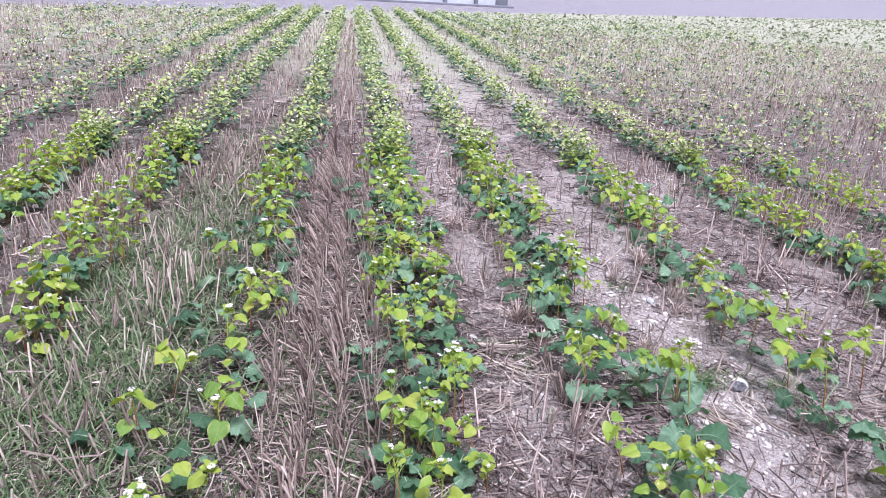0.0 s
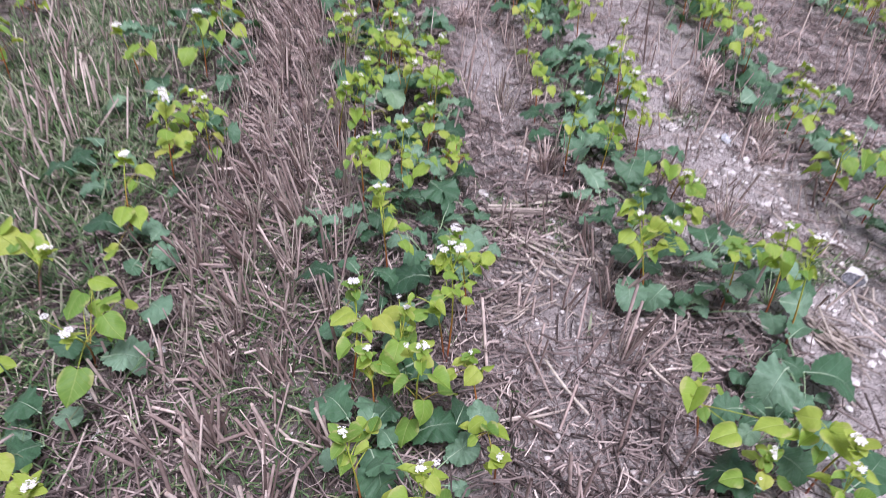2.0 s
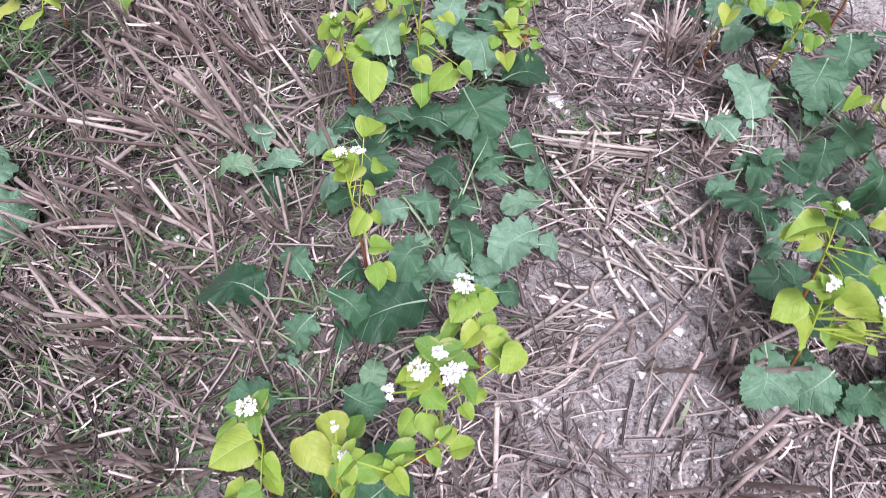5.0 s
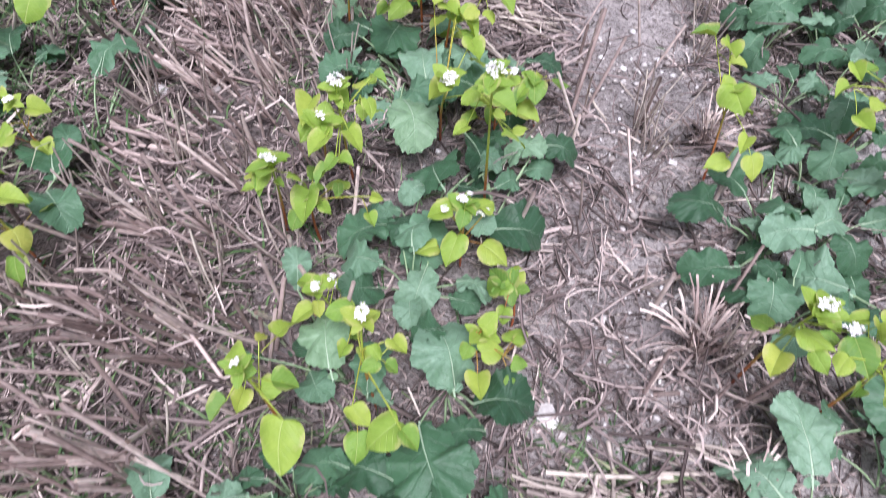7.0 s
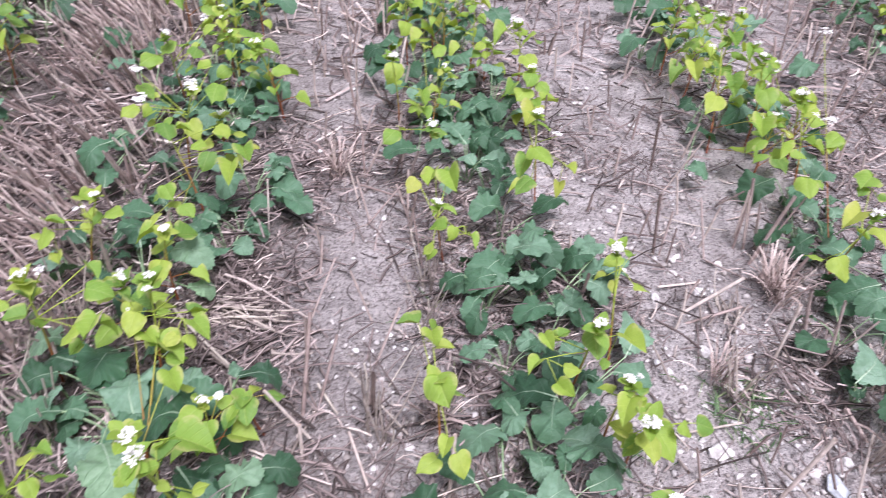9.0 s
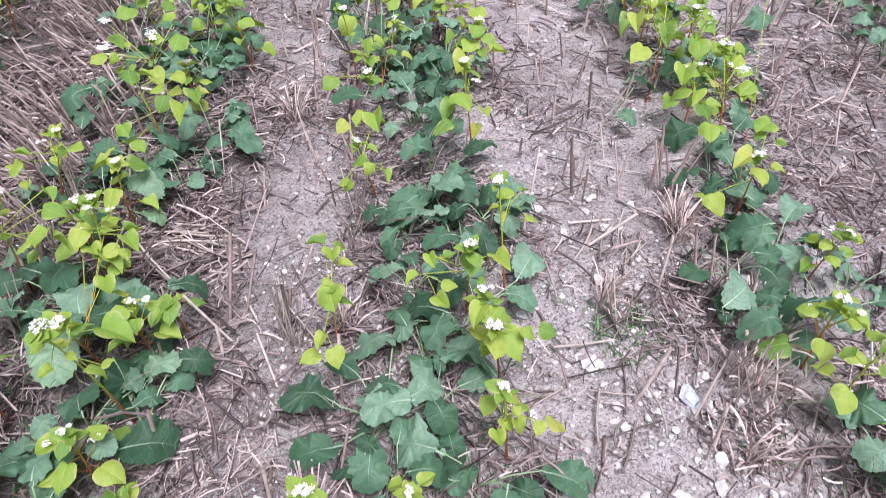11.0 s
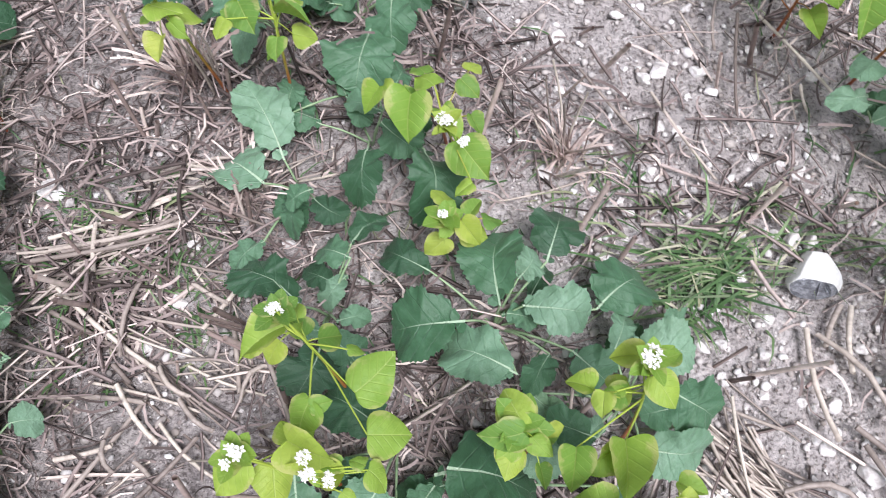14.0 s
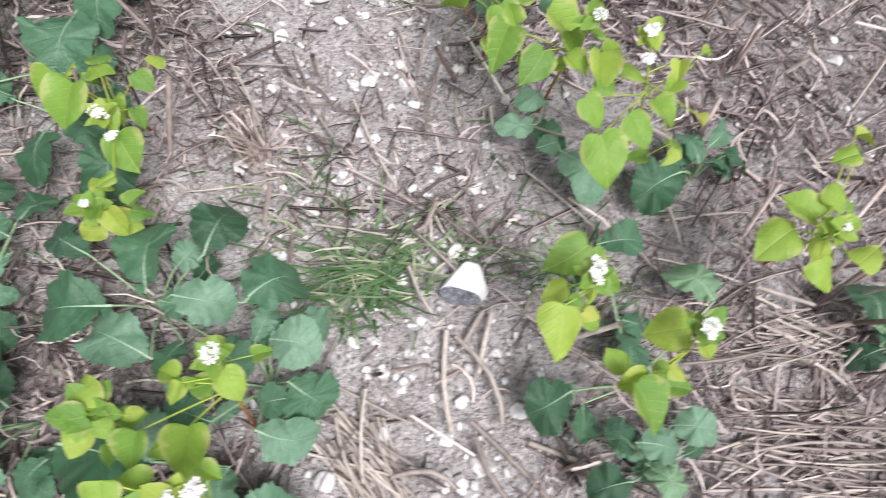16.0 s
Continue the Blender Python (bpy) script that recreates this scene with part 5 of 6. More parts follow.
buckwheat(-0.794, 2.572, [(0.043, -0.116, 0.21, -98, 0.058, 0.94), (0.055, -0.094, 0.19, -60, 0.059, 0.94), (0.023, 0.119, 0.19, -54, 0.056, 0.94), (0.065, -0.303, 0.21, 141, 0.045, 0.94)], [(-0.009, 0.092, 0.24, 0.034)])
buckwheat(-0.758, 2.917, [(-0.005, 0.092, 0.21, -95, 0.063, 0.94), (0.018, 0.078, 0.20, -41, 0.062, 0.94), (0.040, -0.107, 0.24, -89, 0.058, 0.94), (0.065, -0.073, 0.21, -54, 0.059, 0.94), (0.096, -0.161, 0.21, -148, 0.053, 0.94)], [(0.002, 0.048, 0.28, 0.038), (0.019, 0.004, 0.28, 0.026)])
buckwheat(-0.971, 2.339, [(0.026, -0.023, 0.24, -107, 0.067, 1.15), (0.031, -0.023, 0.22, -46, 0.067, 0.94), (-0.008, -0.045, 0.25, 117, 0.061, 1.12)], [(0.124, -0.129, 0.28, 0.026)])
buckwheat(-0.766, 1.717, [(0.058, -0.054, 0.22, -142, 0.054, 1.15), (-0.015, -0.005, 0.22, -47, 0.047, 1.09)], [(0.093, -0.102, 0.28, 0.026)])
buckwheat(-0.777, 3.653, [(-0.013, 0.022, 0.24, -58, 0.067, 0.94), (-0.006, -0.186, 0.22, -98, 0.067, 0.94), (0.084, -0.116, 0.24, -64, 0.067, 0.94)], [(-0.006, 0.007, 0.28, 0.038)])
buckwheat(-0.996, 3.545, [(0.033, -0.095, 0.22, -106, 0.067, 0.94), (0.075, -0.105, 0.21, -56, 0.058, 0.94)], [(-0.051, -0.003, 0.25, 0.043)])
mustard(0.904, 1.916, [(-0.237, -0.236, 0.07, 144, 0.132, 1.37), (-0.036, 0.073, 0.09, -153, 0.132, 1.26), (0.015, 0.076, 0.07, -27, 0.123, 1.70), (-0.108, -0.133, 0.07, 10, 0.107, 1.27), (-0.190, -0.163, 0.10, -62, 0.081, 1.67), (-0.066, -0.254, 0.08, 20, 0.126, 1.33), (-0.203, -0.043, 0.09, 179, 0.073, 1.40), (0.014, 0.168, 0.09, 26, 0.114, 1.05)])
buckwheat(0.609, 1.850, [(-0.082, -0.031, 0.23, -130, 0.063, 0.94), (-0.046, -0.143, 0.23, -172, 0.058, 0.97), (0.049, -0.137, 0.24, -171, 0.058, 0.94), (-0.029, 0.052, 0.22, -141, 0.046, 0.94)], [])
buckwheat(0.807, 1.712, [(-0.068, -0.017, 0.25, -78, 0.063, 1.07), (-0.073, 0.007, 0.25, 149, 0.044, 1.15)], [(-0.053, -0.072, 0.29, 0.032)])
mustard(-0.073, 3.458, [(-0.132, 0.206, 0.07, -168, 0.078, 1.14), (-0.094, 0.018, 0.08, -147, 0.086, 1.25), (0.079, 0.105, 0.09, -66, 0.091, 1.05)])
mustard(0.819, 3.852, [(-0.006, -0.184, 0.09, -159, 0.101, 1.08), (-0.022, 0.041, 0.09, -67, 0.104, 1.05), (0.178, -0.085, 0.08, 161, 0.086, 1.39), (0.182, 0.037, 0.07, -169, 0.086, 1.05)])
mustard(0.678, 2.322, [(-0.122, -0.009, 0.10, -96, 0.103, 1.19), (-0.020, -0.045, 0.10, -138, 0.083, 1.32)])
# ---- stones ----
def stone_mesh(seed, flat=0.65):
    g = np.random.default_rng(seed)
    bm = bmesh.new()
    bmesh.ops.create_icosphere(bm, subdivisions=3, radius=0.5)
    dirs = [Vector(g.normal(0, 1, 3)).normalized() for _ in range(12)]
    cut = g.uniform(0.27, 0.42, 12)
    ph = g.uniform(0, 6, 3)
    for v in bm.verts:
        for d, c in zip(dirs, cut):
            over = v.co.dot(d) - c
            if over > 0:
                v.co -= d * over * 0.97
        n = 1 + 0.05 * math.sin(9 * v.co.x + ph[0]) * math.sin(8 * v.co.y + ph[1]) + 0.03 * math.sin(21 * v.co.z + ph[2])
        v.co = Vector((v.co.x * n, v.co.y * n * 0.85, v.co.z * n * flat))
    me = bpy.data.meshes.new("stone")
    bm.to_mesh(me)
    bm.free()
    me.polygons.foreach_set("use_smooth", [False] * len(me.polygons))
    me.materials.append(STONE)
    return me


STONES = [stone_mesh(70 + k, (0.55, 0.7, 0.62, 0.8)[k % 4]) for k in range(6)]


def stone(x, y, size, label="pale chalk stone lying on the bare soil", k=None):
    ob = new("stone", STONES[int(rng.integers(0, 6)) if k is None else k])
    ob.matrix_basis = pose(x, y, float(height(x, y)) + size * 0.20, rng.normal(0, 9), rng.normal(0, 9), rng.uniform(0, 360)) @ Matrix.Diagonal((size, size, size, 1))
    return tagged(ob, label, "stone", "stones on the field")


stone(1.18, 3.00, 0.060, "large blocky chalk stone on the bare soil")
stone(1.08, 3.33, 0.056, "flat pale chalk stone on the bare soil", 0)
for sx, sy, ss in ((1.24, 2.80, 0.040), (1.37, 2.563, 0.036), (1.33, 2.909, 0.024), (0.996, 2.672, 0.036), (1.079, 2.59, 0.022), (1.20, 2.70, 0.026), (1.225, 2.685, 0.022)):
    stone(sx, sy, ss)
for sx, sy, ss in ((1.353, 2.192, 0.034), (0.219, 2.207, 0.042), (-0.44, 2.71, 0.016), (-0.632, 2.154, 0.030), (0.407, 2.811, 0.019), (0.336, 3.279, 0.022), (-0.60, 3.435, 0.052), (-0.62, 3.72, 0.060), (-0.71, 1.905, 0.044), (-0.76, 2.02, 0.030), (0.515, 1.70, 0.026), (0.344, 3.386, 0.020), (1.322, 2.987, 0.030), (1.243, 2.263, 0.030)):
    stone(sx, sy, ss)
for sx, sy, ss in ((-0.66, 2.19, 0.024), (-0.71, 2.13, 0.020), (-0.60, 2.05, 0.018), (-0.74, 1.72, 0.040)):
    stone(sx, sy, ss)
for sx, sy, ss in ((1.111, 3.009, 0.031), (1.097, 3.183, 0.026), (1.243, 3.263, 0.026), (1.211, 3.762, 0.041), (1.19, 3.481, 0.027), (1.278, 3.125, 0.021), (1.282, 3.157, 0.018), (1.31, 3.203, 0.02), (1.257, 2.935, 0.02), (1.045, 2.928, 0.024), (1.101, 2.915, 0.03), (1.049, 3.531, 0.024), (1.036, 3.849, 0.046), (1.355, 3.022, 0.021), (1.203, 3.065, 0.017), (1.284, 3.08, 0.037), (1.196, 3.413, 0.02), (1.172, 3.834, 0.027)):
    stone(sx, sy, ss)
for sx, sy, ss in ((1.187, 2.824, 0.017), (1.3, 2.781, 0.032), (1.106, 2.807, 0.021), (1.303, 2.74, 0.028), (1.265, 2.743, 0.017), (1.412, 2.642, 0.022), (1.357, 2.59, 0.02), (1.042, 2.542, 0.016), (1.399, 2.795, 0.028), (1.413, 2.494, 0.018), (1.21, 2.581, 0.02)):
    stone(sx, sy, ss)
for sx, sy, ss in ((1.235, 2.36, 0.020), (1.154, 2.343, 0.022), (1.277, 2.125, 0.045), (1.227, 2.188, 0.020), (1.234, 2.173, 0.026), (1.204, 2.315, 0.015), (1.193, 2.292, 0.016), (1.228, 2.238, 0.018), (1.184, 2.261, 0.020), (1.258, 2.098, 0.024), (1.203, 2.275, 0.016), (1.137, 2.30, 0.016), (1.234, 2.062, 0.018), (1.222, 2.121, 0.024), (1.239, 2.227, 0.016)):
    stone(sx, sy, ss)
flake = stone(1.263, 3.221, 0.062, "bluish-grey flake of flint on the bare soil", 0)
flake.data = flake.data.copy()
flake.data.materials[0] = plain_material("grey_flint", [(0.3, (0.40, 0.44, 0.48)), (0.6, (0.62, 0.65, 0.68))], 0.35, 8, 0.4)
stone(0.248, 2.838, 0.052, "buff flat stone half sunk among straw", 2)
for sx, sy, ss in ((1.308, 2.458, 0.036), (1.340, 2.452, 0.030)):
    stone(sx, sy, ss, "small rounded buff stone beside the flint", 3).location.z += 0.010


def flint_nodule(x, y):
    """A broken nodule: white rind outside, dark glassy core on the broken side."""
    bm = bmesh.new()
    bmesh.ops.create_icosphere(bm, subdivisions=4, radius=0.5)
    d = Vector((-0.60, -0.72, 0.20)).normalized()
    flats = [(Vector(p).normalized(), c) for p, c in (((0.97, -0.12, 0.1), 0.34), ((-0.42, 0.88, 0.12), 0.24), ((0.55, 0.75, 0.3), 0.40), ((0.1, 0.1, 1.0), 0.30))]
    for v in bm.verts:
        v.co *= 1 + 0.05 * math.sin(5 * v.co.x + 1) * math.sin(6 * v.co.y) + 0.02 * math.sin(17 * v.co.z)
        for p, c in flats:
            v.co -= p * max(0.0, v.co.dot(p) - c) * 0.85
    for f in bm.faces:
        f.smooth = True
    cut = bmesh.ops.bisect_plane(bm, geom=bm.verts[:] + bm.edges[:] + bm.faces[:], plane_co=d * 0.31, plane_no=d, clear_outer=True)
    rim = [e for e in cut["geom_cut"] if isinstance(e, bmesh.types.BMEdge)]
    cap = bmesh.ops.triangle_fill(bm, edges=rim, use_beauty=True)
    for f in cap["geom"]:
        if isinstance(f, bmesh.types.BMFace):
            f.material_index, f.smooth = 1, False
    inner = [f for f in bm.faces if f.material_index == 1]
    sub = bmesh.ops.poke(bm, faces=inner)
    for v in sub["verts"]:
        v.co += d * random.uniform(-0.05, 0.02)
    me = bpy.data.meshes.new("flint_nodule")
    bm.to_mesh(me)
    bm.free()
    me.materials.append(RIND)
    me.materials.append(FLINT)
    ob = new("flint_nodule", me)
    ob.matrix_basis = pose(x, y, 0.022, 0, 6, 12) @ Matrix.Diagonal((0.088, 0.082, 0.054, 1))
    return tagged(ob, "broken flint nodule with white rind and dark grey core", "stone")


flint_nodule(*FLINT_AT)


def pebbles(name, n, x0, x1, y0, y1, weight, size, label, mat=None):
    bm = bmesh.new()
    if size[1] > 0.012:
        bmesh.ops.create_icosphere(bm, subdivisions=1, radius=0.5)
    else:
        bmesh.ops.create_cone(bm, segments=4, radius1=0.45, radius2=0.0, depth=0.4, matrix=Matrix.Translation((0, 0, 0.2)))
        bmesh.ops.triangulate(bm, faces=bm.faces[:])
    bm.verts.ensure_lookup_table()
    tv = np.array([v.co[:] for v in bm.verts])
    tf = np.array([[v.index for v in f.verts] for f in bm.faces])
    bm.free()
    xs, ys = rng.uniform(x0, x1, n), rng.uniform(y0, y1, n)
    keep = rng.uniform(0, 1, n) < weight(xs, ys)
    xs, ys = xs[keep], ys[keep]
    n = len(xs)
    s = size[0] + (size[1] - size[0]) * rng.uniform(0, 1, n) ** 3.5
    an = rng.uniform(0, 2 * math.pi, n)
    sc = np.stack([s * rng.uniform(0.8, 1.2, n), s * rng.uniform(0.6, 1.0, n), s * rng.uniform(0.45, 0.8, n)], -1)
    jit = rng.uniform(0.68, 1.2, (n, len(tv), 1))
    P = tv[None] * jit * sc[:, None, :]
    X = P[..., 0] * np.cos(an)[:, None] - P[..., 1] * np.sin(an)[:, None] + xs[:, None]
    Y = P[..., 0] * np.sin(an)[:, None] + P[..., 1] * np.cos(an)[:, None] + ys[:, None]
    Z = P[..., 2] + (height(xs, ys) + s * 0.16 + 0.004)[:, None]
    F = tf[None] + (np.arange(n) * len(tv))[:, None, None]
    return tagged(new(name, quick_mesh(name, np.stack([X, Y, Z], -1).reshape(-1, 3), F.reshape(-1, 3), mat or PEBBLE, False)), label, "pebbles", kind="stuff")


def pebble_weight(x, y):
    w = np.exp(-((x - 1.15) / 0.24) ** 2) + 0.55 * np.exp(-((x - 0.42) / 0.16) ** 2) + 0.35 * np.exp(-((x - 0.72) / 0.2) ** 2) + 0.5 * np.exp(-((x - 2.15) / 0.25) ** 2) + 0.12
    return np.clip(w * (0.35 + 0.9 * patchy(x, y, 2.6, 8.0)), 0, 1)


pebbles("chalk_pebbles", 17000, -1.2, 2.3, 1.5, 5.0, pebble_weight, (0.004, 0.024), "small pale chalk pebbles strewn over the soil")
for x0, x1, n in ((0.92, 1.45, 5200), (0.30, 0.54, 1700), (1.90, 2.45, 2600)):
    pebbles("strip_pebbles", n, x0, x1, 2.0, 3.7, lambda x, y: 0.35 + 0.5 * patchy(x, y, 3.0, 2.0), (0.0035, 0.016), "small pale chalk pebbles on the bare strip")
pebbles("soil_crumbs", 64000, -0.3, 2.35, 1.7, 4.2, lambda x, y: np.clip(pebble_weight(x, y) + 0.25, 0, 1), (0.003, 0.0095), "fine crumbs of pale chalky soil", CRUMB)


# ---- single straws, stubble tufts and pebbles that can be picked out one by one ----
def straw_mesh(seed, sides=6, node=True):
    """One straw 1 long along +Z with a knot and a split end."""
    g = np.random.default_rng(seed)
    V, F = [], []
    ts = (0.0, 0.25, 0.48, 0.5, 0.52, 0.78, 1.0)
    bend = g.normal(0, 0.03, 2)
    for t in ts:
        r = 1.0 * (1.25 if abs(t - 0.5) < 0.01 and node else 1.0) * (1.0 - 0.12 * t)
        for a in range(sides):
            an = 2 * math.pi * a / sides
            z = t + (g.uniform(-0.03, 0.02) if t == 1.0 else 0)
            V.append((bend[0] * math.sin(t * 2.6) + 0.013 * r * math.cos(an), bend[1] * math.sin(t * 3.0) + 0.013 * r * math.sin(an), z))
    for i in range(len(ts) - 1):
        for a in range(sides):
            b = (a + 1) % sides
            F.append((i * sides + a, i * sides + b, (i + 1) * sides + b, (i + 1) * sides + a))
    return mesh_of("straw", V, F, STRAW)


STRAWS = [straw_mesh(90 + k, 6, k % 2 == 0) for k in range(8)]


def stubble_tuft(x, y, n):
    """The cut stalks that rise from one wheat plant."""
    e = thing("stubble_tuft", x, y, "tuft of cut wheat stalks rooted in the soil", "stubble", "stubble tufts", float(height(x, y)) - 0.004)
    la, lo = rng.uniform(0, 360), rng.uniform(0, 14)
    for k in range(n):
        h = rng.uniform(0.09, 0.19)
        w = h * rng.uniform(0.95, 1.15) * 0.14 / h
        m = pose(rng.normal(0, 0.008), rng.normal(0, 0.012), 0, lo * math.cos(radians(la)) + rng.normal(0, 9), lo * math.sin(radians(la)) + rng.normal(0, 9), rng.uniform(0, 360)) @ Matrix.Diagonal((w, w, h, 1))
        part("stalk", STRAWS[int(rng.integers(0, 8))], e, m)
    return e


for k in range(64):
    tx = (-0.595, -0.47, -0.345, -0.22)[k % 4] + rng.normal(0, 0.014)
    stubble_tuft(tx, 2.1 + 1.9 * k / 64 + rng.normal(0, 0.05), int(rng.integers(4, 8)))
for tx, ty in ((0.53, 2.35), (0.52, 2.95), (0.42, 3.40), (0.40, 3.44), (1.38, 3.22), (1.36, 3.27), (1.40, 3.18), (1.03, 2.71), (1.16, 3.44), (0.53, 3.7), (0.55, 3.85), (0.50, 2.1)):
    stubble_tuft(tx, ty, 8)

for k in range(60):
    x, y = rng.uniform(-0.6, 1.6), rng.uniform(1.9, 4.0)
    ln = rng.uniform(0.07, 0.20)
    ob = new("straw", STRAWS[int(rng.integers(0, 8))])
    ob.matrix_basis = pose(x, y, float(height(x, y)) + rng.uniform(0.008, 0.024), rng.normal(90, 3), 0, rng.uniform(0, 360)) @ Matrix.Diagonal((0.15, 0.15, ln, 1))
    tagged(ob, "loose pale straw lying on the litter", "straw", "loose straws")

for k in range(260):
    x, y = (rng.normal(0.42, 0.10), rng.normal(1.17, 0.15), rng.normal(1.17, 0.15), rng.normal(1.17, 0.15), rng.normal(1.17, 0.15), rng.normal(2.15, 0.13))[k % 6], 2.0 + 1.9 * rng.uniform() ** 1.3
    s = 0.010 + 0.026 * rng.uniform() ** 2.4
    ob = new("pebble", STONES[int(rng.integers(0, 6))])
    ob.matrix_basis = pose(x, y, float(height(x, y)) + s * 0.22 + 0.002, rng.normal(0, 14), rng.normal(0, 14), rng.uniform(0, 360)) @ Matrix.Diagonal((s, s * rng.uniform(0.8, 1.1), s, 1))
    tagged(ob, "small pale chalk pebble on the bare soil", "pebble", "loose pebbles")


def straw_swath(x, y, az, n, length, spread):
    """A flattened handful of straw that the harvester left, nearly parallel; each straw lies by itself."""
    e = thing("straw_swath", x, y, "flattened swath of pale straw dropped on the soil", "straw", "straw swaths", float(height(x, y)))
    for k in range(n):
        an = radians(az) + rng.normal(0, 0.32)
        ln, off, along = rng.uniform(0.5, 1.0) * length, rng.normal(0, spread), rng.normal(0, length * 0.25)
        cx, cy = along * math.cos(radians(az)) - off * math.sin(radians(az)), along * math.sin(radians(az)) + off * math.cos(radians(az))
        w = rng.uniform(0.10, 0.23)
        m = pose(cx - math.cos(an) * ln / 2, cy - math.sin(an) * ln / 2, 0.006 + 0.024 * (k / n), rng.normal(-90, 2.5), 0, math.degrees(an) - 90) @ Matrix.Diagonal((w, w, ln, 1))
        part("straw", STRAWS[int(rng.integers(0, 8))], e, m)
    return e


straw_swath(1.116, 2.157, -62, 46, 0.16, 0.030)
straw_swath(0.11, 3.76, -12, 26, 0.18, 0.02)
straw_swath(0.27, 2.29, 25, 22, 0.18, 0.03)
straw_swath(0.29, 2.70, 5, 34, 0.16, 0.025)
straw_swath(1.80, 2.03, -18, 60, 0.26, 0.04)
straw_swath(1.78, 2.22, -20, 36, 0.26, 0.03)
straw_swath(0.42, 2.50, -40, 22, 0.20, 0.05)
straw_swath(0.50, 2.74, -15, 22, 0.22, 0.04)
straw_swath(-0.53, 2.26, -30, 30, 0.2, 0.06)
straw_swath(1.26, 3.70, 60, 12, 0.14, 0.03)
straw_swath(1.36, 2.95, -3, 8, 0.16, 0.02)


def laid_straw(x0, y0, x1, y1, thick=1.3):
    """One loose straw lying from one place to another."""
    ln = math.hypot(x1 - x0, y1 - y0)
    ob = new("straw", STRAWS[int(rng.integers(0, 8))])
    ob.matrix_basis = pose(x0, y0, float(height((x0 + x1) / 2, (y0 + y1) / 2)) + rng.uniform(0.026, 0.034), rng.normal(-90, 2), 0, math.degrees(math.atan2(-(x1 - x0), y1 - y0))) @ Matrix.Diagonal((0.20 * thick, 0.20 * thick, ln, 1))
    return tagged(ob, "long pale straw lying on the litter", "straw", "loose straws")


for ends in ((1.266, 2.33, 1.244, 2.179), (1.279, 2.32, 1.304, 2.17), (1.272, 2.19, 1.366, 2.03), (1.272, 2.166, 1.305, 2.071), (1.329, 2.349, 1.283, 2.298), (1.343, 2.344, 1.30, 2.256), (1.348, 2.142, 1.411, 2.10), (1.141, 2.14, 1.224, 2.089)):
    laid_straw(*ends, thick=1.7)
for ends in ((0.244, 2.628, 0.409, 2.456), (0.409, 2.454, 0.452, 2.404), (0.328, 2.497, 0.376, 2.408), (0.222, 2.508, 0.362, 2.459), (0.241, 2.418, 0.317, 2.417), (0.311, 2.671, 0.322, 2.746), (0.227, 2.688, 0.416, 2.654), (0.222, 2.712, 0.417, 2.706), (0.378, 2.647, 0.34, 2.534), (0.342, 2.389, 0.351, 2.342), (0.465, 2.553, 0.507, 2.532), (0.448, 2.615, 0.493, 2.573)):
    laid_straw(*ends, 1.5)
for ends in ((1.105, 2.825, 1.166, 2.662), (1.201, 2.753, 1.243, 2.58), (1.375, 2.904, 1.329, 2.795), (1.392, 2.857, 1.308, 2.666), (1.1, 2.538, 1.208, 2.499), (1.422, 2.841, 1.473, 2.642), (1.429, 2.698, 1.422, 2.642)):
    laid_straw(*ends, 1.1)
for ends in ((0.338, 2.8, 0.341, 2.717), (0.239, 2.685, 0.386, 2.507), (0.386, 2.507, 0.427, 2.458), (0.452, 2.545, 0.534, 2.618), (0.323, 2.528, 0.344, 2.496), (0.315, 2.441, 0.323, 2.383), (0.489, 2.43, 0.548, 2.457), (0.525, 2.525, 0.55, 2.385), (0.495, 2.551, 0.49, 2.441), (0.249, 2.722, 0.448, 2.721), (0.248, 2.743, 0.43, 2.761), (0.268, 2.713, 0.442, 2.734)):
    laid_straw(*ends, 1.5)
for ends in ((0.996, 3.361, 1.134, 3.369), (1.13, 3.166, 1.069, 3.056), (1.106, 3.167, 1.079, 3.106), (1.167, 3.271, 1.171, 3.117), (1.247, 3.158, 1.387, 3.319), (1.289, 2.995, 1.355, 2.982), (1.074, 3.247, 1.045, 3.109), (1.021, 3.633, 1.03, 3.491), (1.095, 3.629, 1.167, 3.753)):
    laid_straw(*ends, 1.2)
for ends in ((-0.007, 3.634, 0.129, 3.646), (0.196, 3.629, 0.281, 3.621), (-0.028, 3.777, 0.128, 3.593), (0.005, 3.71, 0.121, 3.58), (0.293, 3.544, 0.331, 3.467), (0.246, 3.38, 0.295, 3.481)):
    laid_straw(*ends, 1.2)
for ends in ((0.297, 2.084, 0.363, 1.91), (0.173, 1.905, 0.334, 1.932), (0.177, 2.312, 0.359, 2.477), (0.327, 2.333, 0.425, 2.4), (-0.382, 2.014, -0.258, 1.947), (-0.583, 1.927, -0.479, 1.859), (-0.607, 1.878, -0.5, 1.836), (-0.534, 2.624, -0.506, 2.678), (-0.626, 2.361, -0.528, 2.259), (-0.343, 1.917, -0.242, 1.847), (0.557, 2.08, 0.603, 1.997), (0.427, 2.009, 0.508, 1.94)):
    laid_straw(*ends, 1.5)


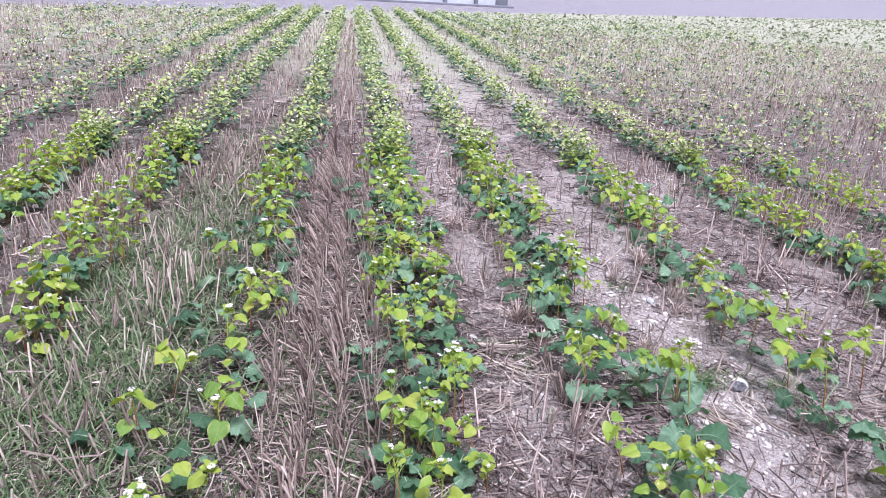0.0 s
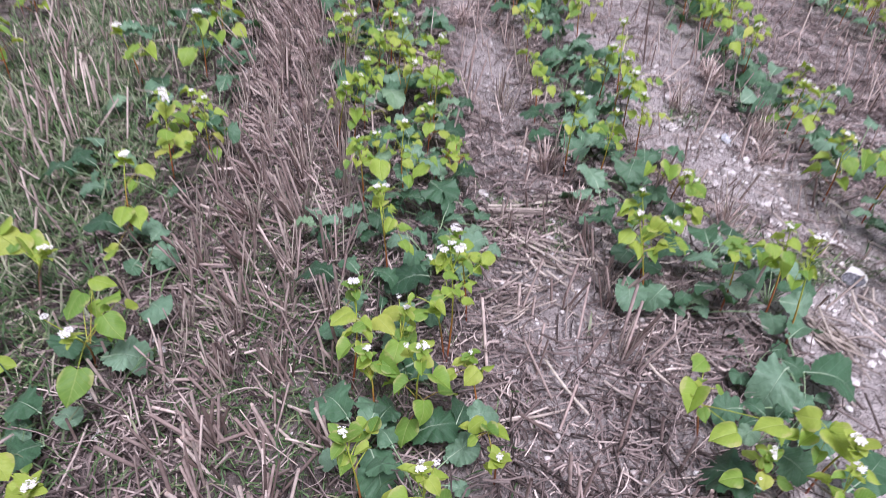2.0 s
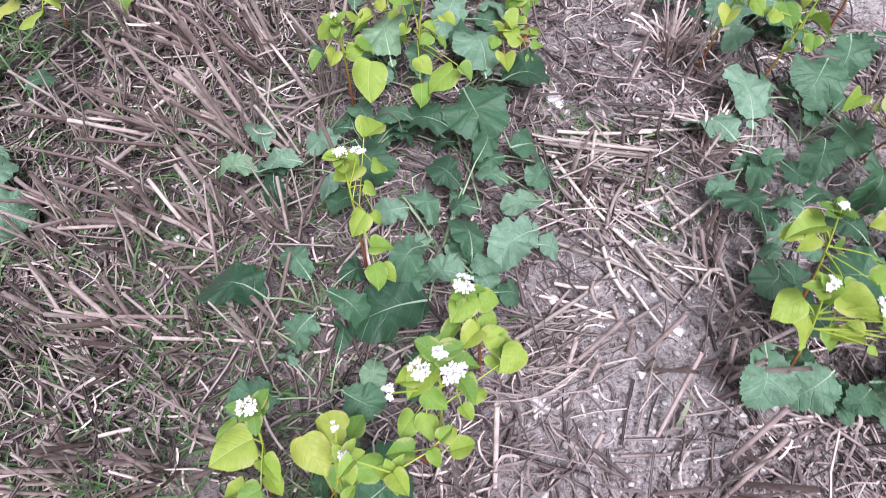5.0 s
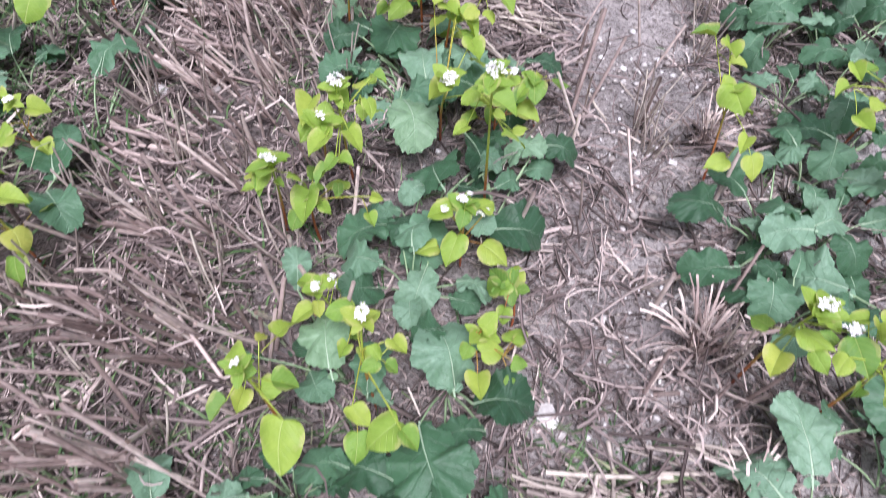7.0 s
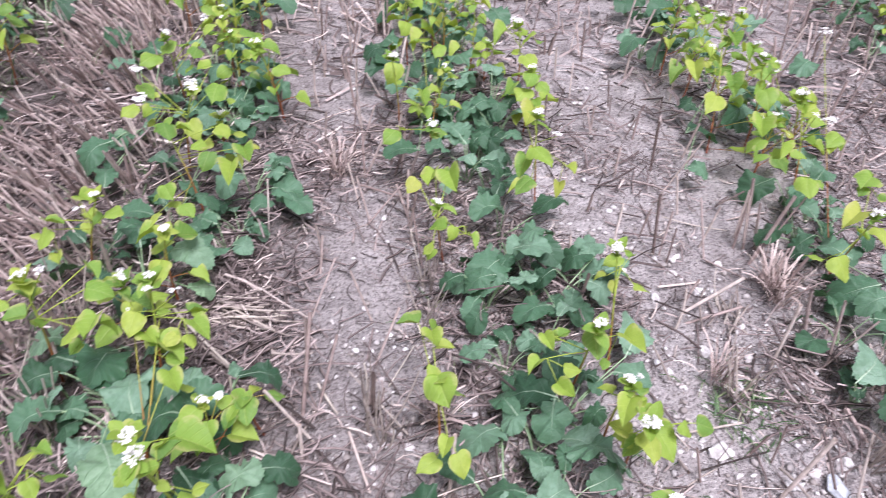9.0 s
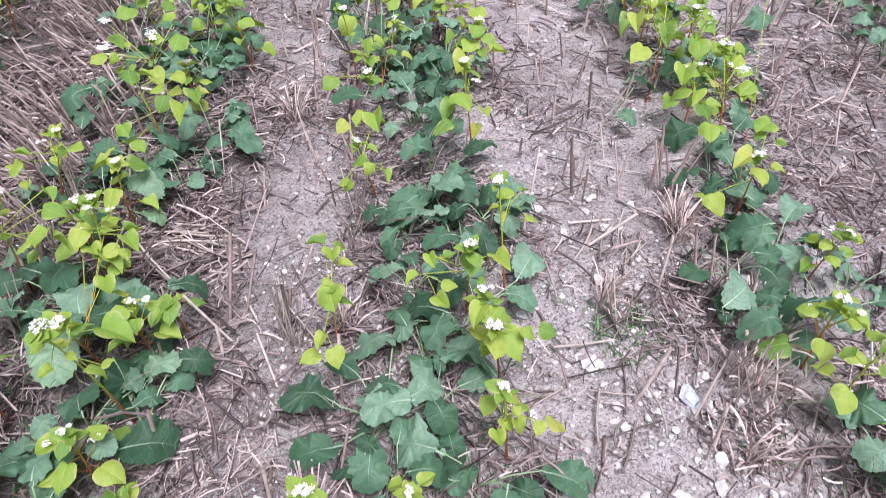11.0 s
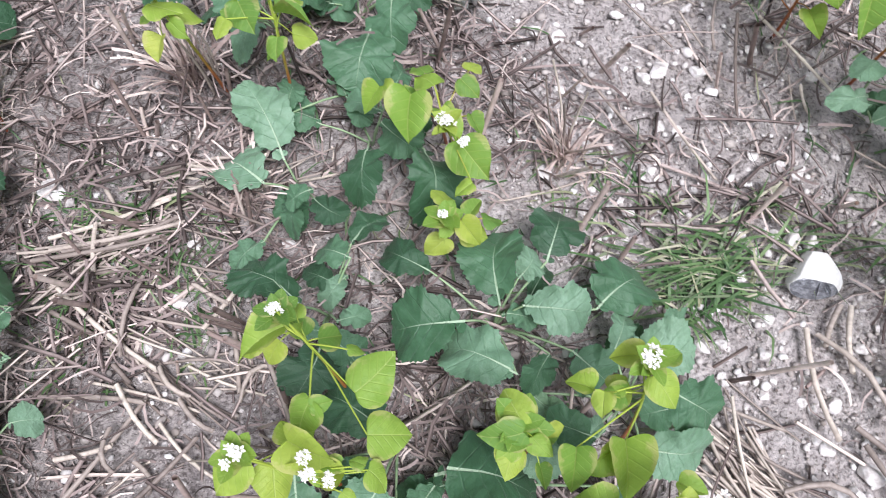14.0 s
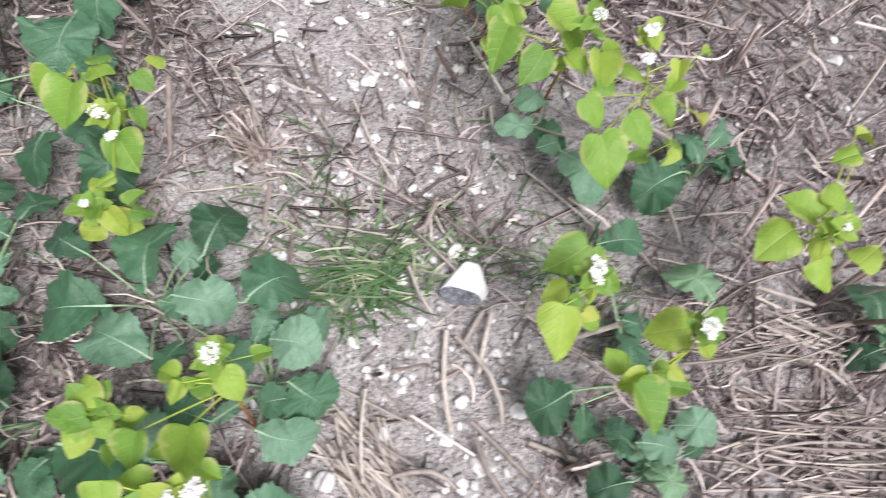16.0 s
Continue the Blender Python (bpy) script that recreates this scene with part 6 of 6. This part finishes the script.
def dry_tuft(x, y, n, h, lean=0.85, label="tuft of dead tan grass rooted in the soil"):
    """Dead grass blades that rise from one root and droop outward."""
    an, L = rng.uniform(0, 2 * math.pi, n), rng.uniform(0.5, 1.0, n) * h
    out = rng.uniform(0.15, 1.0, n) * lean
    root = np.stack([rng.normal(0, 0.010, n), rng.normal(0, 0.014, n), np.zeros(n)], -1)
    tip = root + np.stack([np.cos(an) * out * L, np.sin(an) * out * L, L * (1 - 0.55 * out)], -1)
    mid = 0.5 * (root + tip) + np.array([0, 0, 1.0]) * (0.22 * L * out)[:, None]
    V, F = ribbons(root, tip, rng.uniform(0.0009, 0.0022, n), mid)
    ob = new("dry_grass_tuft", quick_mesh("dry_grass_tuft", V, F, STUB, True))
    ob.matrix_basis = pose(x, y, float(height(x, y)))
    return tagged(ob, label, "dead grass", "dry grass tufts")


for tx, ty, tn, th in ((1.416, 3.246, 46, 0.14), (1.345, 3.08, 30, 0.11), (1.14, 3.50, 34, 0.13), (1.402, 3.726, 40, 0.14), (1.034, 2.68, 60, 0.12), (0.484, 2.985, 80, 0.15), (0.545, 2.75, 60, 0.13), (0.344, 4.315, 60, 0.16), (1.40, 3.767, 60, 0.15), (1.475, 3.342, 40, 0.14), (1.50, 3.46, 40, 0.13), (0.53, 3.45, 50, 0.12)):
    dry_tuft(tx, ty, tn, th)


def straw_wad(x, y, n, wide, high):
    """A heap of curled dead straw and roots."""
    a, r = rng.uniform(0, 2 * math.pi, n), wide * np.sqrt(rng.uniform(0, 1, n))
    cx, cy = r * np.cos(a), r * np.sin(a)
    cz = high * (1 - (r / wide) ** 2) * rng.uniform(0.2, 1.0, n) + 0.004
    t, L = rng.uniform(0, math.pi, n), rng.uniform(0.03, 0.09, n)
    d = np.stack([np.cos(t), np.sin(t), rng.normal(0, 0.15, n)], -1) * L[:, None] / 2
    c = np.stack([cx, cy, cz], -1)
    mid = c + np.stack([-np.sin(t), np.cos(t), np.full(n, 0.4)], -1) * (rng.normal(0, 0.28, n) * L)[:, None]
    V, F = ribbons(c - d, c + d, rng.uniform(0.0010, 0.0024, n), mid)
    V[:, 2] = np.maximum(V[:, 2], 0.002)
    ob = new("straw_heap", quick_mesh("straw_heap", V, F, LITTER, True))
    ob.matrix_basis = pose(x, y, float(height(x, y)))
    return tagged(ob, "small heap of curled dead straw and roots", "straw", "straw heaps", "stuff")


straw_wad(0.06, 3.98, 220, 0.10, 0.05)
straw_wad(0.10, 3.88, 120, 0.08, 0.035)
straw_wad(1.36, 3.12, 140, 0.09, 0.03)
straw_wad(0.36, 2.62, 140, 0.09, 0.02)


# ---- grass and weeds ----
def grass(name, n, cx, cy, sx, sy, length, label, lie=0.8, width=0.0018, mat=None, along=None, over=0.002):
    """Blades of grass; along: the way (radians) in which most of them lie, over: how far they lie above the soil."""
    xs, ys = rng.normal(cx, sx, n), rng.normal(cy, sy, n)
    an = rng.uniform(0, 2 * math.pi, n) if along is None else along + rng.normal(0, 0.5, n) + math.pi * rng.integers(0, 2, n)
    L = rng.uniform(*length, n)
    up = rng.uniform(0.15, 1.0, n) * (1.1 - lie)
    V = []
    wd = rng.uniform(0.6, 1.3, n) * width
    sid = np.stack([-np.sin(an), np.cos(an), np.zeros(n)], -1)
    bend = rng.normal(0, 0.25, n)
    for k, t in enumerate((0.0, 0.35, 0.7, 1.0)):
        r = L * t * (0.55 + 0.45 * lie)
        z = L * (up * math.sin(t * 2.2) + 0.05) + over
        c = np.stack([xs + r * np.cos(an + bend * t), ys + r * np.sin(an + bend * t), height(xs, ys) + z * (t > 0)], -1)
        w = (wd * (1 - 0.9 * t ** 2))[:, None]
        V += [c - sid * w, c + sid * w]
    V = np.stack(V, 1)
    F = np.array([[0, 1, 3, 2], [2, 3, 5, 4], [4, 5, 7, 6]])[None] + (np.arange(n) * 8)[:, None, None]
    return tagged(new(name, quick_mesh(name, V.reshape(-1, 3), F.reshape(-1, 4), mat or GRASS, True)), label, "grass", kind="stuff")


grass("grass_patch", 90, 1.185, 2.455, 0.090, 0.030, (0.05, 0.15), "low green grass patch beside a flint", 0.90, 0.0023, None, -0.1, 0.012)
grass("grass_patch", 90, 1.16, 2.42, 0.045, 0.030, (0.04, 0.09), "low green grass patch beside a flint", 0.75, 0.0024, None, None, 0.010)
grass("grass_patch", 26, 1.303, 2.525, 0.018, 0.012, (0.02, 0.05), "small green grass tuft among straw", 0.5, 0.0024)
grass("grass_patch", 14, 1.153, 2.563, 0.006, 0.006, (0.03, 0.06), "small green grass tuft among straw", 0.4, 0.0024)
grass("grass_patch", 60, 1.479, 2.385, 0.030, 0.030, (0.04, 0.10), "low green grass under crop plants", 0.7, 0.0024)
grass("grass_patch", 40, 0.38, 2.74, 0.030, 0.025, (0.03, 0.08), "small green grass tuft among straw", 0.85, 0.0026, None, 0.1, 0.010)
grass("grass_patch", 60, 1.18, 2.47, 0.09, 0.04, (0.05, 0.14), "half-dry grass lying beside a flint", 0.95, 0.0024, DRYGRASS, -0.1, 0.012)
grass("grass_patch", 60, 1.05, 2.62, 0.05, 0.05, (0.03, 0.09), "thin green grass among straw")
grass("grass_patch", 120, 1.17, 3.43, 0.05, 0.05, (0.03, 0.08), "thin green grass among straw")
grass("grass_patch", 160, 0.29, 2.72, 0.06, 0.10, (0.03, 0.09), "thin green grass among straw")
grass("grass_patch", 90, 0.42, 2.62, 0.06, 0.06, (0.03, 0.09), "thin green grass among straw")
grass("grass_patch", 1300, -0.38, 2.1, 0.18, 0.45, (0.04, 0.12), "fine green grass and moss among stubble", 0.6, 0.0020)
grass("grass_patch", 900, -0.42, 2.5, 0.14, 0.5, (0.03, 0.09), "thin green grass between stubble rows")
grass("grass_patch", 260, -0.05, 2.6, 0.10, 0.5, (0.03, 0.10), "thin green grass under crop plants")
grass("grass_patch", 260, -0.15, 1.8, 0.14, 0.2, (0.03, 0.10), "thin green grass under crop plants")
grass("grass_patch", 300, -0.22, 3.9, 0.10, 0.4, (0.04, 0.12), "thin green grass under crop plants")
grass("grass_patch", 200, 0.75, 3.3, 0.10, 0.6, (0.03, 0.09), "thin green grass under crop plants")
grass("grass_patch", 160, 1.55, 2.6, 0.10, 0.5, (0.03, 0.10), "thin green grass under crop plants")
grass("grass_patch", 3200, -1.24, 2.9, 0.22, 1.0, (0.06, 0.18), "pale grassy weeds growing through the stubble", 0.4, 0.0026, DRYGRASS)
grass("grass_patch", 8600, -1.22, 2.8, 0.25, 1.1, (0.05, 0.17), "green grassy weeds growing through the stubble", 0.5, 0.0026)
grass("grass_patch", 1500, -1.15, 4.6, 0.2, 1.2, (0.05, 0.18), "grassy weeds growing through the stubble", 0.5, 0.003, DRYGRASS)
grass("grass_patch", 1400, -1.2, 5.2, 0.2, 1.3, (0.05, 0.18), "green grassy weeds growing through the stubble", 0.5, 0.003)
grass("grass_patch", 2500, -2.2, 4.6, 0.8, 2.2, (0.05, 0.18), "grassy weeds growing through the stubble", 0.5, 0.003, DRYGRASS)


# ---- more crop plants: the rest of each row near the path ----
taken = [(o.location.x, o.location.y) for o in scene.objects if o.name.startswith(("mustard_plant", "buckwheat_plant"))]
M_PROTO, B_PROTO = [], []
for k in range(8):
    M_PROTO.append(random_mustard(-2.42 + 0.05 * (k % 3 - 1), 4.2 + 0.19 * k))
    B_PROTO.append(random_buckwheat(-2.42 - 0.05 * (k % 3 - 1), 4.28 + 0.19 * k))


def fill_row(rx, y0, y1, step, mix, spread=0.07, room=0.10, big=1.0):
    """Sow a row with copies of the patterns, leaving the plants that stand there already."""
    for yy in np.arange(y0, y1, step):
        x, y = rx + rng.normal(0, spread), yy + rng.normal(0, step * 0.3)
        if any((x - tx) ** 2 + (y - ty) ** 2 < room ** 2 for tx, ty in taken):
            continue
        lib = M_PROTO if rng.uniform() < mix else B_PROTO
        s = big * rng.uniform(0.8, 1.15)
        ob = copy_thing(lib[int(rng.integers(0, 8))], pose(x, y, float(height(x, y)), 0, 0, rng.uniform(0, 360)) @ Matrix.Diagonal((s, s, s, 1)))
        taken.append((x, y))


for lib, x, y in ((B_PROTO[1], -1.01, 2.07), (M_PROTO[2], -1.08, 2.02), (B_PROTO[4], -0.74, 3.94), (M_PROTO[5], -0.70, 3.98), (M_PROTO[6], -0.95, 2.86), (B_PROTO[0], -1.58, 2.72), (B_PROTO[6], -1.75, 3.12)):
    copy_thing(lib, pose(x, y, float(height(x, y)), 0, 0, rng.uniform(0, 360)))
    taken.append((x, y))

fill_row(0.0, 0.7, 1.75, 0.055, 0.45)
fill_row(0.75, 0.7, 1.75, 0.055, 0.45)
fill_row(0.0, 1.75, 3.5, 0.05, 0.8, 0.075, 0.085, 0.85)
fill_row(0.75, 1.75, 2.7, 0.05, 0.8, 0.075, 0.12, 0.8)
fill_row(0.75, 2.7, 3.6, 0.05, 0.8, 0.075, 0.09, 0.85)
fill_row(1.52, 2.8, 3.1, 0.06, 0.7, 0.06, 0.10, 0.85)
fill_row(0.0, 3.5, 4.7, 0.06, 0.75, 0.08, 0.075)
fill_row(0.74, 3.6, 4.7, 0.06, 0.75, 0.08, 0.075)
fill_row(0.0, 4.55, 6.2, 0.045, 0.4, 0.09, 0.05)
fill_row(0.72, 4.5, 6.2, 0.045, 0.4, 0.09, 0.05)
fill_row(-0.80, 0.7, 1.6, 0.06, 0.5, 0.09, 0.08)
fill_row(-0.88, 3.0, 4.2, 0.10, 0.6, 0.10, 0.10, 0.85)
fill_row(-0.80, 4.2, 6.0, 0.07, 0.45, 0.10, 0.08)
fill_row(1.52, 0.7, 1.9, 0.06, 0.45, 0.07, 0.10)
fill_row(1.65, 3.05, 6.0, 0.055, 0.5, 0.07, 0.08)
fill_row(-1.72, 0.9, 6.0, 0.072, 0.35, 0.11, 0.04)
fill_row(2.68, 2.4, 6.0, 0.055, 0.45, 0.10, 0.04)
fill_row(3.58, 2.0, 6.0, 0.075, 0.45, 0.09, 0.04)
fill_row(-2.42, 1.6, 6.0, 0.078, 0.45, 0.10, 0.04)


# ---- the rows farther off: real leaves, too many and too small to tell apart ----
def leaf_cloud(name, px, py, pz, size, mat, label, category):
    n = len(px)
    an, tl, rl = rng.uniform(0, 2 * math.pi, n), rng.normal(0, 0.45, n), rng.normal(0, 0.4, n)
    d = np.stack([np.cos(an) * np.cos(tl), np.sin(an) * np.cos(tl), np.sin(tl)], -1)
    s = np.stack([-np.sin(an) * np.cos(rl), np.cos(an) * np.cos(rl), np.sin(rl)], -1)
    c = np.stack([px, py, pz], -1)
    L, W = size[:, None], (size * rng.uniform(0.36, 0.52, n))[:, None]
    up = np.array([0, 0, 1.0]) * (0.12 * size)[:, None]
    V = np.stack([c - d * L * 0.5, c - d * L * 0.12 + s * W + up, c + d * L * 0.5, c - d * L * 0.12 - s * W + up, c + d * L * 0.0], 1)
    F = np.array([[0, 4, 1], [4, 2, 1], [0, 3, 4], [4, 3, 2]])[None] + (np.arange(n) * 5)[:, None, None]
    return tagged(new(name, quick_mesh(name, V.reshape(-1, 3), F.reshape(-1, 3), mat, True)), label, category, kind="stuff")


def far_row(rx, y0, y1, dens, thin=0.0):
    """Foliage of one crop row; leaves grow fewer and larger with distance."""
    for mat, share, zr, nm, lab in ((FARLEAF_B, 0.66, (0.08, 0.30), "buckwheat_row", "row of flowering buckwheat running across the stubble field"), (FARLEAF_M, 0.34, (0.03, 0.15), "mustard_row", "row of blue-green mustard running across the stubble field")):
        n = int(dens * share * (y1 - y0))
        u = rng.uniform(0, 1, n)
        py = y0 + (y1 - y0) * u ** 1.7
        clump = patchy(rx + py * 0.37, py * 2.3, 1.6, rx * 3.1 + share)
        keep = rng.uniform(0, 1, n) < np.clip(clump * 1.5 - 0.25 - thin, 0.05, 1)
        py = py[keep]
        n = len(py)
        plant = np.round(py / 0.11)
        px = rx - 0.007 * np.clip(py - 6, 0, 40) + 0.07 * np.sin(plant * 12.9 + rx) + rng.normal(0, 0.085, n) + 0.05 * np.sin(py * 5.3 + rx * 7)
        size = rng.uniform(0.026, 0.052, n) * (1 + np.clip((py - 6) / 22, 0, 0.8)) * (1.25 if share < 0.5 else 1.0)
        pz = zr[0] + (zr[1] - zr[0]) * rng.uniform(0, 1, n) ** 0.8
        leaf_cloud(nm, px, py, pz, size, mat, lab, "crop row")
    n = int(13 * (y1 - y0) * (1 - thin))
    py = y0 + (y1 - y0) * rng.uniform(0, 1, n) ** 1.4
    leaf_cloud("flower_row", rx - 0.007 * np.clip(py - 6, 0, 40) + rng.normal(0, 0.08, n), py, rng.uniform(0.24, 0.33, n), rng.uniform(0.016, 0.028, n) * (1 + np.clip((py - 6) / 20, 0, 1)), PETAL, "scattered white buckwheat flowers along a crop row", "flowers")


def edge(x):
    """Where the sown field ends."""
    return 33.0 + 0.85 * x


FAR_ROWS = [-7.9, -6.9] + ROWS + [4.5 + 0.94 * k for k in range(12)]
for rx in FAR_ROWS:
    core = -3.4 <= rx <= 2.7
    near = 5.9 if -2.5 <= rx <= 3.6 else 0.8
    thin = 0.0 if core else min(0.5, 0.09 * (rx - 2.4)) if rx > 0 else min(0.45, 0.2 * (-3.0 - rx))
    far_row(rx, near, max(near + 6.0, min(edge(rx) - 0.5, 34.0)), 330 if core else 210, thin)


for rx in ROWS[2:]:
    far_row(rx, -5.0, 0.75, 110)


WEED = plain_material("low_weeds", [(0.0, (0.17, 0.23, 0.12)), (0.5, (0.28, 0.34, 0.20)), (1.0, (0.44, 0.46, 0.32))], 0.6, 8, 0.2, "island", 0)


def weeds(name, n, x0, x1, y0, y1, size, label):
    """Low seedling weeds scattered in patches over the stubble."""
    xs, ys = rng.uniform(x0, x1, n), rng.uniform(y0, y1, n)
    keep = (ys < edge(xs) - 0.5) & (rng.uniform(0, 1, n) < patchy(xs, ys, 0.35, 3.0) + 0.15)
    xs, ys = xs[keep], ys[keep]
    return leaf_cloud(name, xs, ys, rng.uniform(0.02, 0.10, len(xs)), rng.uniform(*size, len(xs)), WEED, label, "weeds")


weeds("field_weeds", 24000, 3.9, 24.0, 8.0, 40.0, (0.03, 0.08), "low pale green weeds among the stubble")
weeds("far_weeds", 34000, -16.0, 75.0, 22.0, 98.0, (0.10, 0.24), "low pale green weeds at the far end of the field")
weeds("side_weeds", 9000, -12.0, -3.6, 8.0, 30.0, (0.03, 0.08), "low pale green weeds among the stubble")


# ---- beyond the field: a shed and hedge bushes on the skyline ----
def box(x0, x1, y0, y1, z0, z1, bevel=0.03):
    bm = bmesh.new()
    bmesh.ops.create_cube(bm, size=1.0)
    for v in bm.verts:
        v.co = Vector(((x0 + x1) / 2 + v.co.x * (x1 - x0), (y0 + y1) / 2 + v.co.y * (y1 - y0), (z0 + z1) / 2 + v.co.z * (z1 - z0)))
    bmesh.ops.bevel(bm, geom=bm.edges[:], offset=bevel, segments=1, affect="EDGES")
    return bm


def bm_part(name, bm, mat, parent, label=""):
    me = bpy.data.meshes.new(name)
    bm.to_mesh(me)
    bm.free()
    me.materials.append(mat)
    return part(name, me, parent, None, label)


shed = thing("farm_shed", 5.2, 49.0, "long pale farm shed with dark posts beyond the field", "shed", z=-0.02, rz=12)
bm_part("wall", box(-4.4, 4.0, 0, 4.0, 0.0, 2.6), SHED, shed)
bm_part("roof", box(-4.8, 4.4, -0.4, 4.4, 2.6, 2.85), DARK, shed)
for px in (-2.9, 0.2, 2.4):
    bm_part("post", box(px, px + 0.25, -0.22, -0.04, 0.0, 2.59), DARK, shed)
# plain dark block added for an unidentified dark upright beside the wall
bm_part("door", box(4.05, 5.0, 0.2, 3.6, 0.0, 2.4), DARK, shed, "plain dark block at the right end of the shed")
# low dark strip in front of the wall, running past its left end
bm_part("plinth", box(-7.0, 5.2, -0.45, -0.26, 0.0, 0.16), DARK, shed)


def bush(x, y, w, h):
    e = thing("hedge_bush", x, y, "hedge bush on the skyline, its leaves painted pale as if by haze", "bush", "skyline bushes", float(height(x, y)) - 0.1)
    part("trunk", stalks("trunk", [([np.zeros(3), np.array([0.1, 0, h * 0.4]), np.array([0.0, 0.1, h * 0.8])], 0.12, 0.04), ([np.array([0.05, 0, h * 0.25]), np.array([w * 0.2, 0.1, h * 0.5]), np.array([w * 0.3, 0, h * 0.7])], 0.07, 0.02), ([np.array([0.05, 0, h * 0.25]), np.array([-w * 0.2, -0.1, h * 0.5]), np.array([-w * 0.3, 0, h * 0.65])], 0.07, 0.02)], BARK), e)
    n = 900
    u = rng.normal(0, 1, (n, 3))
    u /= np.linalg.norm(u, axis=1, keepdims=True)
    r = rng.uniform(0.35, 1, n) ** 0.5 * (0.8 + 0.3 * np.sin(5 * u[:, 0] + 3 * u[:, 2] + x))
    c = leaf_cloud("crown", u[:, 0] * r * w / 2, u[:, 1] * r * w / 2, h * 0.55 + u[:, 2] * r * h * 0.45, rng.uniform(0.12, 0.22, n) * w, HAZED_HEDGE, "", "")
    del c["kind"]
    c.parent = e
    return e


for bx, by, bw, bh in ((303, 660, 9, 5), (319, 650, 13, 6), (353, 630, 20, 5), (370, 620, 9, 5), (383, 615, 12, 6), (402, 605, 20, 7), (425, 600, 24, 5), (445, 590, 26, 5)):
    bush(bx, by, bw, bh)
